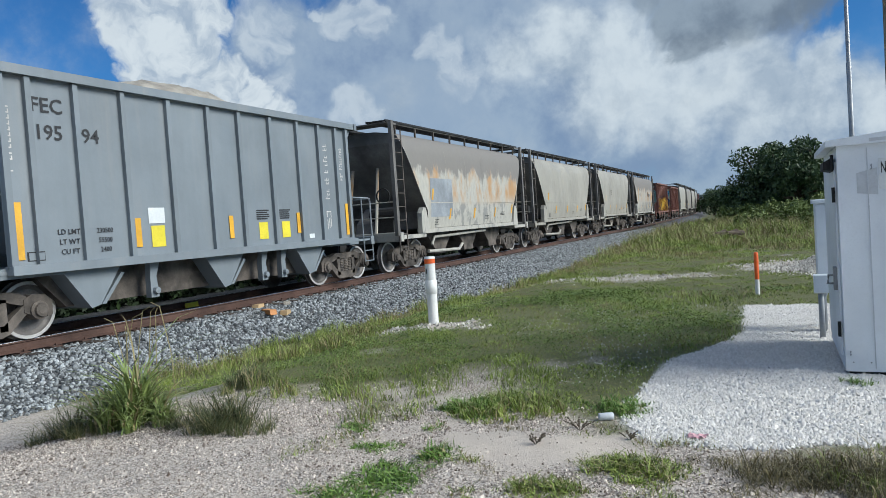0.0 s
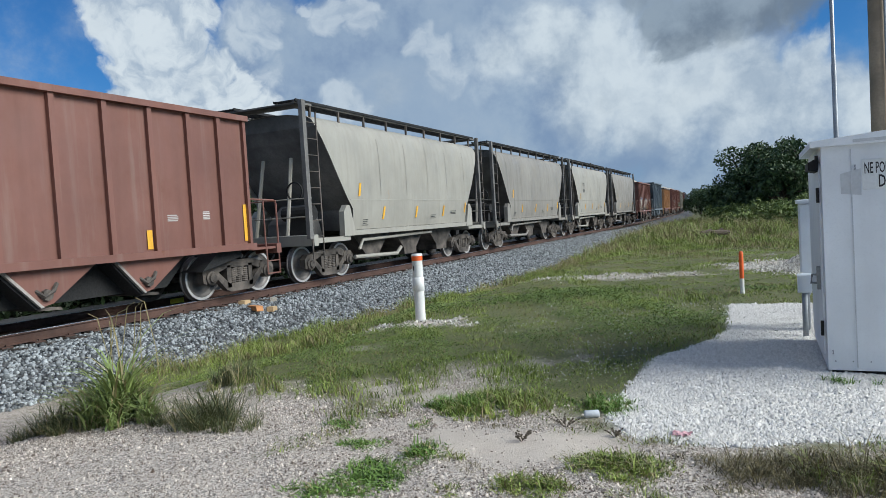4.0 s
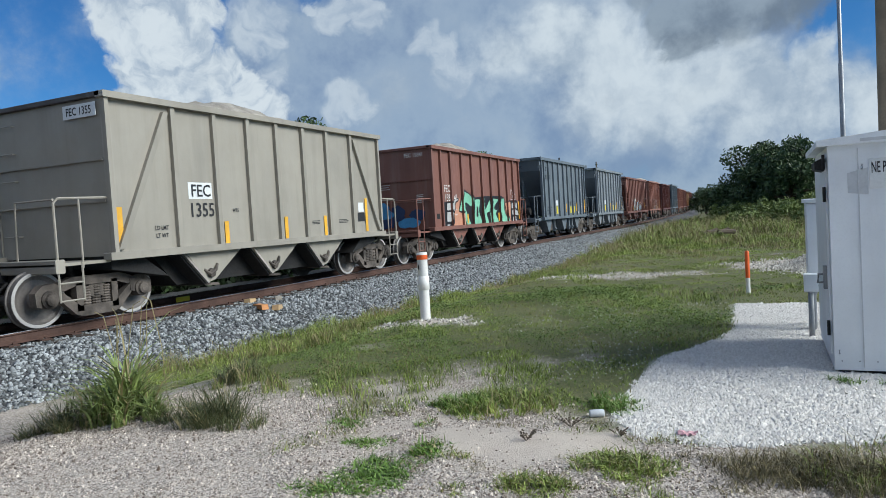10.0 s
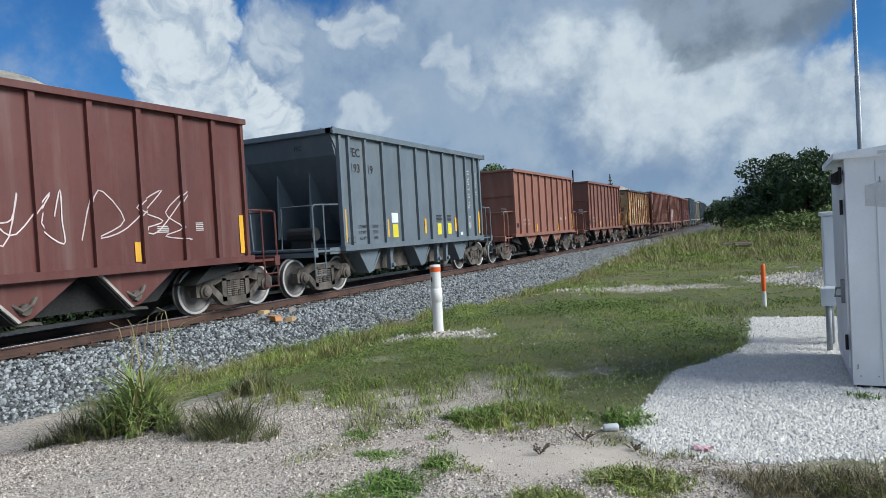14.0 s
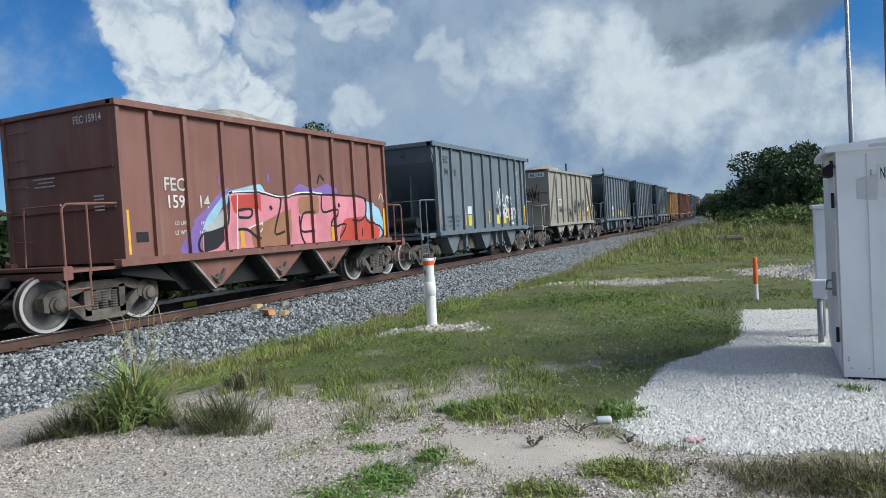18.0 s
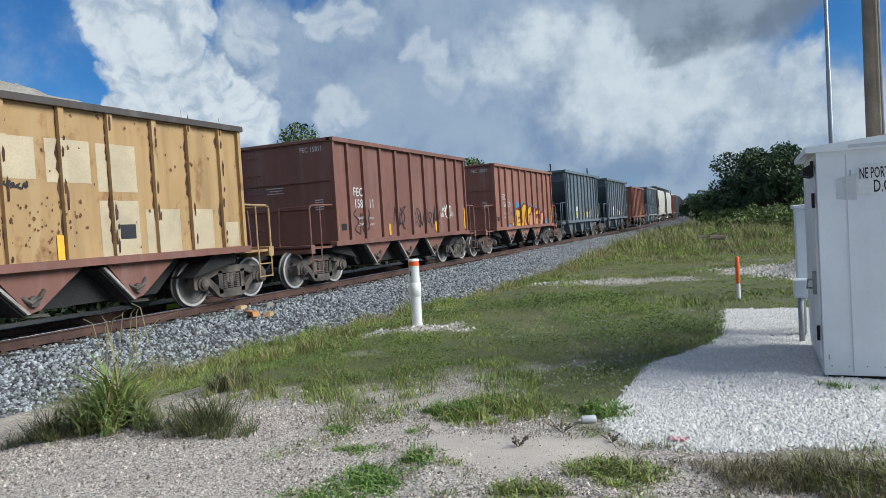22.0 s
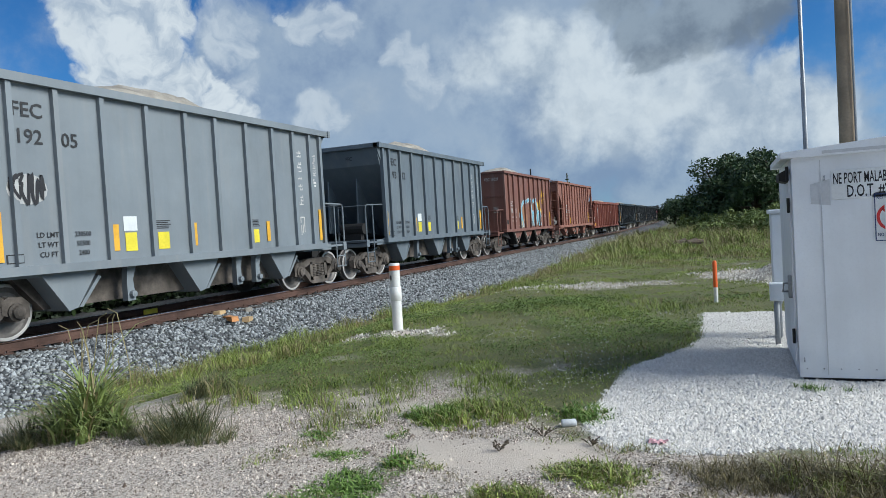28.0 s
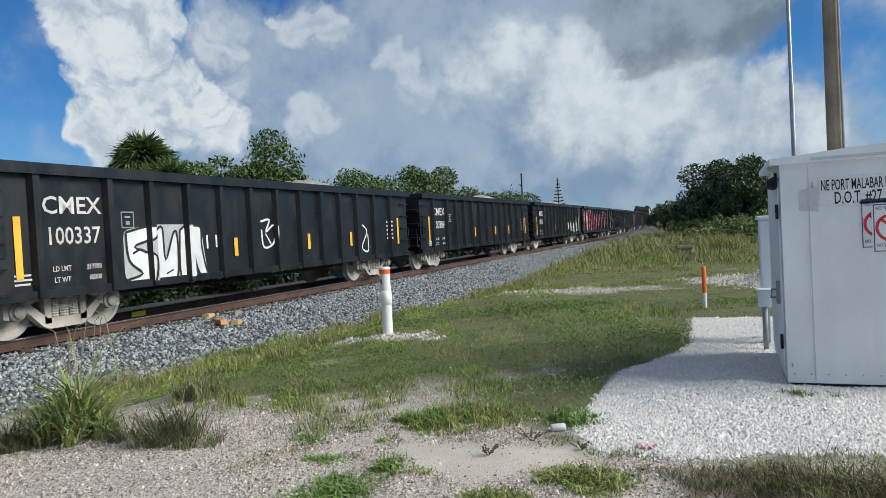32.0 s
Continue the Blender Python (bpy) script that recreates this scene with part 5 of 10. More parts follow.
    for k, (x, y, h) in enumerate(((-1.63, 4.66, 0.075), (-1.40, 5.04, 0.095), (-1.02, 4.98, 0.06))):
        rr = random.Random(70 + k)
        w = thing("dead_weed", None, None, "small branched dark dead weed on pale sand", "weed", at=at_ground(x, y))
        for i in range(11):
            a, tilt = rr.random() * math.tau, rr.uniform(0.5, 1.3)
            tip = (math.cos(a) * h * tilt, math.sin(a) * h * tilt * 0.6, h * rr.uniform(0.4, 1.0))
            twig = Shape().tube([(0, 0, -0.01), (tip[0] * 0.4, tip[1] * 0.4, tip[2] * 0.45), tip], 0.0016, 4)
            for q in (0.45, 0.6, 0.75, 0.9, 1.0):
                px, py, pz = (tip[0] * q + rr.uniform(-0.006, 0.006), tip[1] * q, tip[2] * q)
                twig.prism([(px - 0.006, py - 0.004), (px + 0.007, py), (px, py + 0.006)], pz, pz + 0.006, "z")
            part("twig", twig, STEM, w)
    rng = random.Random(12)
    stems = thing("seed_stalks", None, None, "thin bent straw-coloured grass stalks leaning over the ballast", "grass stalks", at=at_ground(-5.6, 4.7))
    for i in range(9):
        x, a, h = rng.uniform(-0.35, 0.5), rng.uniform(-1, 1), rng.uniform(0.8, 1.15)
        part("stalk", Shape().tube([(x, 0, 0), (x + 0.06 * a, 0.02, h * 0.6), (x + 0.2 * a, 0.04, h), (x + 0.34 * a, 0.05, h + 0.04)], 0.005, 4), GRASS_DRY, stems)


def build_litter():
    orange_wood, raw_wood = plain("faded_orange_timber", (0.6, 0.27, 0.1), 0.8), plain("raw_pine_offcut", (0.55, 0.38, 0.2), 0.8)
    offcuts = ((-9.48, 11.16, 62, 0.24, "orange_block", "orange-painted timber offcut lying on the ballast", orange_wood), (-10.25, 11.72, 15, 0.15, "timber_block", "pale timber offcut lying beside the rail", raw_wood),
               (-9.3, 11.45, 20, 0.13, "timber_block", "short pale timber offcut lying on the ballast", raw_wood), (-9.85, 12.2, 40, 0.16, "stone_slab", "pale broken slab on the ballast", LOAD_GREY))
    for x, y, r, h, nm, lab, mt in offcuts:
        chunk = Shape().prism([(-h, 0), (h + 0.01, 0.01), (h, 0.09), (-h * 0.85, 0.10)], -0.07, 0.07)
        thing(nm, chunk.mesh(nm, mt), None, lab, "debris", at=at_ground(x, y, 0.01) @ pose(0, 0, 0, 0, 0, r))
    thing("yellow_tag", Shape().box(-0.004, 0.004, -0.2, 0.2, -0.05, 0.06, 0.01), DECAL_YELLOW, "yellow tag clipped to the web of the rail", "tag", at=pose(TRACK_X - 0.67, 11.62, -0.1))
    can = thing("tin_can", Shape().lathe([(-0.058, 0.0), (-0.058, 0.026), (-0.05, 0.03), (0.05, 0.03), (0.058, 0.026), (0.058, 0.0)], (0, 0, 0), 16), PALE_GREY, "dented silver drink can lying on the ground", "can", smooth=True, at=at_ground(-1.27, 5.35, 0.03) @ pose(0, 0, 0, 0, 0, 25))
    rng = random.Random(8)
    flag, nu, nv = Shape(), 9, 6
    flag.add([(0.13 * (u / (nu - 1) - 0.5) + rng.uniform(-0.008, 0.008), 0.09 * (v / (nv - 1) - 0.5) + rng.uniform(-0.008, 0.008), 0.012 + 0.03 * rng.random()) for u in range(nu) for v in range(nv)],
             [(u * nv + v, u * nv + nv + v, u * nv + nv + v + 1, u * nv + v + 1) for u in range(nu - 1) for v in range(nv - 1)])
    thing("pink_ribbon", flag, PINK, "crumpled pink survey ribbon on the stones", "ribbon", at=at_ground(-0.57, 5.09))
    log = thing("log_pile", None, None, "short dark logs dumped in the grass", "logs", at=at_ground(-2.2, 33, 0.1))
    for i in range(4):
        part("log", Shape().tube([(-0.5 + i * 0.24, 0, 0.08 + 0.14 * (i % 2)), (0.15 + i * 0.24, 0.5, 0.3 - 0.1 * (i % 2))], 0.11, 8), BARK, log)


build_cabinet()
build_posts()
build_trees()
build_clumps()
build_litter()

# ---- the train ----
# In a car's own space y runs towards its rear, x across it (the seen side is +x), z from the rail top.
BASE = bpy.data.materials.new("car_paint")      # stands for each car's own paint
SPRAY = {k: plain(k + "_spray_paint", c, 0.5, vary=0.18, scale=5, bumps=0.05) for k, c in dict(
    yellow=(0.72, 0.42, 0.03), orange=(0.75, 0.26, 0.04), black=(0.015, 0.014, 0.016), white=(0.68, 0.68, 0.66), silver=(0.42, 0.42, 0.41),
    teal=(0.10, 0.42, 0.45), mint=(0.22, 0.50, 0.34), pink=(0.62, 0.22, 0.26), rose=(0.5, 0.05, 0.12), purple=(0.2, 0.12, 0.34),
    blue=(0.06, 0.26, 0.5), navy=(0.02, 0.045, 0.12), maroon=(0.16, 0.03, 0.03), sky=(0.3, 0.5, 0.62), salmon=(0.55, 0.27, 0.17), green=(0.05, 0.16, 0.06), cream=(0.6, 0.55, 0.45), lime=(0.5, 0.62, 0.12), scarlet=(0.5, 0.07, 0.045), rust=(0.30, 0.145, 0.075), blush=(0.6, 0.5, 0.49), aqua=(0.16, 0.42, 0.55), slate=(0.045, 0.05, 0.07), umber=(0.27, 0.13, 0.075), ash=(0.36, 0.34, 0.25), jade=(0.105, 0.18, 0.17), seafoam=(0.24, 0.37, 0.36), azure=(0.09, 0.36, 0.55)).items()}
PATCH_CREAM = plain("cream_touch_up_paint", (0.50, 0.405, 0.27), 0.7, vary=0.15)


def build_truck(car, y0):
    """A three-piece truck: bolster with two cast side frames, springs and two wheelsets."""
    bolster = part("truck", Shape().box(-1.05, 1.05, -0.17, 0.17, 0.42, 0.62, 0.03).box(-0.35, 0.35, -0.3, 0.3, 0.62, 0.72, 0.03), TRUCK_STEEL, car, "dusty cast-steel truck", at=pose(0, y0, 0))
    for sgn in (1, -1):
        fr = Shape()
        a, b = (0.93, 1.07) if sgn > 0 else (-1.07, -0.93)
        fr.prism([(-0.76, 0.60), (-0.70, 0.70), (-0.46, 0.78), (0.46, 0.78), (0.70, 0.70), (0.76, 0.60), (0.62, 0.56), (0.40, 0.63), (-0.40, 0.63), (-0.62, 0.56)], a, b)
        fr.prism([(-0.80, 0.52), (-0.66, 0.56), (-0.34, 0.29), (0.34, 0.29), (0.66, 0.56), (0.80, 0.52), (0.42, 0.15), (0.30, 0.11), (-0.30, 0.11), (-0.42, 0.15)], a, b)
        for y in (-0.40, 0.28):
            fr.box(a, b, y, y + 0.12, 0.2, 0.68)
        for e in (1, -1):
            # pedestal jaws over the bearings
            fr.prism([(e * 0.66, 0.44), (e * 0.66, 0.64), (e * 0.78, 0.71), (e * 1.0, 0.69), (e * 1.12, 0.58), (e * 1.11, 0.36), (e * 1.02, 0.34), (e * 1.01, 0.52), (e * 0.77, 0.52), (e * 0.76, 0.40)], a - 0.01, b + 0.01)
        part("side_frame", fr, TRUCK_STEEL, bolster)
    for k, y in enumerate((-0.19, 0.0, 0.19)):
        coil = [(z, 0.075 + 0.016 * (i % 2)) for i, z in enumerate(np.linspace(0.29, 0.6, 15))]
        sp = Shape()
        vs = sp.lathe([(z, r) for z, r in coil], (1.0, y, 0), 10, "z")
        part("spring", sp, TRUCK_STEEL, bolster)
    for y in (-0.889, 0.889):
        for sgn in (1, -1):
            part("bearing_cap", Shape().lathe([(0.92 * sgn, 0.15), (1.11 * sgn, 0.145), (1.13 * sgn, 0.11), (1.17 * sgn, 0.10), (1.19 * sgn, 0.06), (1.19 * sgn, 0.0)], (0, y, 0.457), 14), TRUCK_STEEL, bolster, smooth=False)
    for y in (-0.889, 0.889):
        ws = Shape()
        for s in (1, -1):
            prof = [(0.685, 0.0), (0.685, 0.11), (0.71, 0.16), (0.735, 0.33), (0.69, 0.40), (0.688, 0.482), (0.715, 0.479), (0.728, 0.459), (0.822, 0.455), (0.826, 0.40), (0.80, 0.375), (0.775, 0.33), (0.765, 0.17), (0.83, 0.12), (0.84, 0.0)]
            ws.lathe([(u * s, r) for u, r in prof], (0, 0, 0), 32)
        ws.tube([(-1.0, 0, 0), (1.0, 0, 0)], 0.085, 12)
        body = len(ws.f)
        for s in (1, -1):
            ws.lathe([(0.8225 * s, 0.4555), (0.8292 * s, 0.45), (0.8292 * s, 0.405), (0.824 * s, 0.398)], (0, 0, 0), 32)
        w = part("wheelset", ws, WHEEL_STEEL, bolster, at=pose(0, y, 0.457))
        w.data.materials.append(TREAD_STEEL)
        w.data.polygons.foreach_set("material_index", [0] * body + [1] * (len(ws.f) - body))
    return bolster


def build_coupler(car, y, sgn):
    c = Shape().box(-0.09, 0.09, min(y, y + 0.5 * sgn), max(y, y + 0.5 * sgn), 0.75, 0.93, 0.02)
    c.box(-0.16, 0.13, min(y + 0.42 * sgn, y + 0.75 * sgn), max(y + 0.42 * sgn, y + 0.75 * sgn), 0.68, 0.99, 0.05)
    part("coupler", c, STEEL_DARK, car)
    part("air_hose", Shape().tube([(0.3, y + 0.2 * sgn, 0.75), (0.32, y + 0.45 * sgn, 0.55), (0.25, y + 0.62 * sgn, 0.42), (0.12, y + 0.75 * sgn, 0.5)], 0.025, 6), STEEL_DARK, car)


def build_underframe(car, half, z=0.98):
    part("centre_sill", Shape().box(-0.33, 0.33, -half, half, 0.66, z, 0.03), STEEL_DARK, car, "near-black centre sill")


def build_platform(car, y_body, y_end, z, rail_top, railing="posts"):
    """The end platform between body and coupler, with corner railing, steps and a brake stand."""
    s = 1 if y_end > 0 else -1
    lo, hi = min(y_body, y_end), max(y_body, y_end)
    part("end_platform", Shape().box(-1.45, 1.45, min(y_end, y_end - 0.16 * s), max(y_end, y_end - 0.16 * s), z - 0.16, z + 0.06, 0.015).box(-1.42, 1.42, lo, hi, z - 0.05, z, 0.01), BASE, car)
    for x in (1.42, -1.42):
        part("handrail", Shape().tube([(x, y_end - 0.06 * s, z), (x, y_end - 0.06 * s, rail_top - 0.08), (x, y_end - 0.14 * s, rail_top), (x, y_body, rail_top + 0.02)], 0.022, 6), BASE, car)
        part("handrail", Shape().tube([(x, y_end - 0.5 * s, z - 0.1), (x, y_end - 0.5 * s, rail_top)], 0.018, 6), BASE, car)
        step = Shape()
        for zz in (z - 0.32, z - 0.6):
            step.tube([(x, y_end - 0.06 * s, zz), (x, y_end - 0.48 * s, zz)], 0.016, 5)
        step.tube([(x, y_end - 0.06 * s, z), (x, y_end - 0.06 * s, z - 0.62)], 0.018, 5).tube([(x, y_end - 0.48 * s, z), (x, y_end - 0.48 * s, z - 0.62)], 0.018, 5)
        part("stirrup_step", step, BASE, car)
    part("end_rail", Shape().tube([(-1.42, y_end - 0.06 * s, rail_top - 0.02), (-0.5, y_end - 0.06 * s, rail_top - 0.02), (-0.45, y_end - 0.06 * s, z)], 0.02, 6).tube([(1.42, y_end - 0.06 * s, rail_top - 0.02), (0.5, y_end - 0.06 * s, rail_top - 0.02), (0.45, y_end - 0.06 * s, z)], 0.02, 6), BASE, car)


def heap_of_stone(car, half, top, peak, width=1.25, seed=0, centre=0.0):
    rng = np.random.default_rng(seed)
    ny, nx = 34, 12
    ys, xs = np.linspace(-half, half, ny), np.linspace(-width, width, nx)
    gy, gx = np.meshgrid(ys, xs, indexing="ij")
    k = 0.5 + 0.5 * np.cos(np.clip(gy / half, -1, 1) * math.pi)
    z = top - 0.3 + (peak + 0.3) * (k ** 0.7) * (1 - 0.72 * (gx / width) ** 2) + 0.035 * rng.normal(size=gx.shape)
    idx = np.arange(ny * nx).reshape(ny, nx)
    f = np.stack([idx[:-1, :-1], idx[:-1, 1:], idx[1:, 1:], idx[1:, :-1]], -1).reshape(-1, 4)
    me = arrays("load", np.stack([gx, gy + centre, z], -1).reshape(-1, 3), f, LOAD_GREY)
    me.polygons.foreach_set("use_smooth", [True] * len(me.polygons))
    part("stone_load", me, None, car, "heaped pale crushed stone")


def car_root(label, name):
    return thing(name, None, None, label, "freight car", group="cars of the freight train")


RIBS = {}      # per kind: centres and half width of the ribs, panel face, rib face


def grey_hopper():
    """Open hopper with flat ribbed sides and open, sloping ends."""
    car = car_root("", "hopper_car")
    h, z0, z1 = 4.48, 1.12, 4.09
    flare = z1 - 0.5      # above this the sides run on past the corner posts
    ribs = [-4.02, -3.24, -2.36, -1.38, -0.40, 0.46, 1.44, 2.40, 3.22, 3.94]
    RIBS["G"] = (ribs, 0.045, 1.475, 1.555)
    for s in (1, -1):
        a, b = sorted((1.44 * s, 1.475 * s))
        part("side_sheet", Shape().prism([(-h, z0), (h, z0), (h, flare), (h + 0.28, z1 - 0.08), (-h - 0.28, z1 - 0.08), (-h, flare)], a, b), BASE, car)
        a, b = sorted((1.40 * s, 1.60 * s))
        part("top_chord", Shape().box(a, b, -h - 0.32, h + 0.32, z1 - 0.12, z1 + 0.02, 0.015), BASE, car)
        a, b = sorted((1.585 * s, 1.63 * s))
        for e in (1, -1):
            part("chord_cap", Shape().box(a, b, min(e * (h + 0.24), e * (h + 0.34)), max(e * (h + 0.24), e * (h + 0.34)), z1 - 0.14, z1 + 0.03, 0.012), BASE, car)
        a, b = sorted((1.38 * s, 1.575 * s))
        part("side_sill", Shape().box(a, b, -h, h, z0 - 0.09, z0 + 0.05, 0.012), BASE, car)
        a, b = sorted((1.47 * s, 1.555 * s))
        for y in ribs:
            part("rib", Shape().box(a, b, y - 0.045, y + 0.045, z0 + 0.05, z1 - 0.13), BASE, car)
        for y in (-h + 0.05, h - 0.05):
            part("corner_post", Shape().box(a, b, y - 0.05, y + 0.05, z0 + 0.05, z1 - 0.13), BASE, car)
    for e in (1, -1):
        part("slope_sheet", Shape().prism([(e * 4.7, z1 - 0.1), (e * 4.52, z1 - 0.62), (e * 2.6, z0 + 0.1), (e * 2.55, z0 + 0.2), (e * 4.46, z1 - 0.56), (e * 4.62, z1 - 0.1)], -1.44, 1.44), BASE, car)
        part("end_chord", Shape().box(-1.55, 1.55, min(e * 4.64, e * 4.80), max(e * 4.64, e * 4.80), z1 - 0.12, z1 + 0.02, 0.015), BASE, car)
        for x in (-0.55, 0.5):
            part("gusset", Shape().prism([(e * 4.35, z1 - 1.0), (e * 4.45, z0 + 0.3), (e * 2.9, z0 + 0.15)], x - 0.02, x + 0.02), BASE, car)
        part("bolster_deck", Shape().box(-1.4, 1.4, min(e * 3.6, e * 4.9), max(e * 3.6, e * 4.9), 0.98, z0 + 0.02, 0.01), BASE, car)
        build_platform(car, e * 4.48, e * 5.62, 1.10, 2.2)
        build_coupler(car, e * 5.45, e)
    part("brake_reservoir", Shape().tube([(0.2, -4.9, 1.5), (1.0, -4.9, 1.5)], 0.17, 12).box(0.3, 0.9, -5.0, -4.8, 1.12, 1.35), STEEL_DARK, car)
    build_underframe(car, 5.5)
    for y in (-3.0, 0.02, 2.85):
        part("chute", Shape().prism([(y - 0.62, z0 - 0.06), (y + 0.5, z0 - 0.06), (y + 0.05, 0.42), (y - 0.12, 0.38)], -1.30, 1.36), BASE, car)
        part("chute_door", Shape().prism([(y + 0.5, 0.92), (y + 0.56, 0.9), (y + 0.16, 0.42), (y + 0.08, 0.42)], -1.2, 1.34), BASE, car)
    for y in (-1.78, 1.2, 1.86):
        lever = Shape().prism([(y - 0.09, z0 - 0.06), (y + 0.12, z0 - 0.06), (y + 0.02, 0.78), (y + 0.06, 0.4), (y - 0.12, 0.4), (y - 0.12, 0.75)], 1.20, 1.33)
        lever.lathe([(1.33, 0.07), (1.40, 0.06), (1.41, 0.0)], (0, y - 0.02, 0.52), 8)
        part("door_lever", lever, BASE, car)
    # Darker than the car paint, so that the colour carries the underside's shade.
    part("hopper_belly", Shape().prism([(-3.9, 1.08), (3.9, 1.08), (3.1, 0.43), (-3.3, 0.43)], -0.95, 0.98), TRUCK_STEEL, car)
    for y in (-4.72, 4.72):
        build_truck(car, y)
    heap_of_stone(car, 4.3, z1 - 0.1, 0.66, seed=3)
    return car


def brown_hopper(half=4.43, z1=3.80, z0=1.06, braces=False, kind="B"):
    """Open hopper with upright end walls, ribbed sides and three saw-tooth discharge chutes."""
    car = car_root("", "hopper_car")
    ribs = [-3.70, -2.91, -1.94, -1.0, 0.0, 0.95, 1.89, 2.81, 3.63]
    if braces:
        ribs = [-3.02, -1.96, -0.98, -0.03, 0.95, 1.92, 3.02]
    elif kind == "O":
        ribs = [-3.35, -2.5, -1.6, -0.6, 0.36, 1.26, 2.2, 3.05, 3.9]
    RIBS[kind] = (ribs, 0.05, 1.475, 1.555)
    for s in (1, -1):
        a, b = sorted((1.44 * s, 1.475 * s))
        part("side_sheet", Shape().box(a, b, -half, half, z0, z1 - 0.05), BASE, car)
        a, b = sorted((1.40 * s, 1.60 * s))
        part("top_chord", Shape().box(a, b, -half - 0.05, half + 0.05, z1 - 0.09, z1 + 0.02, 0.012), BASE, car)
        a, b = sorted((1.38 * s, 1.57 * s))
        part("side_sill", Shape().box(a, b, -half - 0.1, half + 0.1, z0 - 0.07, z0 + 0.06, 0.012), BASE, car)
        a, b = sorted((1.47 * s, 1.555 * s))
        for y in ribs:
            part("rib", Shape().prism([(y - 0.05, z0 + 0.06), (y + 0.05, z0 + 0.06), (y + 0.05, z1 - 0.09), (y - 0.05, z1 - 0.09)], a, b), BASE, car)
        for y in (-half + 0.04, half - 0.04):
            part("corner_post", Shape().box(a, b, y - 0.04, y + 0.04, z0 + 0.06, z1 - 0.09), BASE, car)
        if braces:
            for e in (1, -1):
                part("brace", Shape().prism([(e * 3.12, z1 - 0.2), (e * 3.24, z1 - 0.2), (e * (half - 0.08), z0 + 0.1), (e * (half - 0.2), z0 + 0.1)], a, b), BASE, car)
    for e in (1, -1):
        y = e * (half - 0.03)
        part("end_sheet", Shape().box(-1.45, 1.45, min(y, y - e * 0.05), max(y, y - e * 0.05), z0, z1 - 0.02), BASE, car)
        for z in (2.0, 2.7):
            part("end_stiffener", Shape().box(-1.42, 1.42, min(y, y + e * 0.05), max(y, y + e * 0.05), z, z + 0.03), BASE, car)
        part("end_chord", Shape().box(-1.5, 1.5, min(y - e * 0.04, y + e * 0.08), max(y - e * 0.04, y + e * 0.08), z1 - 0.07, z1 + 0.02, 0.01), BASE, car)
        rungs = Shape()
        for z in (1.5, 2.0, 2.5, 3.0, 3.5):
            rungs.tube([(-1.25, y, z), (-1.25, y + e * 0.07, z), (-0.85, y + e * 0.07, z), (-0.85, y, z)], 0.012, 5)
        part("ladder", rungs, BASE, car)
        build_platform(car, e * half, e * 5.5, z0 - 0.05, 2.05)
        build_coupler(car, e * 5.35, e)
    build_underframe(car, 5.4)
    for y in (-2.05, -0.1, 1.85):
        part("chute", Shape().prism([(y - 0.76, z0 - 0.05), (y + 0.8, z0 - 0.05), (y - 0.02, 0.44), (y - 0.2, 0.40)], -1.36, 1.40), BASE, car)
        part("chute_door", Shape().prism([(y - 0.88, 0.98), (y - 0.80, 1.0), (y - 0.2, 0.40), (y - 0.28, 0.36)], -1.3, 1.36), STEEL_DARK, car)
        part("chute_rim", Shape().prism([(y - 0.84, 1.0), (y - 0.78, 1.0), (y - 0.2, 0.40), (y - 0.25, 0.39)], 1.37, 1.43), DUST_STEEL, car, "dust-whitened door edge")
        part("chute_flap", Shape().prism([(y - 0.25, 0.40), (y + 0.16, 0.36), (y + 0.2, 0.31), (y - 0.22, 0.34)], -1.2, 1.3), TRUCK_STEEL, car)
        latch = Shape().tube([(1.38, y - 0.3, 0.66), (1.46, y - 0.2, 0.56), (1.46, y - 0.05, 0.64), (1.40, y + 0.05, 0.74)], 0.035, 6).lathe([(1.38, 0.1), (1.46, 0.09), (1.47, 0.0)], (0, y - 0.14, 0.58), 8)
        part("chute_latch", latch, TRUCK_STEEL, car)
    # Near-black slopes and belly close the underside, its shade painted into them.
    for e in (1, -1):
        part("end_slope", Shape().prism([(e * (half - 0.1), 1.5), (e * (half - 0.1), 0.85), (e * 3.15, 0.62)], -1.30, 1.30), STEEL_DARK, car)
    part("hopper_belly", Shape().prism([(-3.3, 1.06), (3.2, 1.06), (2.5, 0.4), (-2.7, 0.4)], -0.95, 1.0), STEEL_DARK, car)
    for y in (-4.5, 4.5):
        build_truck(car, y)
    heap_of_stone(car, half - 0.1, z1 - 0.08, 0.58, seed=7)
    return car


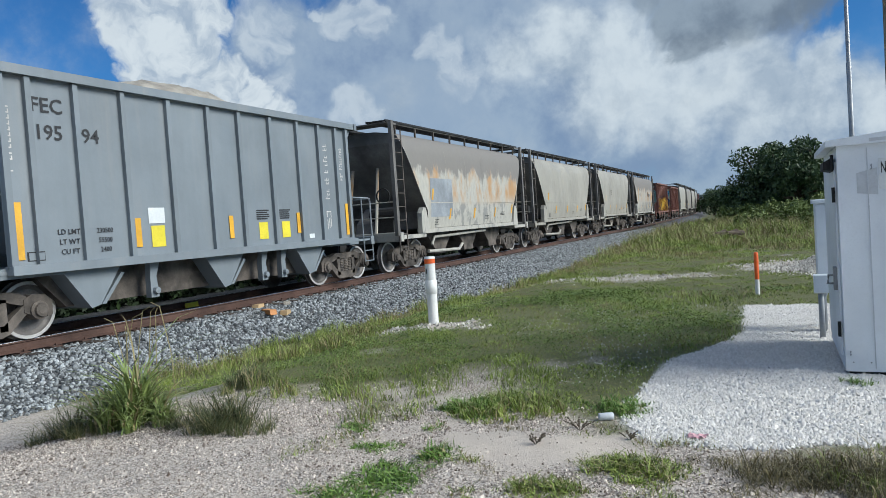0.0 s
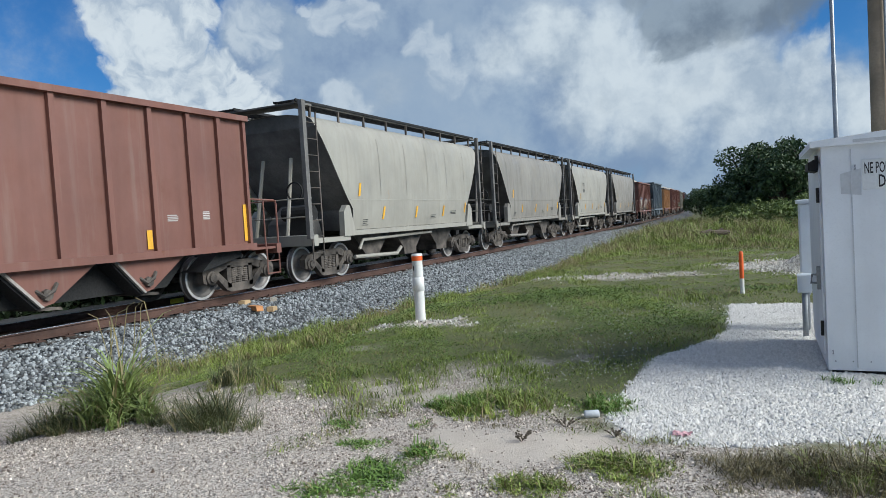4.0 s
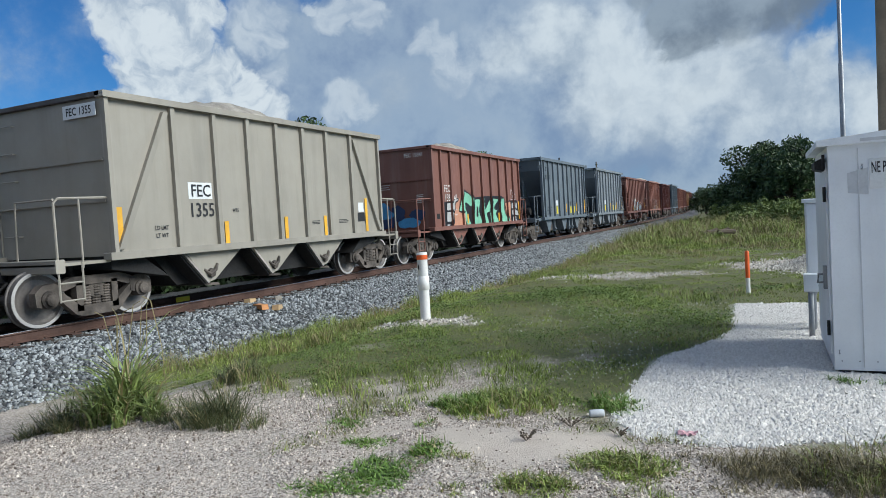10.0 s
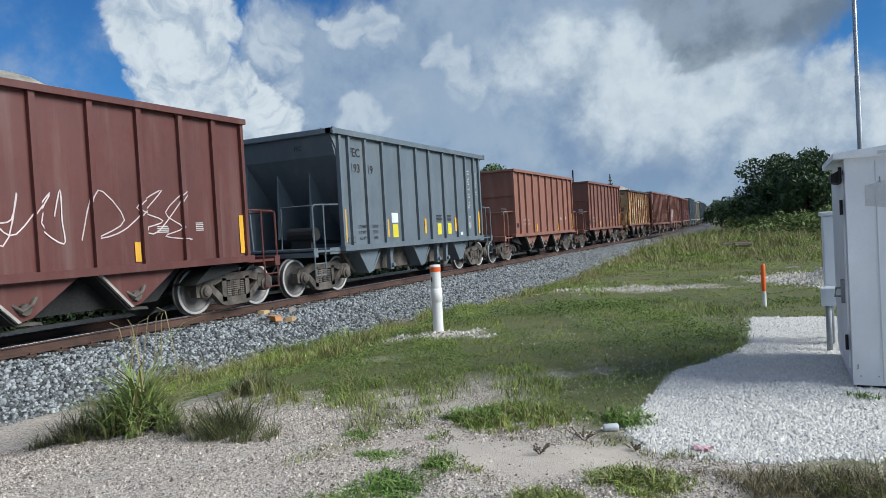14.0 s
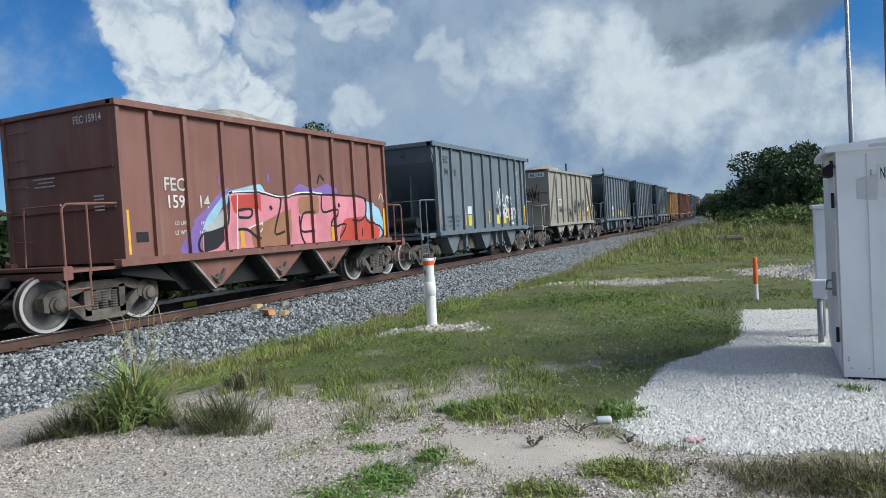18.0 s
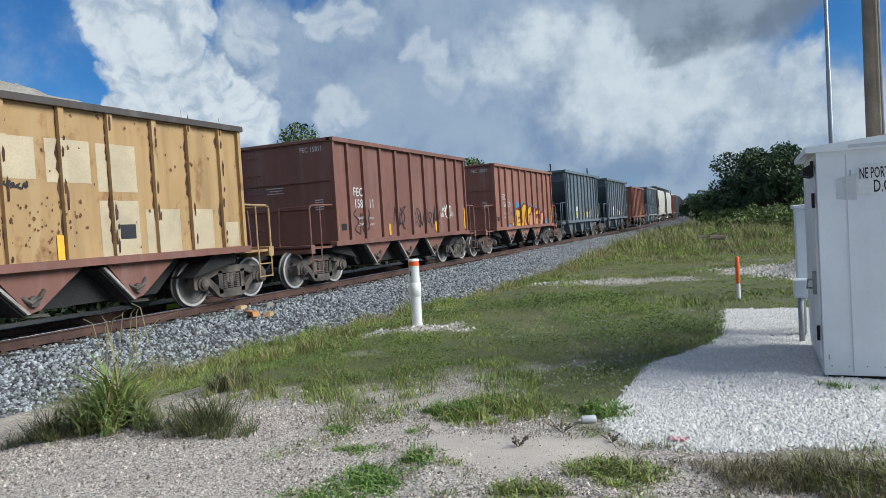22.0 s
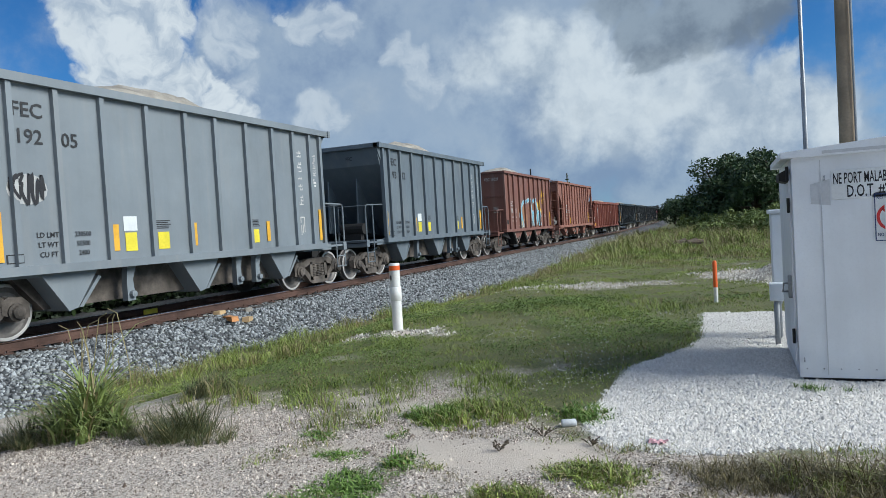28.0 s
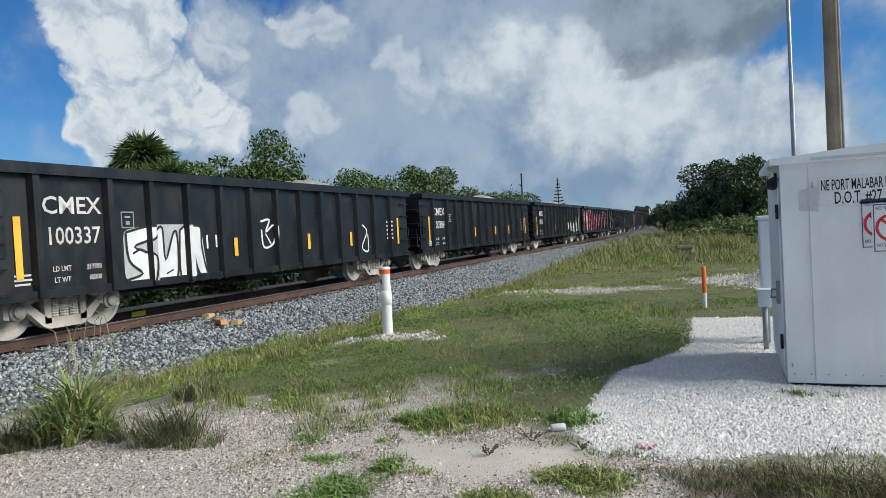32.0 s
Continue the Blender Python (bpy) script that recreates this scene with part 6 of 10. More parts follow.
def open_end_hopper(kind="W"):
    """Open hopper whose sides run on to corner posts past the sloping ends."""
    car = car_root("", "hopper_car")
    half, z0, z1 = (5.3 if kind == "V" else 5.78), 1.02, 3.86
    bay = half - 1.16
    ribs = sorted(e * y for e in (-1, 1) for y in (0.455, 1.385, 2.16, 2.94, 3.72, 4.46))
    sheet = [(-bay, z0), (bay, z0), (bay, 2.5), (half - 0.1, 3.46), (half - 0.1, z1 - 0.08), (-half + 0.1, z1 - 0.08), (-half + 0.1, 3.46), (-bay, 2.5)]
    if kind == "V":
        # square-cut sides with a deep top strip over the open bays
        ribs = [-4.62, -3.6, -2.48, -1.45, -0.54, 0.34, 1.32, 2.24, 3.24, 4.4]
        sheet = [(-4.62, z0), (4.4, z0), (4.4, 3.4), (half - 0.1, 3.4), (half - 0.1, z1 - 0.08), (-half + 0.1, z1 - 0.08), (-half + 0.1, 3.4), (-4.62, 3.4)]
    RIBS[kind] = (ribs, 0.045, 1.475, 1.545)
    for s in (1, -1):
        a, b = sorted((1.44 * s, 1.475 * s))
        part("side_sheet", Shape().prism(sheet, a, b), BASE, car)
        a, b = sorted((1.40 * s, 1.59 * s))
        part("top_chord", Shape().box(a, b, -half, half, z1 - 0.1, z1 + 0.02, 0.012), BASE, car)
        part("side_sill", Shape().box(a, b - 0.01, -half, half, z0 - 0.07, z0 + 0.08, 0.012), BASE, car)
        a, b = sorted((1.47 * s, 1.545 * s))
        for y in ribs:
            part("rib", Shape().box(a, b, y - 0.045, y + 0.045, z0 + 0.08, z1 - 0.1), BASE, car)
        for y in (-half + 0.06, half - 0.06):
            part("corner_post", Shape().box(min(a, b) - 0.05 * (s > 0), max(a, b) + 0.05 * (s < 0), y - 0.06, y + 0.06, z0 + 0.06, z1 - 0.1), BASE, car)
        for e in (1, -1):
            lad = Shape()
            for z in (1.5, 2.16):
                lad.tube([(1.5 * s, e * (bay - 0.05), z), (1.53 * s, e * bay, z), (1.53 * s, e * (half - 0.16), z), (1.5 * s, e * (half - 0.06), z)], 0.016, 5)
            part("grab_irons", lad, BASE, car)
    for e in (1, -1):
        def along(*ys):
            return sorted(e * (half + y) for y in ys)
        part("slope_sheet", Shape().prism([(e * (half - 0.16), z1 - 0.3), (e * (half - 0.1), z1 - 0.3), (e * (half - 2.6), z0 + 0.1), (e * (half - 2.7), z0 + 0.14)], -1.44, 1.44), BASE, car)
        part("end_chord", Shape().box(-1.55, 1.55, *along(-0.1, 0.06), z1 - 0.1, z1 + 0.02, 0.012), BASE, car)
        part("end_sheet", Shape().box(-1.46, 1.46, *along(-0.1, -0.05), z1 - 0.62, z1 - 0.1), BASE, car)
        for x in (-0.6, 0.6):
            part("end_post", Shape().box(x - 0.05, x + 0.05, *along(-0.1, 0.0), z0, z1 - 0.1), BASE, car)
        part("end_platform", Shape().box(-1.5, 1.5, *along(-1.2, 0.12), z0 - 0.14, z0 + 0.02, 0.015), BASE, car)
        part("end_sill", Shape().box(-1.5, 1.5, *along(0.0, 0.14), z0 - 0.22, z0 + 0.06, 0.015), BASE, car)
        y = e * (half + 0.13)
        lad = Shape().tube([(1.52, y, z0 - 0.5), (1.52, y, 3.55)], 0.02, 5).tube([(1.12, y, z0 - 0.5), (1.12, y, 3.55)], 0.02, 5)
        for i in range(9):
            lad.tube([(1.12, y, z0 - 0.46 + i * 0.42), (1.52, y, z0 - 0.46 + i * 0.42)], 0.014, 5)
        part("ladder", lad, BASE, car)
        for x in (0.62, -0.7):
            part("brace", Shape().prism([(e * (half - 0.12), z0), (e * (half - 0.02), z0), (e * (half - 1.0), 2.5), (e * (half - 1.1), 2.5)], x, x + 0.08), BASE, car)
        part("brake_cylinder", Shape().tube([(0.95, e * (half - 1.0), z0 + 0.3), (0.95, e * (half - 0.94), z0 + 0.3), (0.95, e * (half - 0.42), z0 + 0.3), (0.95, e * (half - 0.36), z0 + 0.3)], 0.19, 12), END_GREY, car, "round brake cylinder on the platform")
        part("brake_rod", Shape().tube([(1.1, e * (half - 0.3), z0 + 0.42), (1.12, e * (half - 0.6), z0 + 0.62), (1.05, e * (half - 1.1), z0 + 0.55)], 0.022, 5), TRUCK_STEEL, car)
        build_coupler(car, e * (half + 0.05 if kind == "W" else 5.5), e)
    build_underframe(car, half + 0.1)
    for e, y in ((-1, -3.3), (-1, -0.72), (1, 0.72), (1, 3.3)) if kind == "W" else ((1, -2.4), (1, 0.0), (1, 2.4)):
        part("chute", Shape().prism([(y - e * 0.55, z0 - 0.04), (y + e * 0.62, z0 - 0.04), (y - e * 0.1, 0.4), (y - e * 0.42, 0.4)], -1.30, 1.36), BASE, car)
        part("chute_latch", Shape().tube([(1.36, y - 0.1, 0.6), (1.44, y, 0.56), (1.42, y + 0.3, 0.7)], 0.035, 6), TRUCK_STEEL, car)
    for y in (-4.6, 4.6):
        build_truck(car, y)
    # The dark between the chutes is this belly's colour, standing for shade.
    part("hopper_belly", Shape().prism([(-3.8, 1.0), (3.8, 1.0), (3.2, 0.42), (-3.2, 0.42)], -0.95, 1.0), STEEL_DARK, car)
    heap_of_stone(car, 4.2, z1 - 0.1, 0.5, seed=9)
    return car


SHELL = [(x, 1.25 + (z - 1.25) * 1.035) for x, z in ((1.44, 1.25), (1.49, 1.5), (1.52, 1.8), (1.535, 2.04), (1.533, 2.1), (1.54, 2.6), (1.535, 3.1), (1.505, 3.5), (1.44, 3.82), (1.34, 3.99), (1.18, 4.08), (0.6, 4.17), (0.0, 4.2))]


def covered_hopper():
    """Covered hopper with bulging sides that draw in at the ends, a roof walk on posts and end ladders."""
    car = car_root("", "covered_hopper_car")
    prof = SHELL

    def walk_grating(a, b):
        """Edge bars with slats between them."""
        sh = Shape()
        for x in (a, b - 0.03):
            sh.box(x, x + 0.03, -5.85, 5.55, 4.47, 4.53)
        n = 76
        for i in range(n):
            y = -5.84 + 11.36 * i / n
            sh.box(a + 0.03, b - 0.03, y, y + 0.085, 4.49, 4.515)
        return sh

    def reach(z):
        u = max(0.0, min(1.0, (z - 1.8) / 2.1))
        return 3.9 + 1.42 * u ** 0.85
    ring = prof + [(-x, z) for x, z in prof[-2::-1]]
    n, cols = len(ring), 25
    vs = [(x, -reach(z) + 2 * reach(z) * j / (cols - 1), z) for j in range(cols) for x, z in ring]
    fs = [(j * n + i, (j + 1) * n + i, (j + 1) * n + i + 1, j * n + i + 1) for j in range(cols - 1) for i in range(n - 1)]
    part("body_shell", Shape().add(vs, fs), BASE, car, smooth=True)
    for e in (1, -1):
        slope = Shape()
        m = len(prof)
        k = 0.10
        vs = []
        for x, z in prof:
            y = e * (reach(z) - 0.05) - e * 0.35 * max(0.0, (3.4 - z) / 2.1)
            vs += [(x - 0.02, y, z), (-x + 0.02, y, z)]
        slope.add(vs, [(2 * i, 2 * i + 1, 2 * i + 3, 2 * i + 2) for i in range(m - 1)])
        part("end_slope", slope, END_GREY, car, "dark grey sloping end sheet")
        part("roof_end", Shape().box(-1.3, 1.3, min(e * 5.2, e * 5.75), max(e * 5.2, e * 5.75), 4.42, 4.47, 0.01), END_GREY, car)
        part("end_deck", Shape().box(-1.5, 1.5, min(e * 4.1, e * 5.75), max(e * 4.1, e * 5.75), 0.98, 1.1, 0.015).box(-1.52, 1.52, min(e * 5.6, e * 5.78), max(e * 5.6, e * 5.78), 0.92, 1.2, 0.015), BASE, car)
        out = (-5.94, -5.8) if e < 0 else (5.36, 5.5)
        for x in (1.47, -1.47):
            part("end_post", Shape().box(x - 0.05, x + 0.06, min(*out), max(*out), 1.1, 4.47), END_GREY, car, "grey corner post")
        for x0, x1 in ((1.38, 1.54), (-1.54, -1.38)):
            part("end_gusset", Shape().prism([(e * 3.85, 1.1), (e * 4.42, 1.1), (e * 4.4, 1.75), (e * 4.25, 1.92), (e * 4.1, 1.9)], x0, x1), BASE, car)
        for x in (1.5, -1.5):
            lad = Shape()
            ya, yb = (-5.36, -5.82) if e < 0 else (5.48, 5.8)
            for yy in (ya, yb):
                lad.tube([(x, yy, 0.6), (x, yy, 4.22)], 0.022, 5)
            for i in range(9):
                lad.tube([(x, ya, 0.75 + i * 0.4), (x, yb, 0.75 + i * 0.4)], 0.014, 5)
            part("ladder", lad, TRUCK_STEEL, car)
        part("end_hopper", Shape().prism([(e * 4.0, 1.1), (e * 5.0, 1.1), (e * 4.9, 1.5), (e * 4.3, 2.0)], -0.55, 0.55), END_GREY, car, "grey end hopper and brake gear")
        part("slope_brace", Shape().tube([(0.5, e * 5.5, 1.1), (0.45, e * 5.05, 3.2)], 0.05, 6).tube([(-0.5, e * 5.5, 1.1), (-0.45, e * 5.05, 3.2)], 0.05, 6), BASE, car)
        part("end_rail", Shape().tube([(-1.5, e * 5.76, 2.1), (1.5, e * 5.76, 2.1)], 0.018, 5).tube([(-1.5, e * 5.76, 1.65), (1.5, e * 5.76, 1.65)], 0.018, 5), BASE, car)
        build_coupler(car, e * 5.6, e)
    part("brake_reservoir", Shape().tube([(0.1, -5.0, 1.75), (1.0, -5.0, 1.75)], 0.19, 12).box(0.2, 0.9, -5.1, -4.9, 1.1, 1.6), STEEL_DARK, car)
    part("brake_wheel", Shape().lathe([(-0.02, 0.24), (0.02, 0.24), (0.02, 0.21), (-0.02, 0.21), (-0.02, 0.24)], (0, 0, 0), 18), STEEL_DARK, car, at=pose(0.9, -5.6, 2.3, 0, 0, 90))
    for s in (1, -1):
        a, b = sorted((1.30 * s, 1.52 * s))
        part("side_sill", Shape().box(a, b, -4.3, 4.3, 1.1, 1.24, 0.02), BASE, car)
        a, b = sorted((1.525 * s, 1.545 * s))
        part("belly_seam", Shape().box(a, b, -4.05, 4.05, 2.05, 2.075, 0.004), BASE, car)
        a, b = sorted((0.62 * s, 1.3 * s))
        part("roof_walk", walk_grating(a, b), STEEL_DARK, car, "dark steel grating walkway")
        for i in range(9):
            y = -5.2 + i * 1.3
            part("walk_post", Shape().box(min(1.2 * s, 1.25 * s), max(1.2 * s, 1.25 * s), y - 0.03, y + 0.03, 3.95, 4.5), TRUCK_STEEL, car)
        part("roof_edge", Shape().tube([(1.235 * s, -5.86, 4.46), (1.235 * s, 5.55, 4.46)], 0.03, 6), END_GREY, car)
    for y in (-2.0, 0.0, 2.0):
        part("roof_hatch", Shape().lathe([(4.12, 0.42), (4.22, 0.42), (4.26, 0.36), (4.27, 0.0)], (0, y, 0), 16, "z"), BASE, car)
    build_underframe(car, 5.5)
    # Chutes in darker steel than the body: shade below the sill, put in as colour.
    for y in (-2.3, 0.1, 2.5):
        part("chute", Shape().prism([(y - 1.05, 1.12), (y + 1.05, 1.12), (y + 0.42, 0.55), (y + 0.42, 0.36), (y - 0.42, 0.36), (y - 0.42, 0.55)], -1.05, 1.08), TRUCK_STEEL, car)
    part("train_pipe", Shape().tube([(1.32, -3.4, 0.7), (1.32, -3.2, 0.95), (1.32, 1.2, 1.0)], 0.045, 8).tube([(1.28, -3.6, 0.5), (1.28, -1.2, 0.44), (1.28, -0.9, 0.62)], 0.055, 8), BASE, car)
    for y in (-4.5, 4.5):
        build_truck(car, y)
    return car


def gondola(kind="D"):
    """Low-sided open gondola with deep ribs and a heavy top rail; the red one is shorter, with ladder bays."""
    car = car_root("", "gondola_car")
    half, z0, z1 = 7.46, 0.72, 2.78
    ribs = [-6.36, -4.95, -4.0, -3.02, -2.04, -1.04, -0.04, 0.96, 1.95, 2.92, 3.88, 4.95, 6.08]
    if kind == "R":
        half, ribs = 7.18, sorted(e * y for e in (-1, 1) for y in (0.48, 1.5, 2.45, 3.45, 4.42, 5.77))
    RIBS[kind] = (ribs, 0.06, 1.43, 1.54)
    for s in (1, -1):
        a, b = sorted((1.39 * s, 1.43 * s))
        part("side_sheet", Shape().box(a, b, -half, half, z0, z1 - 0.1), BASE, car)
        a, b = sorted((1.37 * s, 1.58 * s))
        part("top_chord", Shape().box(a, b, -half - 0.03, half + 0.03, z1 - 0.17, z1 + 0.01, 0.02), BASE, car)
        a, b = sorted((1.36 * s, 1.50 * s))
        part("side_sill", Shape().box(a, b, -half, half, z0 - 0.08, z0 + 0.06, 0.01), BASE, car)
        for y in ribs:
            x0, x1 = 1.42 * s, 1.54 * s
            part("rib", Shape().prism([(x0, y - 0.10), (x1, y - 0.055), (x1, y + 0.055), (x0, y + 0.10)][::s], z0 - 0.06, z1 - 0.17, "z"), BASE, car)
        for e in (1, -1):
            lad = Shape()
            for i in range(5):
                lad.tube([(1.44 * s, e * (half - 0.56), 0.75 + i * 0.4), (1.52 * s, e * (half - 0.56), 0.75 + i * 0.4), (1.52 * s, e * (half - 0.08), 0.75 + i * 0.4), (1.44 * s, e * (half - 0.08), 0.75 + i * 0.4)], 0.016, 5)
            part("ladder", lad, BASE, car)
            x0, x1 = sorted((1.43 * s, 1.5 * s))
            if kind == "R":
                for y in (half - 0.66, half - 0.03):
                    part("bay_post", Shape().box(x0, x1, *sorted((e * y - 0.03, e * y + 0.03)), z0 + 0.3, z1 - 0.17, 0.008), BASE, car)
                part("bay_sill", Shape().box(x0, x1, *sorted((e * (half - 0.63), e * (half - 0.06))), z0 + 0.3, z0 + 0.36), BASE, car)
            elif e < 0:
                part("hatch", Shape().box(x0, min(x1, x0 + 0.03) if s > 0 else x1, -7.3, -6.86, 1.32, 1.82, 0.01), BASE, car, "raised square hatch plate")
    for e in (1, -1):
        part("end_sheet", Shape().box(-1.42, 1.42, min(e * half, e * (half - 0.06)), max(e * half, e * (half - 0.06)), z0, z1), BASE, car)
        for z in (1.1, 1.6, 2.1):
            part("end_rib", Shape().box(-1.4, 1.4, min(e * half, e * (half + 0.08)), max(e * half, e * (half + 0.08)), z, z + 0.12, 0.02), BASE, car)
        part("end_handrail", Shape().tube([(1.38, e * (half + 0.1), 0.95), (1.38, e * (half + 0.2), 0.98), (1.38, e * (half + 0.2), 1.5), (0.75, e * (half + 0.2), 1.46), (0.7, e * (half + 0.2), 0.95)], 0.018, 5).tube([(1.38, e * (half + 0.2), 1.3), (0.72, e * (half + 0.2), 1.28)], 0.014, 5), BASE, car)
        part("end_platform", Shape().box(-1.4, 1.4, min(e * half, e * (half + 0.25)), max(e * half, e * (half + 0.25)), 0.88, 0.94, 0.01), BASE, car)
        build_coupler(car, e * (half - 0.36), e)
    part("floor_plate", Shape().box(-1.39, 1.39, -half, half, 0.95, 1.02), BASE, car)
    build_underframe(car, half - 0.26, 0.95)
    part("brake_rigging", Shape().tube([(0.6, -4.2, 0.55), (0.6, -1.5, 0.5), (0.6, 3.8, 0.52)], 0.04, 6).box(0.4, 0.9, -0.6, 0.4, 0.45, 0.75, 0.05), STEEL_DARK, car)
    for y in (-5.6, 5.6) if kind == "D" else (-5.4, 5.4):
        build_truck(car, y)
    heap_of_stone(car, 2.4, z1 - 0.2, 0.5, 1.3, seed=6, centre=3.5)
    return car


BUILDERS = {"G": grey_hopper, "B": brown_hopper, "A": lambda: brown_hopper(4.46, 3.90, 1.06, kind="A"), "O": lambda: brown_hopper(4.5, 3.68, 1.12, kind="O"), "T": lambda: brown_hopper(4.48, 3.82, 1.08, braces=True, kind="T"),
            "W": open_end_hopper, "V": lambda: open_end_hopper("V"), "C": covered_hopper, "D": gondola, "R": lambda: gondola("R")}
LABELS = {
    "grey": "grey steel open hopper car with ribbed sides, loaded with stone", "slate": "slate-grey steel open hopper car with ribbed sides",
    "brown": "brown open hopper car with ribbed sides and end platforms", "faded": "faded brown open hopper car with ribbed sides",
    "dark": "dark maroon-brown open hopper car with ribbed sides", "red": "red-brown low-sided gondola car with deep ribs", "tan": "tan open hopper car with diagonal end braces",
    "white": "dirty white covered hopper car with a roof walk", "pale": "pale grey covered hopper car with a roof walk", "worn": "rust-stained pale covered hopper car with a roof walk", "sooty": "soot-streaked grey covered hopper car",
    "orange": "rusted orange open hopper car with patched paint", "rusted": "heavily rusted tan open hopper car with cream patches",
    "straw": "straw-yellow open hopper car with rusty ribs", "black": "black low-sided gondola car loaded with pale stone"}


def cut(poly, a, b):
    """The part of an outline with a <= y <= b."""
    for lim, sgn in ((a, 1), (b, -1)):
        out = []
        for i, p in enumerate(poly):
            q = poly[(i + 1) % len(poly)]
            ip, iq = (p[0] - lim) * sgn >= 0, (q[0] - lim) * sgn >= 0
            if ip:
                out.append(p)
            if ip != iq:
                u = (lim - p[0]) / (q[0] - p[0])
                out.append((lim, p[1] + u * (q[1] - p[1])))
        poly = out
        if len(poly) < 3:
            return []
    return poly


def bulge(z):
    """How far a covered hopper's side stands out at a height."""
    return float(np.interp(z, [p[1] for p in SHELL], [p[0] for p in SHELL]))


def on_side(car, kind, name, polys, material, layer=0, label=""):
    """Paint on the seen side: flat pieces on each panel and on each rib's face."""
    sh = Shape()
    lift = 0.004 + 0.005 * layer
    if kind == "C":
        for p in polys:
            sh.add([(bulge(z) + lift + 0.006, y, z) for y, z in p], [tuple(range(len(p)))])
    else:
        ribs, w, xp, xr = RIBS[kind]
        edges = [-20.0]
        for r in ribs:
            edges += [r - w, r + w]
        edges.append(20.0)
        for k, p in enumerate(polys):
            lo, hi = min(q[0] for q in p), max(q[0] for q in p)
            for i in range(len(edges) - 1):
                if edges[i + 1] <= lo or edges[i] >= hi:
                    continue
                c = cut(list(p), edges[i], edges[i + 1])
                if len(c) > 2:
                    x = (xr if i % 2 else xp) + lift + 0.00012 * k
                    sh.add([(x, y, z) for y, z in c], [tuple(range(len(c)))])
    if sh.f:
        ob = part(name, sh, material, car, label)
        if name in ("small_print", "owner_lettering", "rust_streak", "rust_stain", "weld_seam"):
            tagged(ob, label, kind="stuff")


def rect(y0, y1, z0, z1):
    return [(y0, z0), (y1, z0), (y1, z1), (y0, z1)]


def words(car, kind, text, y, z, size, ink, wide=0.85, align="CENTER", lift=0.012):
    x = (bulge(z) if kind == "C" else RIBS[kind][2]) + lift
    part("lettering", text_mesh(text, size, ink, align, wide), None, car, at=pose(x, y, z))


def end_words(car, y, text, x, z, size, ink):
    part("lettering", text_mesh(text, size, ink, "CENTER", 0.85), None, car, at=pose(x, y, z, 0, 0, -90))


STROKES = (((0, 0, 0, 1), (0, 1, .8, 1), (0, .5, .7, .55), (0, 0, .8, .05)), ((0, 0, .1, 1), (.1, 1, .8, 0), (.8, 0, .85, 1)), ((0, 0, 0, 1), (0, 1, .8, .85), (.8, .85, .7, .5), (.7, .5, 0, .5), (.3, .5, .9, 0)),
           ((0, 0, .4, 1), (.4, 1, .85, 0), (.2, .4, .65, .4)), ((.8, .9, .1, 1), (.1, 1, .05, .6), (.05, .6, .8, .45), (.8, .45, .75, 0), (.75, 0, 0, .05)), ((0, 0, 0, 1), (.8, 1, 0, .5), (.1, .5, .9, 0)),
           ((.1, .1, 0, .9), (0, .9, .7, 1), (.7, 1, .8, .1), (.8, .1, .1, .1)), ((0, 1, .9, .95), (.45, 1, .4, 0), (.4, 0, .8, .1)))


def capsule(a, b, w, k=6):
    """A fat stroke with round ends, as the corners of one flat piece."""
    d = (b - a).normalized() if (b - a).length > 1e-6 else Vector((1, 0))
    base = math.atan2(d.y, d.x)
    out = [(b.x + w / 2 * math.cos(base + math.pi * (i / k - 0.5)), b.y + w / 2 * math.sin(base + math.pi * (i / k - 0.5))) for i in range(k + 1)]
    return out + [(a.x + w / 2 * math.cos(base + math.pi * (i / k + 0.5)), a.y + w / 2 * math.sin(base + math.pi * (i / k + 0.5))) for i in range(k + 1)]


def spray_cloud(car, kind, y0, y1, z0, z1, count, colour, seed, layer=0, size=0.4):
    """Round overlapping blots of sprayed colour."""
    rng = random.Random(seed)
    blots = []
    for i in range(count):
        cy, cz = y0 + (y1 - y0) * (i + rng.random()) / count, rng.uniform(z0, z1)
        ry, rz = size * rng.uniform(0.5, 1.1), size * rng.uniform(0.4, 0.9)
        k, wob = 18, rng.uniform(0, 6)
        blots.append([(cy + ry * math.cos(a) * f, min(z1 + 0.15, max(1.12 if kind != "D" else 0.78, cz + rz * math.sin(a) * f))) for a, f in ((i * math.tau / k, 1 + 0.08 * math.sin(3 * i * math.tau / k + wob)) for i in range(k))])
    on_side(car, kind, "graffiti_cloud", blots, SPRAY[colour], layer, colour + " sprayed cloud")


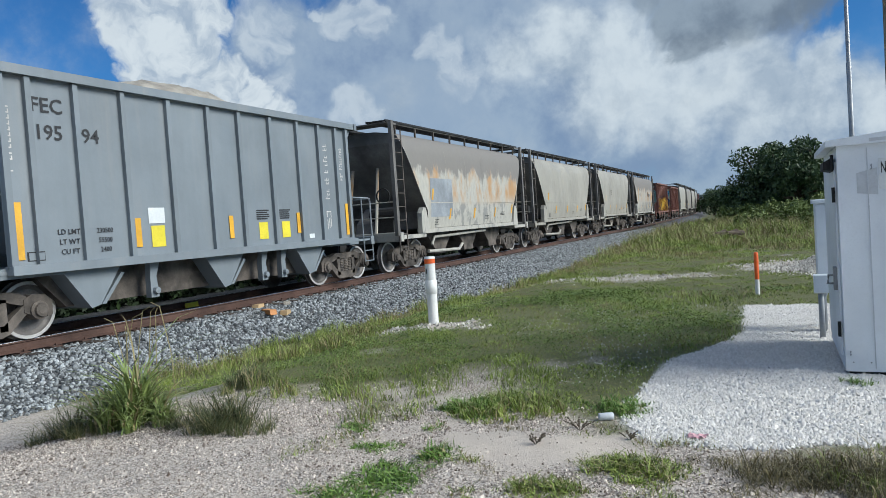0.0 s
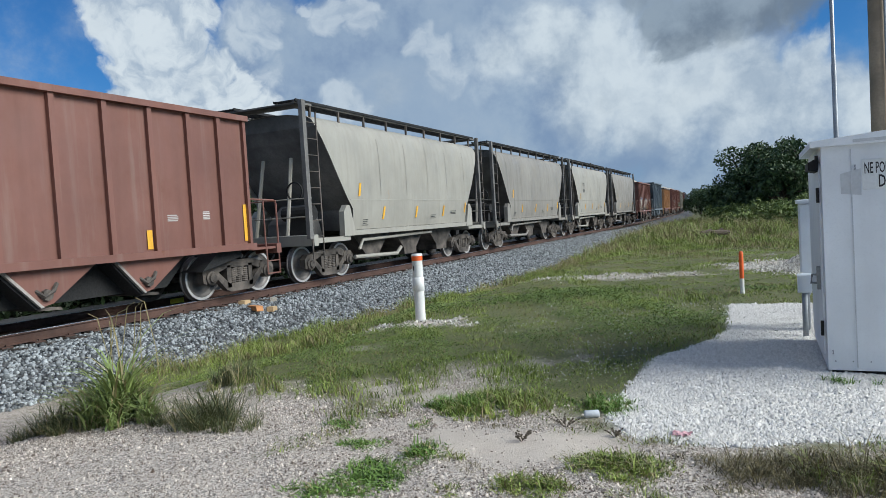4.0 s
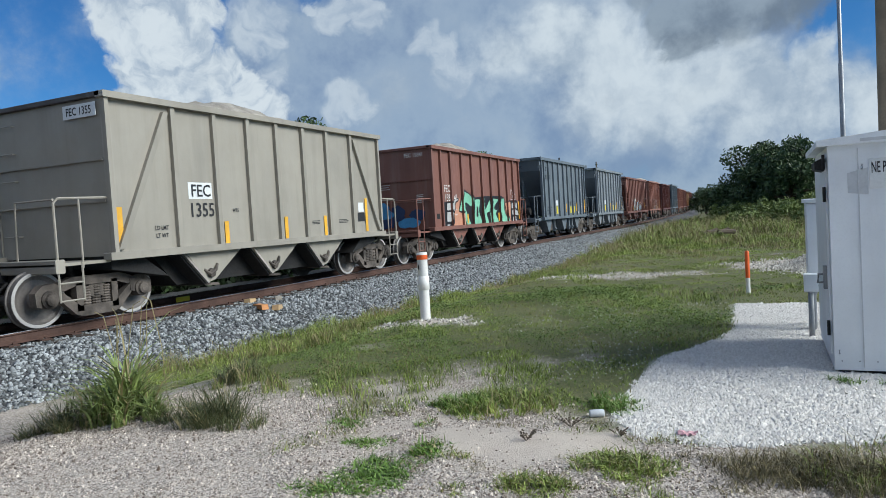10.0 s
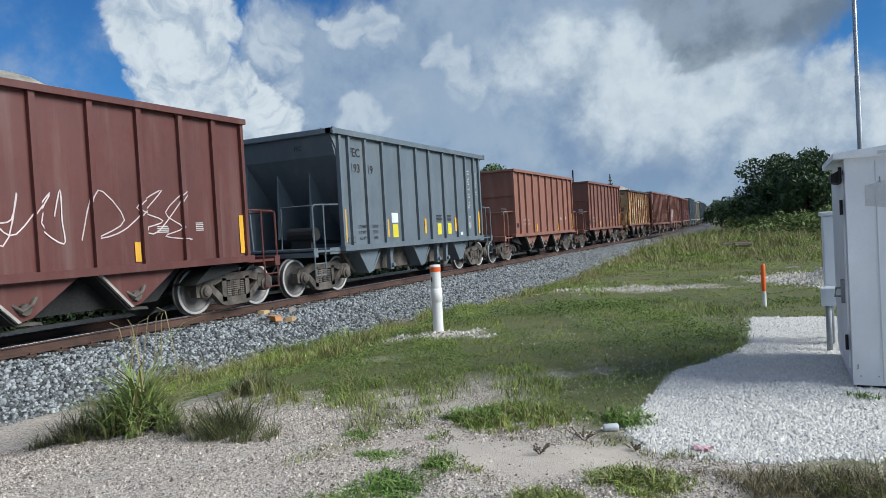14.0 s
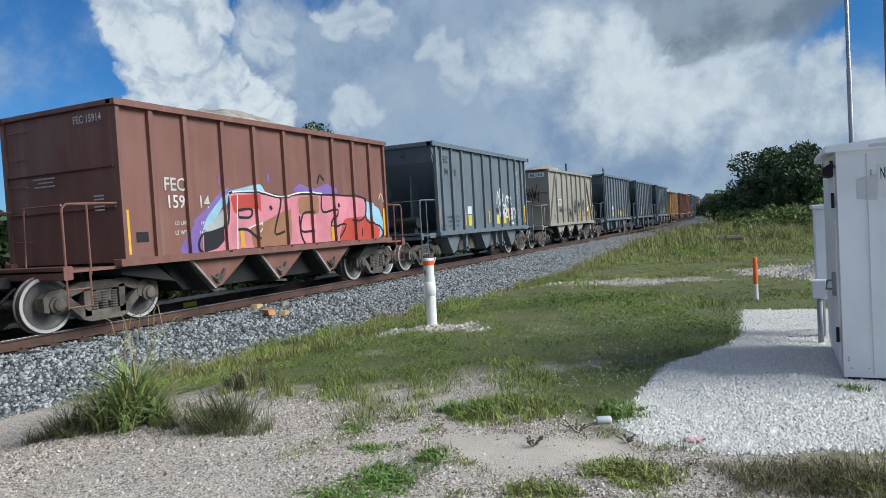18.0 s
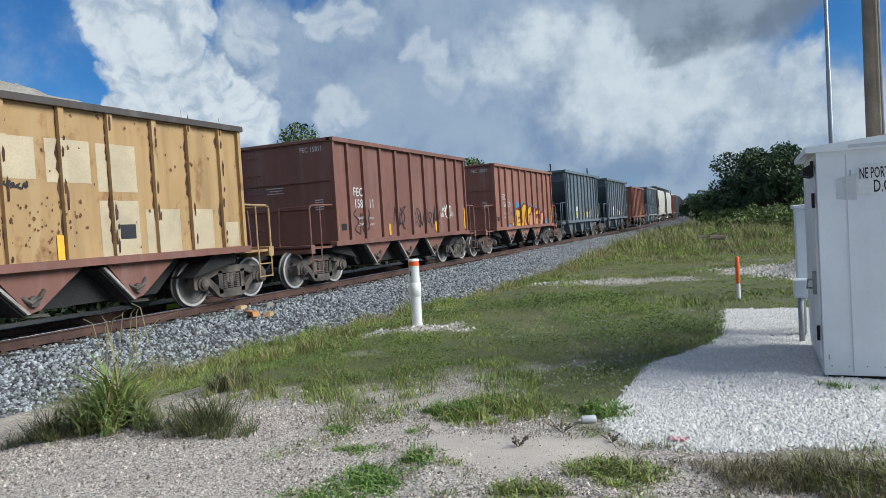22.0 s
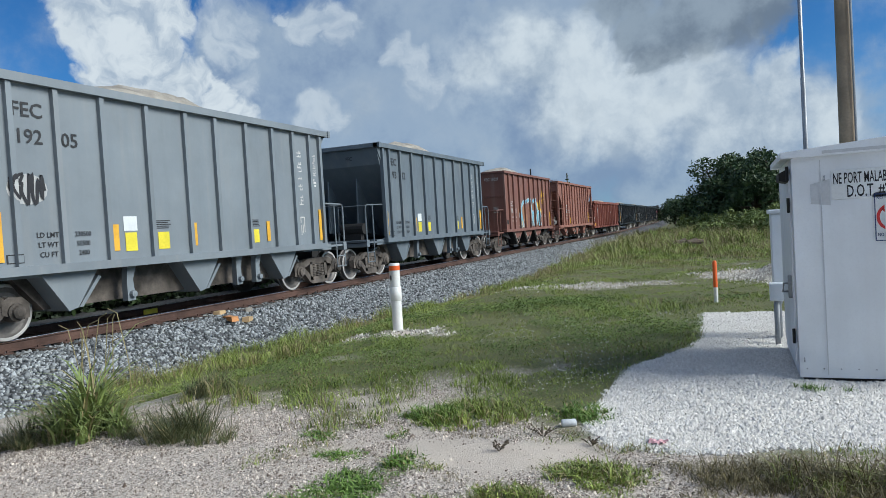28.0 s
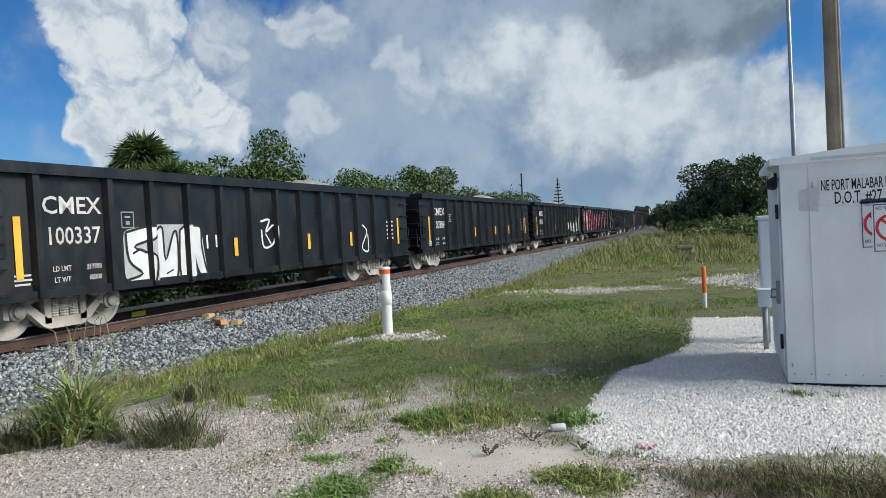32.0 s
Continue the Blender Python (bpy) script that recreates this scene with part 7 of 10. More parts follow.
def spray_piece(car, kind, y0, y1, z0, z1, marks, fill, line, cloud=(), seed=0, thick=0.2, accent=None, halo=None, lower=None):
    """A spray-painted piece: clouds of colour, then fat round strokes with an outline, a halo and accents."""
    rng = random.Random(seed)
    layer = 0.0
    for n, colour in enumerate(cloud):
        spray_cloud(car, kind, y0, y1, z0 + (0.1 if n == 0 else 0.0), z1 + (0.05 if n == 0 else -0.3), marks * 2, colour, seed + n, layer, (y1 - y0) / marks * 0.6)
        layer += 0.7
    step = (y1 - y0) / marks
    rim, fat, thin, low, acc = [], [], [], [], []
    for m in range(marks):
        gl = STROKES[rng.randrange(len(STROKES))]
        by, tilt = y0 + m * step, rng.uniform(-0.15, 0.15)
        hz0, hz1 = z0 + thick * 0.5 + rng.uniform(0, 0.1) * (z1 - z0), z1 - thick * 0.4 - rng.uniform(0, 0.12) * (z1 - z0)
        for sy0, sz0, sy1, sz1 in gl:
            bend = lambda v: min(1.05, max(-0.05, v + rng.uniform(-0.22, 0.22)))
            a = Vector((by + step * (sy0 * 1.05 + tilt * sz0 + rng.uniform(-0.22, 0.22)), hz0 + (hz1 - hz0) * bend(sz0)))
            b = Vector((by + step * (sy1 * 1.05 + tilt * sz1 + rng.uniform(-0.22, 0.22)), hz0 + (hz1 - hz0) * bend(sz1)))
            d = (b - a).normalized() if (b - a).length > 1e-6 else Vector((1, 0))
            nrm = Vector((-d.y, d.x))
            w = thick * rng.uniform(0.85, 1.15)
            rim.append(capsule(a, b, w * 1.28))
            fat.append(capsule(a, b, w))
            thin.append(capsule(a, b, w * 0.7))
            if lower:
                p, q = sorted((a, b), key=lambda v: v.y)
                if p.y < (z0 + z1) / 2 - 0.1:
                    low.append(capsule(p, p + (q - p) * 0.35, w * 0.7))
            if accent and rng.random() < 0.5:
                mid = (a + b) / 2
                acc.append(capsule(mid - d * 0.14, mid + d * 0.14, 0.05))
    layer += 0.5
    if halo:
        on_side(car, kind, "graffiti_halo", rim, SPRAY[halo], layer, halo + " sprayed outer line")
        layer += 1
    on_side(car, kind, "graffiti_outline", fat, SPRAY[line], layer, line + " sprayed outline")
    fills = (fill,) if isinstance(fill, str) else fill
    for n, colour in enumerate(fills):
        on_side(car, kind, "graffiti_fill", thin[n::len(fills)], SPRAY[colour], layer + 1 + 0.06 * n, colour + " sprayed fill")
    if low:
        on_side(car, kind, "graffiti_shade", low, SPRAY[lower], layer + 2, lower + " lower half of the letters")
    if acc:
        on_side(car, kind, "graffiti_accent", acc, SPRAY[accent], layer + 2.4, accent + " sprayed accents")


def stroke(car, kind, pts, colour, thick, layer=1.0, label="thin sprayed line"):
    """One even sprayed line through points, rounded between them."""
    p = [Vector(q) for q in pts]
    fine = []
    for i in range(len(p) - 1):
        a, b, c, d = p[max(0, i - 1)], p[i], p[i + 1], p[min(len(p) - 1, i + 2)]
        for k in range(4):
            u = k / 4
            fine.append(0.5 * (2 * b + (c - a) * u + (2 * a - 5 * b + 4 * c - d) * u * u + (3 * b - a - 3 * c + d) * u ** 3))
    fine.append(p[-1])
    side = []
    for i in range(len(fine)):
        d = fine[min(i + 1, len(fine) - 1)] - fine[max(i - 1, 0)]
        d = d.normalized() if d.length > 1e-6 else Vector((1, 0))
        side.append(Vector((-d.y, d.x)) * thick / 2)
    polys = [[tuple(a - m), tuple(b - n), tuple(b + n), tuple(a + m)] for a, b, m, n in zip(fine, fine[1:], side, side[1:])]
    on_side(car, kind, "graffiti_tag", polys, SPRAY[colour], layer, label)


def sprayed(car, kind, outline, colour, line, layer, thick=0.045):
    """One sprayed field with softened corners and, where a line colour is given, an edge line round it."""
    p = [Vector(q) for q in outline]
    soft = []
    for a, b, d in zip(p[-1:] + p[:-1], p, p[1:] + p[:1]):
        soft += [tuple(b.lerp(a, 0.16)), tuple(b.lerp((a + d) / 2, 0.07)), tuple(b.lerp(d, 0.16))]
    on_side(car, kind, "graffiti_field", [soft], SPRAY[colour], layer, colour + " sprayed field")
    if line:
        stroke(car, kind, list(outline) + [outline[0]], line, thick, layer + 0.5, line + " sprayed edge line")


def loops(y0, y1, z0, z1, turns, seed):
    """Points of a hurried hand: letters that rise, double back and drop, no two alike."""
    rng = random.Random(seed)
    pts, step, h = [], (y1 - y0) / turns, z1 - z0
    for k in range(turns):
        y = y0 + k * step
        form = rng.randrange(4)
        if form == 0:
            p = ((0.0, 0.15), (0.35, 0.95), (0.6, 0.6), (0.3, 0.35), (0.75, 0.05))
        elif form == 1:
            p = ((0.1, 0.9), (0.0, 0.3), (0.4, 0.0), (0.75, 0.4), (0.5, 0.85), (0.2, 0.6))
        elif form == 2:
            p = ((0.0, 0.0), (0.15, 0.9), (0.5, 0.2), (0.85, 1.0), (0.8, 0.3))
        else:
            p = ((0.7, 0.95), (0.15, 0.8), (0.6, 0.45), (0.1, 0.1), (0.8, 0.0))
        pts += [(y + step * (u + rng.uniform(-0.3, 0.3)), z0 + h * (v + rng.uniform(-0.25, 0.25))) for u, v in p]
    return pts


def scrawl(car, kind, y0, y1, z0, z1, turns, colour, seed, thick=0.035):
    """A thin looping tag."""
    stroke(car, kind, loops(y0, y1, z0, z1, turns, seed), colour, thick, 1.0, "thin " + colour + " scrawl")


def rust_runs(car, kind, amount, seed, z0=1.15, z1=3.7):
    """Ragged rust creeping out from both edges of each rib."""
    rng = random.Random(seed)
    ribs, w = RIBS[kind][:2]
    for r in ribs:
        polys = []
        for s in (1, -1):
            z = z0 + rng.uniform(0, 0.3)
            while z < z1:
                h, wd = rng.uniform(0.12, 0.6), rng.uniform(0.015, 0.07)
                if rng.random() < amount:
                    e = r + s * (w + 0.001)
                    pts = [(e, z), (e + s * wd * rng.uniform(0.4, 1), z + h * 0.15), (e + s * wd * rng.uniform(0.3, 0.8), z + h * 0.4), (e + s * wd, z + h * 0.6), (e + s * wd * 0.5, min(z1, z + h * 0.85)), (e, min(z1, z + h))]
                    polys.append(pts if s > 0 else pts[::-1])
                if rng.random() < amount * 0.5:
                    q = r + rng.uniform(-0.03, 0.03)
                    polys.append([(q - 0.02, z), (q + 0.015, z + 0.02), (q + 0.025, z + h * 0.5), (q, z + h * 0.7), (q - 0.025, z + h * 0.4)])
                z += h
        if polys:
            on_side(car, kind, "rust_streak", polys, RUST_DARK, 0.3, "dark rust along the rib")


def stain(car, kind, y0, y1, z0, z1, count, material, seed):
    """Patches where the paint has flaked off to rust."""
    rng = random.Random(seed)
    polys = []
    for i in range(count):
        cy, cz, r = rng.uniform(y0, y1), rng.uniform(z0, z1), rng.uniform(0.006, 0.028)
        k = 9
        polys.append([(cy + r * math.cos(j * math.tau / k) * f, cz + r * 1.5 * math.sin(j * math.tau / k) * f) for j, f in ((j, rng.uniform(0.5, 1.2)) for j in range(k))])
    on_side(car, kind, "rust_stain", polys, material, 0.5, "flaked rusty stain")


def bars(car, kind, rows, ink, name="small_print"):
    """Small print too fine to read: plain bars (y0, y1, z, height)."""
    on_side(car, kind, name, [rect(y0, y1, z, z + hh) for y0, y1, z, hh in rows], ink, 0)


# ---- the order of the train: kind, centre at 0 s, paint ----
TRAIN = [
    ("G", 10.69, "grey"), ("C", 23.48, "worn"), ("C", 36.1, "pale"), ("C", 49.11, "pale"), ("C", 62.13, "worn"), ("A", 74.9, "brown"), ("B", 87.28, "brown"),
    ("C", 99.76, "pale"), ("C", 112.65, "sooty"), ("C", 125.51, "pale"), ("C", 138.35, "sooty"), ("B", 150.9, "brown"), ("G", 163.24, "slate"), ("O", 175.42, "orange"),
    ("B", 187.94, "brown"), ("A", 200.26, "brown"), ("T", 212.59, "tan"), ("B", 224.9, "brown"), ("G", 237.28, "slate"), ("G", 249.67, "grey"), ("W", 262.1, "brown"),
    ("A", 274.36, "faded"), ("A", 286.56, "dark"), ("G", 298.93, "slate"), ("B", 311.36, "faded"), ("B", 323.65, "brown"), ("O", 335.81, "rusted"), ("W", 348.18, "brown"),
    ("V", 360.48, "brown"), ("B", 372.58, "brown"), ("G", 384.8, "slate"), ("T", 397.23, "tan"), ("G", 409.94, "slate"), ("G", 422.32, "slate"), ("G", 434.83, "slate"),
    ("O", 447.14, "straw"), ("B", 459.59, "brown"), ("B", 471.67, "faded"), ("G", 483.82, "slate"), ("G", 496.43, "slate"), ("B", 508.79, "faded"), ("G", 520.97, "grey"),
    # the W car at 608.14 takes the lighter faded paint to stand for stronger sun
    ("C", 533.54, "white"), ("C", 546.35, "white"), ("B", 558.83, "faded"), ("G", 571.11, "grey"), ("G", 583.53, "slate"), ("A", 595.78, "brown"), ("W", 608.14, "faded"),
    ("R", 622.2, "red"), ("D", 637.99, "black"), ("D", 654.0, "black"), ("D", 670.03, "black"), ("D", 686.06, "black"), ("D", 702.08, "black"), ("D", 718.12, "black"),
    ("D", 734.16, "black"), ("D", 750.19, "black"), ("D", 766.25, "black"), ("D", 782.31, "black"), ("C", 796.83, "pale"), ("C", 809.75, "pale"),
]


CARS_WITH_HEAP = {0, 11, 13, 14, 15, 16, 17, 21, 22, 26, 28, 29, 31, 35, 45, 46, 47, 49, 50, 51, 52, 53, 54, 55}     # loaded above the rim


def build_train():
    proto, cars = {}, []
    for kind, s, paint in TRAIN:
        if kind not in proto:
            proto[kind] = BUILDERS[kind]()
            ob = proto[kind]
        else:
            ob = copy_thing(proto[kind], Matrix())
        cars.append(ob)
    for ob, (kind, s, paint) in zip(cars, TRAIN):
        for o in ob.children_recursive:
            if o.material_slots and o.material_slots[0].material == BASE:
                o.material_slots[0].link = "OBJECT"
                o.material_slots[0].material = PAINT[paint]
        if kind in "OT":
            for o in ob.children:
                if o.name.startswith(("top_chord", "end_chord") if kind == "O" else "end_chord"):
                    o.material_slots[0].material = PAINT["grime"]
                elif kind == "O" and o.name.startswith(("chute.", "side_sill")) and o.material_slots[0].material != STEEL_DARK:
                    o.material_slots[0].material = PAINT["brown"]
        if kind in "DR":
            for o in ob.children_recursive:
                if o.material_slots and o.material_slots[0].material in (TRUCK_STEEL, WHEEL_STEEL):
                    o.material_slots[0].link = "OBJECT"
                    o.material_slots[0].material = TRUCK_PALE
        if CARS_WITH_HEAP.isdisjoint((cars.index(ob),)):
            for o in [o for o in ob.children if o.name.startswith("stone_load")]:
                bpy.data.objects.remove(o)
        tagged(ob, LABELS[paint])
    return cars


CARS = build_train()

# ---- marks on the cars ----
def tape(car, kind, rows):
    """Upright yellow reflective strips: (y, z0, z1)."""
    for y, z0, z1 in rows:
        on_side(car, kind, "reflective_strip", [rect(y - 0.06, y + 0.06, z0, z1)], SEALANT_YELLOW, 3, "yellow reflective strip")


def print_block(car, kind, y, z, lines, ink, width=0.3, size=0.018, gap=0.034):
    rng = random.Random(int(abs(y * 100 + z * 10)))
    bars(car, kind, [(y, y + width * rng.uniform(0.75, 1.0), z - i * gap, size) for i in range(lines + 1)], ink)


def mark_grey(car, first, rest, later):
    k = "G"
    words(car, k, "FEC", -3.70, 3.47, 0.32, INK_BLACK, 1.0)
    if first:
        words(car, k, first, -3.70, 3.06, 0.32, INK_BLACK, 1.0)
    if rest:
        words(car, k, rest, -2.98, 3.06, 0.32, INK_BLACK, 1.0)
    for i, t in enumerate(("LD LMT", "LT WT", "CU FT")):
        words(car, k, t, -3.50, 1.60 - 0.155 * i, 0.115, INK_BLACK, 1.0)
    for i, t in enumerate(("230500", "55500", "2400")):
        words(car, k, t, -2.86, 1.60 - 0.155 * i, 0.115, INK_BLACK, 0.9)
    # upright lettering of the owner and its emblem, as plain pale bars
    rng = random.Random(2)
    for y, z0, z1, high, step in ((3.52, 1.98, 3.52, 0.17, 0.092), (4.18, 2.92, 3.5, 0.12, 0.062), (-4.36, 2.55, 3.5, 0.13, 0.085)):
        rows, z = [], z0
        while z < z1:
            if rng.random() < 0.88:
                low = rng.choice((0.0, 0.0, 0.3))
                rows.append((y - high * (0.5 - low), y + high * 0.5, z, step * 0.24))
                for u in rng.sample((0.02, 0.44, 0.88), 2):
                    if u >= low:
                        rows.append((y + high * (u - 0.5), y + high * (u - 0.5) + 0.018, z, step * 0.72))
            z += step
        bars(car, k, rows, INK_WHITE, "owner_lettering")
    bars(car, k, [(3.43, 3.62, 1.84, 0.03), (3.43, 3.46, 1.72, 0.12), (3.59, 3.62, 1.72, 0.12)] + [(3.44 + 0.07 * i, 3.47 + 0.07 * i, 1.42 + 0.03 * i, 0.24) for i in range(3)], INK_WHITE, "owner_emblem")
    bars(car, k, [(4.12, 4.24, 2.72, 0.05), (4.14, 4.22, 2.64, 0.05), (4.12, 4.16, 2.78, 0.06)], INK_WHITE, "owner_emblem")
    if later:
        on_side(car, k, "white_decal", [rect(-1.96, -1.6, 1.72, 2.0)], DECAL_WHITE, 1, "white service decal")
        on_side(car, k, "yellow_decal", [rect(-1.92, -1.62, 1.3, 1.68)], DECAL_YELLOW, 1, "yellow service decal")
        on_side(car, k, "yellow_decal", [rect(0.92, 1.2, 1.3, 1.66)], DECAL_YELLOW, 1, "yellow service decal")
        on_side(car, k, "yellow_decal", [rect(1.68, 1.96, 1.3, 1.66)], DECAL_YELLOW, 1, "yellow service decal")
        print_block(car, k, 0.86, 1.9, 4, INK_BLACK, 0.42, 0.03, 0.045)
        print_block(car, k, 1.62, 1.9, 4, INK_BLACK, 0.42, 0.03, 0.045)
        tape(car, k, ((-4.3, 1.25, 2.1), (-2.2, 1.32, 1.82), (0.08, 1.36, 1.82), (2.28, 1.38, 1.85), (4.3, 1.25, 2.05)))
        on_side(car, k, "white_decal", [rect(2.66, 2.86, 1.24, 1.34)], DECAL_WHITE, 1, "small white decal")
    else:
        on_side(car, k, "white_decal", [rect(-2.02, -1.72, 1.66, 1.92)], DECAL_WHITE, 1, "white service decal")
        bars(car, k, [(-1.92, -1.76, 1.84 - 0.05 * i, 0.02) for i in range(4)], SIGN_BLUE)
        on_side(car, k, "yellow_decal", [rect(-2.0, -1.74, 1.3, 1.63)], DECAL_YELLOW, 1, "yellow service decal")
        on_side(car, k, "yellow_decal", [rect(-1.24, -0.96, 1.3, 1.62)], DECAL_YELLOW, 1, "yellow service decal")
        on_side(car, k, "yellow_decal", [rect(1.5, 1.76, 1.3, 1.6)], DECAL_YELLOW, 1, "yellow service decal")
        print_block(car, k, -1.3, 1.82, 4, INK_BLACK, 0.4)
        print_block(car, k, 1.45, 1.8, 4, INK_BLACK, 0.36)
        tape(car, k, ((-4.3, 1.25, 2.0), (-2.2, 1.32, 1.78), (-0.28, 1.32, 1.78), (2.1, 1.32, 1.78), (4.3, 1.25, 2.05)))
    on_side(car, k, "card_holder", [rect(-4.2, -4.17, 1.22, 1.36), rect(-3.98, -3.95, 1.22, 1.36), rect(-4.17, -3.98, 1.22, 1.235), rect(-4.17, -3.98, 1.345, 1.36)], INK_BLACK, 0)
    end_words(car, -4.84, "FEC", 0.55, 3.62, 0.16, INK_BLACK)


def mark_brown(car, kind, first, rest, end="", half=4.46, drop=0.0, lift=0.012):
    y, z, z0 = {"W": (-3.35, 2.18, 1.87), "V": (-3.0, 2.46, 1.98), "A": (-3.28, 2.24, 1.90)}.get(kind, (-3.2, 2.30 - drop, 1.98 - drop))
    if first is not None:
        words(car, kind, "FEC", y, z, 0.34, INK_WHITE, 0.9, lift=lift)
        words(car, kind, first, y, z0, 0.34, INK_WHITE, 0.9, lift=lift)
        words(car, kind, rest, y + (0.93 if kind == "V" else 0.8 if kind == "W" else 0.70), z0, 0.34, INK_WHITE, 0.9, lift=lift)
    words(car, kind, "LD LMT", y + 0.1, 1.66, 0.11, INK_WHITE)
    words(car, kind, "LT WT", y + 0.08, 1.48, 0.11, INK_WHITE)
    bars(car, kind, [(y + 0.56 + 0.042 * i, y + 0.578 + 0.042 * i, zz, 0.055) for i in range(6) for zz in (1.66, 1.48)], INK_WHITE)
    print_block(car, kind, 2.2, 1.75, 3, INK_WHITE, 0.26)
    print_block(car, kind, 3.1, 1.8, 4, INK_WHITE, 0.2)
    edge = 4.2 if kind == "V" else half - 0.15
    tape(car, kind, ((-4.3, 1.22, 1.95), (-2.32, 1.18, 1.58), (-0.2, 1.18, 1.55), (4.3, 1.2, 1.95)) if kind == "W" else ((-edge, 1.18, 1.95), (-1.5, 1.16, 1.5), (1.75, 1.16, 1.5), (edge, 1.18, 1.95)))
    if kind not in "WV":
        on_side(car, kind, "placard_holder", [rect(-4.12, -3.86, 1.38, 1.56)], STEEL_DARK, 0)
        if end:
            end_words(car, -half - 0.03, end, 0.92, 3.48, 0.19, INK_WHITE)
        sh = Shape()
        for i, w in enumerate((0.42, 0.3, 0.4)):
            sh.box(-0.2 - w, -0.2 + w * 0.4, -half - 0.028, -half - 0.024, 2.6 - i * 0.07, 2.622 - i * 0.07)
        for i in range(5):
            sh.box(0.95, 1.2, -half - 0.028, -half - 0.024, 2.2 - i * 0.06, 2.225 - i * 0.06)
        part("small_print", sh, INK_WHITE, car)


def end_piece(car, y, x0, x1, z0, z1, colours, seed):
    """Faded paint over an end wall."""
    rng = random.Random(seed)
    for n, c in enumerate(colours):
        sh = Shape()
        for i in range(5):
            cx, cz = rng.uniform(x0, x1), rng.uniform(z0, z1)
            rx, rz = (x1 - x0) * rng.uniform(0.12, 0.25), (z1 - z0) * rng.uniform(0.2, 0.42)
            k = 16
            pts = [(min(1.43, max(-1.43, cx + rx * math.cos(j * math.tau / k) * f)), cz + rz * math.sin(j * math.tau / k) * f) for j, f in ((j, rng.uniform(0.8, 1.1)) for j in range(k))]
            sh.add([(px, y - 0.003 * (n + 1) - 0.0004 * i, pz) for px, pz in pts], [tuple(range(k - 1, -1, -1))])
        part("graffiti_cloud", sh, SPRAY[c], car, "faded " + c + " paint on the end wall")


def end_paint(car, y, outline, colour, layer=0, line=0.0):
    """A sprayed field on the front wall, or with a line width its outline alone; points are across and up."""
    p = [Vector(q) for q in outline]
    sh = Shape()
    if line:
        for i, (a, b) in enumerate(zip(p, p[1:])):
            d = (b - a).normalized()
            n = Vector((-d.y, d.x)) * line / 2
            a, b = a - d * line * 0.3, b + d * line * 0.3
            sh.add([(q.x, y - 0.002 * layer - 0.0002 * (i % 5), q.y) for q in (a - n, a + n, b + n, b - n)], [(0, 1, 2, 3)])
    else:
        soft = []
        for a, b, d in zip(p[-1:] + p[:-1], p, p[1:] + p[:1]):
            soft += [b.lerp(a, 0.2), b.lerp((a + d) / 2, 0.1), b.lerp(d, 0.2)]
        sh.add([(q.x, y - 0.002 * layer, q.y) for q in soft], [tuple(range(len(soft)))])
    part("graffiti_tag" if line else "graffiti_field", sh, SPRAY[colour], car, colour + (" sprayed line" if line else " sprayed field") + " on the end wall")


def end_scrawl(car, y, x0, x1, z0, z1, turns, colour, seed, thick=0.03):
    """A thin looping tag on the front wall."""
    pts = [Vector(q) for q in loops(x0, x1, z0, z1, turns + 1, seed)]
    sh = Shape()
    for i, (a, b) in enumerate(zip(pts, pts[1:])):
        d = (b - a).normalized()
        n = Vector((-d.y, d.x)) * thick / 2
        sh.add([(q.x, y - 0.0002 * i, q.y) for q in (a - n, a + n, b + n, b - n)], [(0, 1, 2, 3)])
    part("graffiti_tag", sh, SPRAY[colour], car, "thin " + colour + " scrawl on the end wall")


def mark_gondola(car, top, low, ink=INK_WHITE):
    k = "D"
    words(car, k, top, -5.66, 2.0, 0.40, ink, 1.05)
    words(car, k, low, -5.66, 1.5, 0.40, ink, 0.88)
    words(car, k, "LD LMT", -5.92, 1.06, 0.12, ink)
    words(car, k, "LT WT", -5.92, 0.88, 0.12, ink)
    words(car, k, "217700", -5.3, 1.06, 0.12, ink)
    words(car, k, "68300", -5.28, 0.88, 0.12, ink)
    print_block(car, k, 5.9, 1.75, 4, ink, 0.3, 0.05, 0.13)
    print_block(car, k, -6.75, 1.02, 2, ink, 0.3, 0.03, 0.07)
    tape(car, k, ((-6.66, 0.98, 1.95), (-1.56, 1.08, 1.48), (1.36, 1.1, 1.5), (3.56, 1.1, 1.5), (6.7, 1.05, 1.9)))
    on_side(car, k, "stencil_box", [rect(-4.66, -4.37, 1.74, 1.76), rect(-4.66, -4.37, 2.02, 2.04), rect(-4.66, -4.64, 1.76, 2.02), rect(-4.39, -4.37, 1.76, 2.02), rect(-4.58, -4.45, 1.92, 1.96), rect(-4.56, -4.47, 1.8, 1.87)], GREY_SEAL, 0)


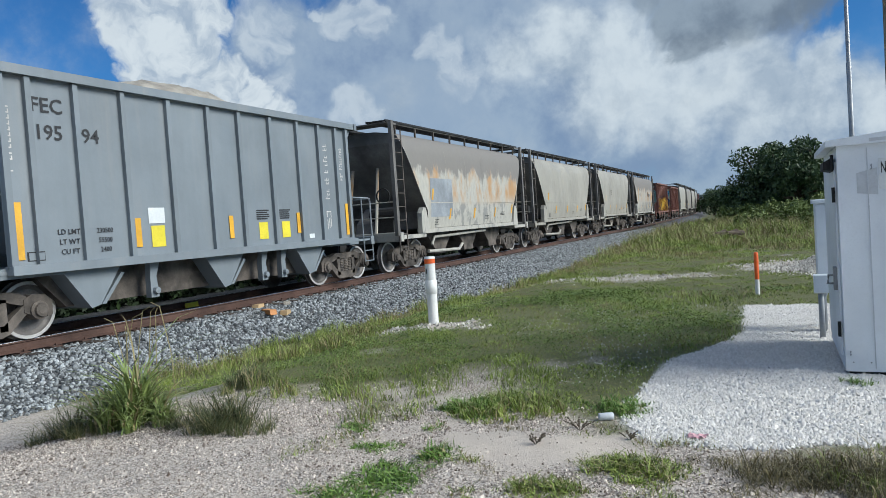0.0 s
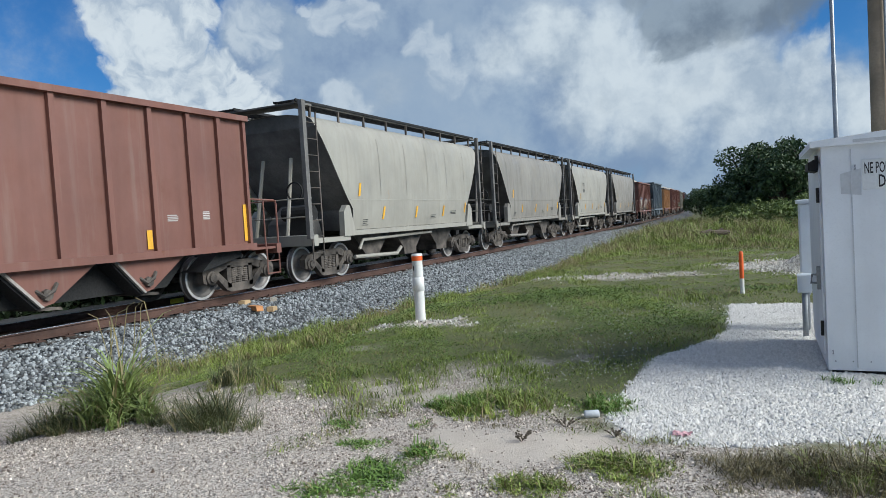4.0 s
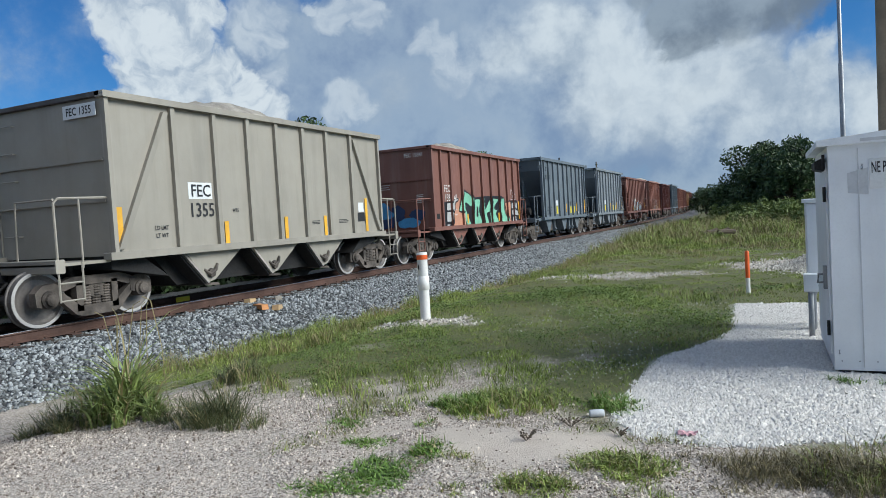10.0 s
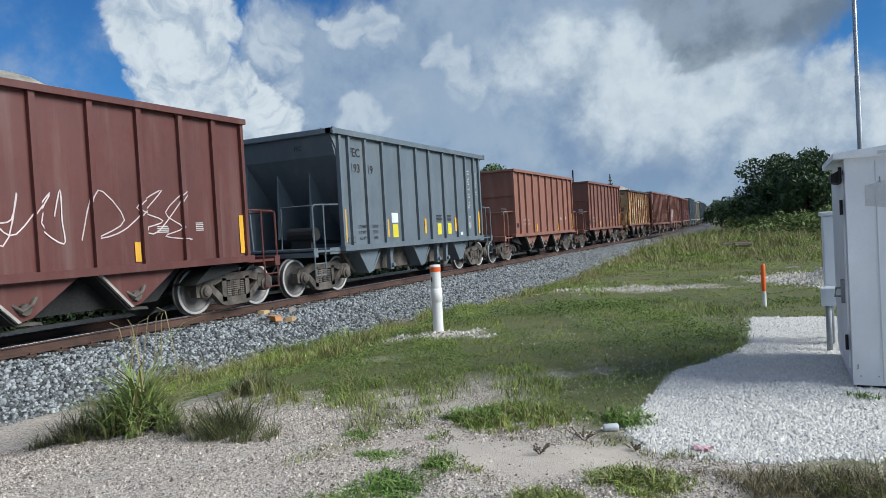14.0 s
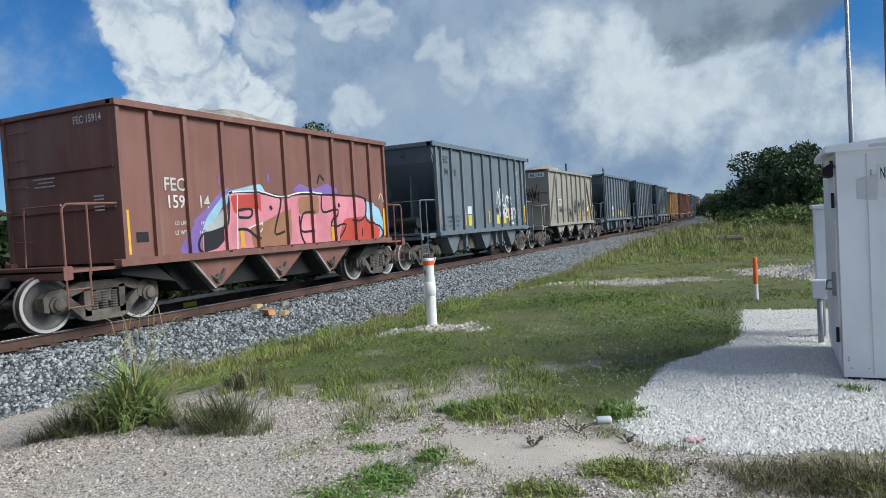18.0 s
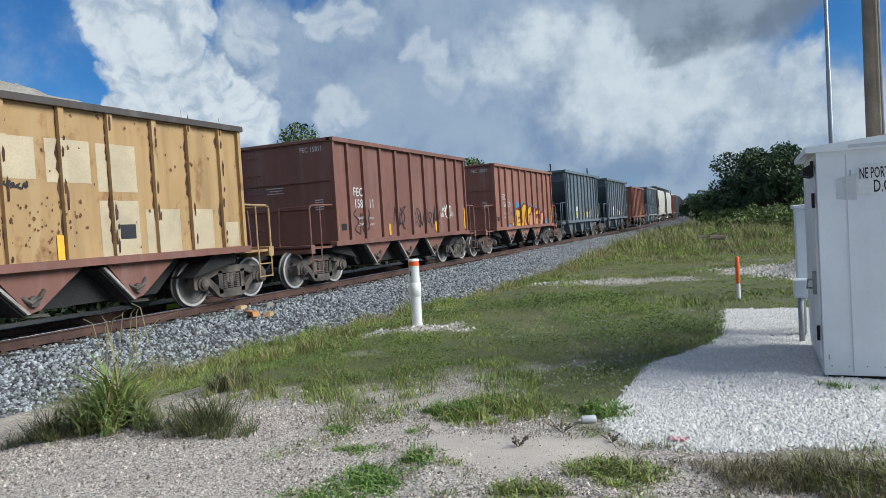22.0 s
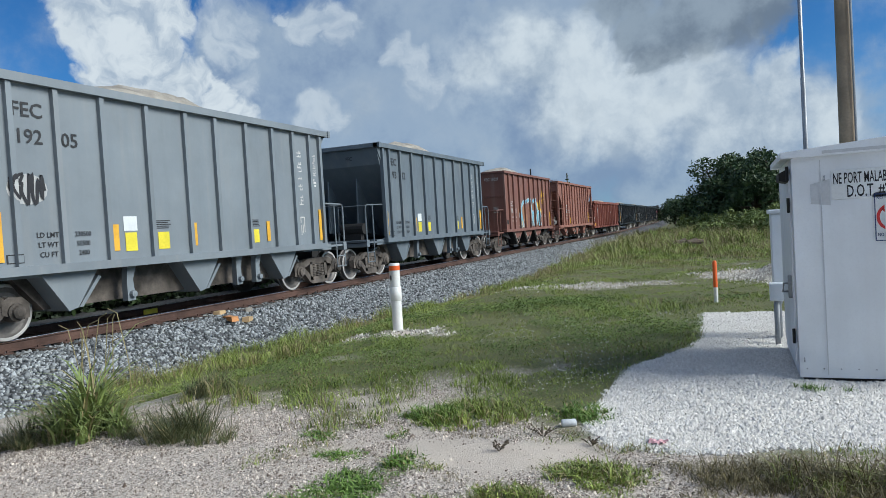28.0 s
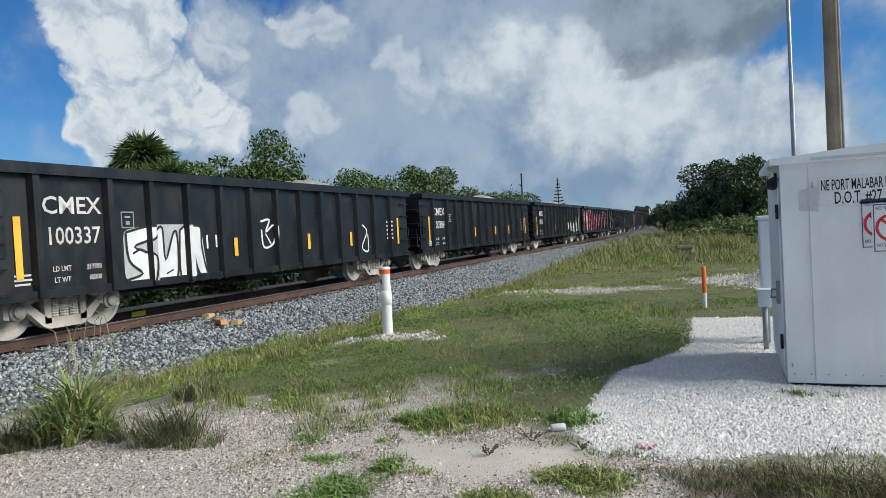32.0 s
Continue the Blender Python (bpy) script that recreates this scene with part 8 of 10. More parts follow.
def mark_train():
    c = CARS
    for i, first, rest, later in ((0, "195", "94", True), (12, "193", "77", True), (18, "192", "18", True), (19, "", "61", True), (23, "193", "19", True), (30, "194", "18", True),
                                  (32, "", "71", True), (33, "193", "15", False), (34, "193", "39", True), (38, "194", "71", True), (39, "194", "26", True), (41, "194", "10", False), (45, "192", "05", False), (46, "193", "42", False)):
        mark_grey(c[i], first, rest, later)
    for i, kind, first, rest, end in ((5, "A", "180", "13", "FEC 18013"), (6, "B", None, "", ""), (11, "B", "157", "39", ""), (14, "B", "152", "68", "FEC 15268"), (15, "A", "180", "05", "FEC 18005"), (17, "B", "158", "41", "FEC 15841"),
                                      (20, "W", "131", "24", ""), (21, "A", "180", "59", "FEC 18059"), (22, "A", "180", "07", "FEC 18007"), (24, "B", None, "", ""), (25, "B", None, "", ""), (27, "W", "131", "46", ""),
                                      (28, "V", "161", "28", ""), (29, "B", "159", "14", "FEC 15914"), (36, "B", "158", "11", "FEC 15811"), (37, "B", "155", "29", "FEC 15529"), (40, "B", None, "", "FEC 15365"), (44, "B", None, "", ""),
                                      (47, "A", "180", "21", "FEC 18021"), (48, "W", "132", "22", "")):
        mark_brown(c[i], kind, first, rest, end, drop=0.0, lift=0.04 if i in (11, 14) else 0.012)
    # sprayed pieces
    sprayed(c[5], "A", [(-3.97, 1.69), (-3.63, 1.87), (-3.21, 2.05), (-2.96, 2.4), (-2.76, 2.6), (-2.21, 2.54), (-1.56, 2.61), (-1.13, 2.67), (-0.8, 2.47), (-0.21, 2.73), (0.06, 2.55), (1.01, 2.66), (1.82, 2.84), (2.37, 2.48), (3.13, 2.4), (4.51, 2.18), (4.87, 2.05), (4.73, 1.11), (1.36, 1.11), (-1.82, 1.11), (-4.05, 1.11)], "black", "", 0)
    sprayed(c[5], "A", [(-3.87, 1.51), (-3.31, 1.77), (-3.07, 2.37), (-2.71, 2.43), (-2.7, 1.86), (-3.05, 1.58), (-3.56, 1.32), (-3.95, 1.32)], "yellow", "black", 1)
    sprayed(c[5], "A", [(-3.44, 1.18), (-2.86, 1.38), (-2.79, 1.11), (-3.59, 1.11)], "yellow", "black", 1)
    sprayed(c[5], "A", [(-2.6, 2.38), (-1.49, 2.46), (-1.49, 1.79), (-1.64, 1.54), (-2.17, 1.5), (-2.3, 1.11), (-2.64, 1.11), (-2.5, 1.66), (-2.29, 1.8), (-2.74, 1.86)], "yellow", "black", 1)
    sprayed(c[5], "A", [(-1.92, 2.01), (-1.84, 1.85), (-1.97, 1.71), (-2.02, 1.89)], "black", "", 2.2)
    sprayed(c[5], "A", [(-1.43, 2.3), (-0.81, 2.37), (-0.81, 1.41), (-1.04, 1.14), (-1.54, 1.31), (-1.44, 1.84)], "yellow", "black", 1)
    sprayed(c[5], "A", [(-1.27, 1.87), (-1.03, 1.84), (-1.08, 1.46), (-1.25, 1.63)], "black", "", 2.2)
    sprayed(c[5], "A", [(-0.65, 2.21), (0.15, 2.44), (0.06, 1.14), (-0.31, 1.11), (-0.3, 1.94), (-0.54, 1.89), (-0.58, 1.11), (-0.82, 1.11)], "yellow", "black", 1)
    sprayed(c[5], "A", [(0.36, 2.5), (1.44, 2.58), (0.92, 1.99), (1.38, 1.93), (1.29, 1.19), (0.29, 1.11), (0.25, 1.65), (0.77, 1.59), (0.58, 1.76), (0.28, 1.82)], "yellow", "black", 1)
    sprayed(c[5], "A", [(1.54, 2.47), (2.09, 2.6), (2.43, 1.74), (2.22, 1.11), (1.55, 1.11), (1.45, 1.75)], "yellow", "black", 1)
    stroke(c[5], "A", [(1.8, 2.17), (1.9, 1.62), (1.81, 1.35)], "black", 0.06, 2.4, "black sprayed line")
    sprayed(c[5], "A", [(2.6, 2.3), (3.4, 2.37), (3.36, 1.4), (2.63, 1.54)], "yellow", "black", 1)
    sprayed(c[5], "A", [(3.58, 2.24), (4.15, 2.28), (4.15, 1.51), (3.51, 1.23)], "yellow", "black", 1)
    sprayed(c[5], "A", [(4.28, 2.12), (4.79, 2.05), (4.69, 1.15), (4.24, 1.34)], "yellow", "black", 1)
    stroke(c[5], "A", [(-4.05, 2.73), (-3.98, 2.49), (-4.09, 2.35), (-3.88, 2.54), (-3.86, 2.18), (-3.73, 2.5), (-3.68, 2.05), (-3.94, 1.96)], "white", 0.03, 1, "white sprayed line")
    stroke(c[5], "A", [(-4.12, 2.31), (-3.91, 2.29), (-3.97, 2.05), (-3.61, 2.09), (-3.6, 1.91)], "white", 0.03, 1, "white sprayed line")
    stroke(c[5], "A", [(-0.47, 2.91), (-0.41, 2.59), (-0.29, 2.87), (-0.48, 2.93)], "yellow", 0.04, 1, "yellow sprayed line")
    sprayed(c[14], "B", [(-1.18, 2.12), (-1.01, 2.22), (-0.89, 2.12), (-0.71, 2.03), (-0.77, 1.4), (-1.03, 1.35), (-0.93, 1.81)], "teal", "", 0)
    sprayed(c[14], "B", [(-0.66, 1.33), (-0.12, 1.23), (0.12, 1.11), (-0.72, 1.11)], "teal", "", 0)
    sprayed(c[14], "B", [(0.29, 2.27), (0.46, 2.31), (0.62, 2.21), (0.85, 2.44), (1.07, 2.36), (1.14, 2.21), (1.43, 2.33), (1.61, 2.18), (2.05, 1.99), (2.06, 1.64), (2.25, 1.43), (2.39, 1.13), (1.5, 1.11), (1.01, 1.78)], "teal", "", 0)
    stroke(c[14], "B", [(-1.11, 2.27), (-1.06, 2.27)], "teal", 0.1, 0.2, "teal sprayed dot")
    stroke(c[14], "B", [(0.51, 2.37), (0.56, 2.37)], "teal", 0.12, 0.2, "teal sprayed dot")
    stroke(c[14], "B", [(1.67, 2.2), (1.72, 2.2)], "teal", 0.1, 0.2, "teal sprayed dot")
    sprayed(c[14], "B", [(-1.82, 1.99), (-1.34, 2.05), (-1.24, 2.02), (-1.35, 1.58), (-1.52, 1.11), (-1.9, 1.11)], "silver", "black", 1)
    sprayed(c[14], "B", [(-1.23, 1.93), (-0.97, 1.97), (-0.89, 1.91), (-0.96, 1.72), (-1.05, 1.38), (-1.13, 1.26), (-1.37, 1.11), (-1.47, 1.11), (-1.36, 1.46)], "silver", "black", 1.3)
    sprayed(c[14], "B", [(-0.75, 1.84), (-0.61, 1.81), (-0.47, 1.32), (-0.59, 1.26), (-0.78, 1.11), (-0.78, 1.49)], "silver", "black", 1.2)
    sprayed(c[14], "B", [(-0.58, 2.0), (-0.25, 2.21), (0.21, 2.23), (0.28, 2.06), (0.25, 1.76), (0.48, 1.72), (0.67, 1.5), (0.61, 1.16), (0.3, 1.11), (0.11, 1.15), (-0.41, 1.3), (-0.59, 1.71)], "maroon", "black", 1.6)
    sprayed(c[14], "B", [(-0.53, 1.97), (-0.22, 2.16), (0.17, 2.18), (0.2, 1.72), (0.04, 1.32), (-0.37, 1.38), (-0.55, 1.71)], "pink", "", 2.4)
    sprayed(c[14], "B", [(0.29, 1.69), (0.56, 1.59), (0.59, 1.29), (0.35, 1.13), (0.19, 1.21)], "pink", "", 2.4)
    sprayed(c[14], "B", [(-0.41, 1.77), (-0.27, 1.96), (-0.09, 1.9), (0.07, 1.94), (0.1, 1.62), (0.01, 1.57), (-0.1, 1.71), (-0.16, 1.56), (-0.31, 1.54)], "yellow", "black", 3)
    sprayed(c[14], "B", [(-0.7, 2.4), (-0.65, 2.45), (-0.51, 2.2), (-0.43, 2.14), (-0.67, 1.89), (-0.74, 2.12)], "yellow", "black", 1.8)
    sprayed(c[14], "B", [(-0.03, 2.26), (0.04, 2.51), (0.23, 2.41), (0.26, 2.23), (0.05, 2.24)], "yellow", "black", 1.8)
    sprayed(c[14], "B", [(-0.13, 2.3), (-0.02, 2.3), (-0.05, 2.0), (-0.13, 2.0)], "white", "", 3)
    sprayed(c[14], "B", [(-0.06, 1.45), (0.22, 1.56), (0.28, 1.46), (-0.01, 1.4)], "white", "black", 3.4)
    sprayed(c[14], "B", [(0.28, 2.06), (0.59, 2.07), (0.65, 2.23), (0.88, 2.29), (0.51, 1.14), (0.64, 1.13), (0.58, 1.78), (0.31, 1.79)], "black", "", 0.9)
    sprayed(c[14], "B", [(0.35, 2.0), (0.64, 2.01), (0.7, 2.21), (0.88, 2.26), (1.03, 2.17), (1.01, 2.03), (1.12, 2.01), (1.05, 1.77), (0.96, 1.52), (1.0, 1.11), (0.65, 1.12), (0.68, 1.81), (0.38, 1.86)], "silver", "black", 1.4)
    sprayed(c[14], "B", [(1.17, 2.06), (1.47, 2.09), (1.51, 1.99), (1.36, 1.69), (1.24, 1.6), (1.17, 1.77)], "silver", "black", 1.2)
    sprayed(c[14], "B", [(1.11, 1.77), (1.27, 1.66), (1.17, 1.11), (1.05, 1.11)], "black", "", 0.8)
    sprayed(c[14], "B", [(1.54, 1.91), (1.82, 2.01), (2.02, 1.97), (1.96, 1.43), (1.69, 1.26), (1.53, 1.46)], "silver", "black", 1.2)
    stroke(c[14], "B", [(1.25, 1.4), (1.3, 1.4)], "pink", 0.16, 1.0, "pink sprayed dot")
    stroke(c[14], "B", [(-1.52, 2.12), (-1.42, 2.2), (-1.27, 2.21), (-1.23, 2.12)], "white", 0.025, 1, "white sprayed line")
    stroke(c[14], "B", [(-0.53, 2.29), (-0.42, 2.33), (-0.28, 2.26)], "white", 0.03, 1, "white sprayed line")
    stroke(c[14], "B", [(2.36, 1.39), (2.51, 1.26), (2.69, 1.38)], "black", 0.03, 1, "black sprayed line")
    stroke(c[14], "B", [(2.44, 1.63), (2.48, 1.51), (2.57, 1.62)], "black", 0.02, 1, "black sprayed line")
    sprayed(c[17], "B", [(-2.9, 1.97), (-2.13, 2.12), (-2.27, 1.62), (-1.81, 1.53), (-1.86, 1.11), (-2.98, 1.11)], "salmon", "", 0)
    sprayed(c[17], "B", [(-3.52, 1.95), (-2.9, 1.97), (-2.58, 2.02), (-2.65, 1.59), (-2.93, 1.11), (-3.6, 1.11)], "black", "", 0.3)
    sprayed(c[17], "B", [(-3.27, 1.92), (-2.85, 1.92), (-2.84, 1.69), (-3.29, 1.65)], "silver", "black", 1)
    sprayed(c[17], "B", [(-3.3, 1.61), (-2.93, 1.6), (-2.96, 1.27), (-3.33, 1.26)], "silver", "black", 1)
    sprayed(c[17], "B", [(-3.34, 1.2), (-3.02, 1.18), (-3.14, 1.11), (-3.35, 1.11)], "silver", "black", 1)
    sprayed(c[17], "B", [(-2.67, 2.04), (-2.29, 2.07), (-2.33, 1.99), (-2.55, 1.91), (-2.61, 1.67), (-2.74, 1.58)], "silver", "black", 1)
    sprayed(c[17], "B", [(-2.3, 1.6), (-2.08, 1.97), (-1.79, 2.44), (-1.21, 2.25), (-0.71, 2.11), (0.25, 2.17), (1.14, 2.18), (2.15, 2.19), (2.57, 2.06), (2.28, 1.42), (1.81, 1.11), (-1.66, 1.11), (-1.81, 1.51)], "black", "", 0.6)
    sprayed(c[17], "B", [(-1.83, 2.37), (-1.64, 2.33), (-1.21, 2.23), (-0.96, 2.04), (-1.11, 1.76), (-1.63, 1.91), (-1.62, 1.66), (-1.21, 1.11), (-1.63, 1.11), (-1.83, 1.56), (-2.25, 1.63), (-2.08, 1.92)], "mint", "black", 1.2)
    sprayed(c[17], "B", [(-0.83, 2.04), (-0.22, 2.04), (-0.35, 1.57), (-0.09, 1.12), (-1.04, 1.11), (-1.02, 1.59)], "mint", "black", 1.2)
    sprayed(c[17], "B", [(-0.59, 1.8), (-0.45, 1.73), (-0.48, 1.4), (-0.67, 1.37)], "black", "", 2.2)
    sprayed(c[17], "B", [(0.07, 2.11), (0.32, 2.07), (0.28, 1.67), (0.81, 2.04), (0.9, 1.59), (0.44, 1.48), (0.63, 1.11), (0.13, 1.11), (-0.06, 1.56)], "mint", "black", 1.2)
    sprayed(c[17], "B", [(1.09, 2.1), (1.82, 2.04), (1.29, 1.74), (1.47, 1.63), (1.78, 1.68), (1.45, 1.45), (1.74, 1.11), (0.84, 1.11), (0.8, 1.59)], "mint", "black", 1.2)
    sprayed(c[17], "B", [(1.92, 2.04), (2.46, 2.09), (2.48, 1.55), (2.95, 1.11), (2.19, 1.11), (1.86, 1.43), (1.8, 1.83)], "mint", "black", 1.2)
    sprayed(c[17], "B", [(2.53, 1.89), (3.28, 1.95), (3.18, 1.11), (2.92, 1.11)], "salmon", "black", 0.8)
    sprayed(c[17], "B", [(3.2, 1.99), (4.14, 2.02), (4.44, 1.12), (4.57, 1.11), (3.27, 1.11)], "black", "", 0.3)
    sprayed(c[17], "B", [(3.37, 1.88), (3.62, 1.91), (3.67, 1.68), (3.37, 1.65)], "silver", "black", 1)
    sprayed(c[17], "B", [(3.77, 1.91), (4.08, 1.9), (4.1, 1.65), (3.74, 1.65)], "silver", "black", 1)
    sprayed(c[17], "B", [(3.4, 1.6), (3.65, 1.62), (3.76, 1.37), (3.43, 1.37)], "silver", "black", 1)
    sprayed(c[17], "B", [(3.81, 1.59), (4.09, 1.58), (4.26, 1.35), (3.83, 1.35)], "silver", "black", 1)
    sprayed(c[17], "B", [(3.45, 1.31), (3.8, 1.33), (4.01, 1.11), (3.47, 1.11)], "silver", "black", 1)
    stroke(c[17], "B", [(3.29, 2.23), (3.37, 2.45), (3.55, 2.38), (3.49, 2.09), (3.66, 2.31), (3.66, 2.06)], "blush", 0.03, 1, "blush sprayed line")
    stroke(c[17], "B", [(3.21, 2.06), (3.76, 2.02)], "blush", 0.025, 1, "blush sprayed line")
    sprayed(c[29], "B", [(-3.17, 1.19), (-2.87, 1.67), (-2.42, 1.98), (-1.88, 2.43), (-1.76, 2.31), (-2.15, 1.89), (-2.51, 1.58), (-2.67, 1.11), (-3.13, 1.11)], "purple", "", 0)
    sprayed(c[29], "B", [(-2.44, 1.8), (-1.89, 2.3), (-0.83, 2.5), (-0.65, 2.28), (-1.84, 2.2), (-2.16, 1.81), (-2.24, 1.55), (-2.58, 1.54)], "sky", "", 0.3)
    stroke(c[29], "B", [(-2.08, 2.52), (-2.03, 2.52)], "purple", 0.16, 0.3, "purple sprayed dot")
    stroke(c[29], "B", [(-0.58, 2.62), (-0.53, 2.62)], "purple", 0.2, 0.3, "purple sprayed dot")
    sprayed(c[29], "B", [(0.28, 2.39), (0.53, 2.54), (1.07, 2.41), (1.67, 2.58), (2.09, 2.35), (1.38, 2.24), (0.49, 2.23)], "purple", "", 0.2)
    sprayed(c[29], "B", [(3.33, 2.18), (4.05, 1.96), (4.32, 1.44), (4.06, 1.11), (3.75, 1.28), (3.34, 1.79)], "sky", "", 0.3)
    sprayed(c[29], "B", [(-1.9, 2.18), (-1.72, 2.29), (-0.91, 2.3), (-0.17, 2.2), (0.42, 2.28), (1.38, 2.29), (2.27, 2.28), (3.33, 2.21), (3.37, 1.63), (4.07, 1.44), (4.02, 1.11), (1.86, 1.11), (-1.6, 1.11), (-2.61, 1.11), (-2.6, 1.46), (-2.02, 1.57)], "pink", "black", 1)
    sprayed(c[29], "B", [(-2.56, 1.48), (-2.01, 1.6), (-2.01, 1.32), (-2.22, 1.17), (-2.58, 1.11)], "black", "", 1.6)
    sprayed(c[29], "B", [(-2.54, 1.58), (-2.16, 1.81), (-1.98, 1.97), (-1.98, 1.61), (-2.47, 1.5)], "silver", "", 1.9)
    sprayed(c[29], "B", [(-1.77, 2.23), (-0.9, 2.27), (-0.89, 1.84), (-1.07, 1.97), (-1.69, 1.85)], "scarlet", "", 1.8)
    sprayed(c[29], "B", [(-1.25, 1.54), (-0.83, 1.65), (0.09, 1.97), (0.0, 1.13), (-1.16, 1.11)], "rust", "", 1.8)
    sprayed(c[29], "B", [(0.45, 2.23), (1.26, 2.26), (1.21, 1.82), (0.45, 1.82)], "rust", "", 1.8)
    sprayed(c[29], "B", [(2.31, 1.69), (3.28, 1.74), (4.04, 1.39), (3.97, 1.11), (1.95, 1.11)], "scarlet", "", 1.8)
    stroke(c[29], "B", [(-1.56, 1.78), (-1.57, 1.92), (-1.17, 1.94), (-1.22, 1.78), (-1.56, 1.78)], "black", 0.05, 2.6, "black sprayed line")
    stroke(c[29], "B", [(-1.64, 1.53), (-1.31, 1.51), (-1.01, 1.3)], "black", 0.06, 2.6, "black sprayed line")
    stroke(c[29], "B", [(-1.57, 2.23), (-1.66, 1.11)], "white", 0.03, 2.8, "white sprayed line")
    stroke(c[29], "B", [(-0.65, 2.27), (-0.18, 2.16), (-0.46, 1.43), (-0.12, 1.44)], "black", 0.05, 2.6, "black sprayed line")
    stroke(c[29], "B", [(-0.57, 2.02), (-0.51, 1.93)], "black", 0.07, 2.6, "black sprayed line")
    stroke(c[29], "B", [(-1.3, 1.54), (-0.84, 1.66), (-1.03, 1.45)], "white", 0.03, 2.8, "white sprayed line")
    stroke(c[29], "B", [(0.94, 1.87), (0.59, 1.82), (0.49, 1.44), (0.92, 1.42)], "black", 0.05, 2.6, "black sprayed line")
    stroke(c[29], "B", [(0.45, 1.78), (0.48, 1.35), (0.62, 1.11)], "black", 0.05, 2.6, "black sprayed line")
    stroke(c[29], "B", [(1.38, 2.29), (1.38, 1.87), (1.95, 1.91), (1.71, 1.51), (2.37, 1.54), (1.95, 1.11)], "black", 0.05, 2.6, "black sprayed line")
    stroke(c[29], "B", [(2.06, 2.07), (2.12, 1.99)], "black", 0.09, 2.6, "black sprayed line")
    stroke(c[29], "B", [(3.39, 2.24), (3.34, 1.79), (3.06, 1.63), (2.67, 1.64)], "black", 0.05, 2.6, "black sprayed line")
    stroke(c[29], "B", [(3.14, 1.41), (3.11, 1.2)], "black", 0.06, 2.6, "black sprayed line")
    stroke(c[29], "B", [(-1.71, 2.3), (-0.91, 2.33), (-0.17, 2.22), (0.58, 2.33), (1.39, 2.32)], "white", 0.03, 2.9, "white sprayed line")
    stroke(c[29], "B", [(1.25, 2.56), (1.35, 2.76), (1.53, 2.64)], "black", 0.05, 0.8, "black sprayed line")
    stroke(c[29], "B", [(4.08, 2.19), (4.21, 2.36), (4.35, 2.13), (4.54, 2.31)], "cream", 0.04, 1, "cream sprayed line")
    stroke(c[29], "B", [(4.37, 1.78), (4.42, 1.78)], "yellow", 0.32, 0.6, "yellow sprayed dot")
    sprayed(c[37], "B", [(-1.61, 2.18), (-1.24, 2.21), (-1.06, 2.05), (-1.1, 1.86), (-1.51, 1.91)], "blue", "", 0)
    sprayed(c[37], "B", [(-2.06, 1.85), (-1.64, 1.83), (-1.69, 1.46), (-1.85, 1.42), (-2.02, 1.62)], "blue", "", 0)
    sprayed(c[37], "B", [(-2.71, 1.24), (-2.41, 1.22), (-2.21, 1.11), (-2.75, 1.11)], "blue", "", 1.5)
    sprayed(c[37], "B", [(-0.72, 2.19), (-0.47, 2.23), (-0.66, 2.0)], "blue", "", 0)
    sprayed(c[37], "B", [(0.77, 2.05), (1.16, 2.14), (1.16, 1.78), (1.0, 1.76)], "blue", "", 0)
    sprayed(c[37], "B", [(1.44, 2.01), (1.85, 2.04), (1.59, 1.89)], "blue", "", 0)
    sprayed(c[37], "B", [(3.09, 1.33), (3.44, 1.34), (3.51, 1.13), (3.14, 1.13)], "blue", "", 0)
    stroke(c[37], "B", [(-2.23, 1.86), (-2.18, 1.86)], "blue", 0.1, 0, "blue sprayed dot")
    stroke(c[37], "B", [(2.32, 1.82), (2.37, 1.82)], "blue", 0.14, 0, "blue sprayed dot")
    stroke(c[37], "B", [(0.33, 2.09), (0.38, 2.09)], "blue", 0.12, 0, "blue sprayed dot")
    sprayed(c[37], "B", [(-2.65, 1.67), (-2.1, 1.65), (-2.04, 1.34), (-1.86, 1.11), (-2.21, 1.11), (-2.41, 1.25), (-2.67, 1.26)], "rust", "maroon", 0.8)
    sprayed(c[37], "B", [(-2.04, 1.62), (-1.89, 1.26), (-1.88, 1.11), (-2.11, 1.11)], "yellow", "", 1.1)
    sprayed(c[37], "B", [(-1.66, 1.92), (-1.08, 1.99), (-0.44, 2.16), (-0.03, 2.17), (0.12, 1.89), (0.7, 2.07), (1.21, 1.78), (1.37, 1.96), (2.17, 1.87), (2.63, 1.75), (3.09, 1.43), (3.14, 1.11), (-1.55, 1.11)], "maroon", "", 0.5)
    sprayed(c[37], "B", [(-1.64, 1.89), (-1.09, 1.82), (-1.1, 1.52), (-1.52, 1.38), (-1.36, 1.49), (-1.09, 1.48), (-0.93, 1.11), (-1.54, 1.11), (-1.57, 1.35)], "yellow", "maroon", 1.2)
    sprayed(c[37], "B", [(-1.08, 1.93), (-0.74, 1.93), (-0.44, 2.09), (-0.1, 2.09), (-0.16, 1.81), (-0.32, 1.65), (-0.54, 1.11), (-0.82, 1.11), (-0.88, 1.55)], "yellow", "maroon", 1.2)
    sprayed(c[37], "B", [(-0.18, 1.84), (0.37, 1.96), (0.7, 2.02), (0.66, 1.63), (0.34, 1.59), (0.16, 1.11), (-0.03, 1.11)], "yellow", "maroon", 1.2)
    sprayed(c[37], "B", [(0.33, 1.55), (0.74, 1.75), (1.14, 1.65), (0.94, 1.11), (0.41, 1.11)], "salmon", "maroon", 1.2)
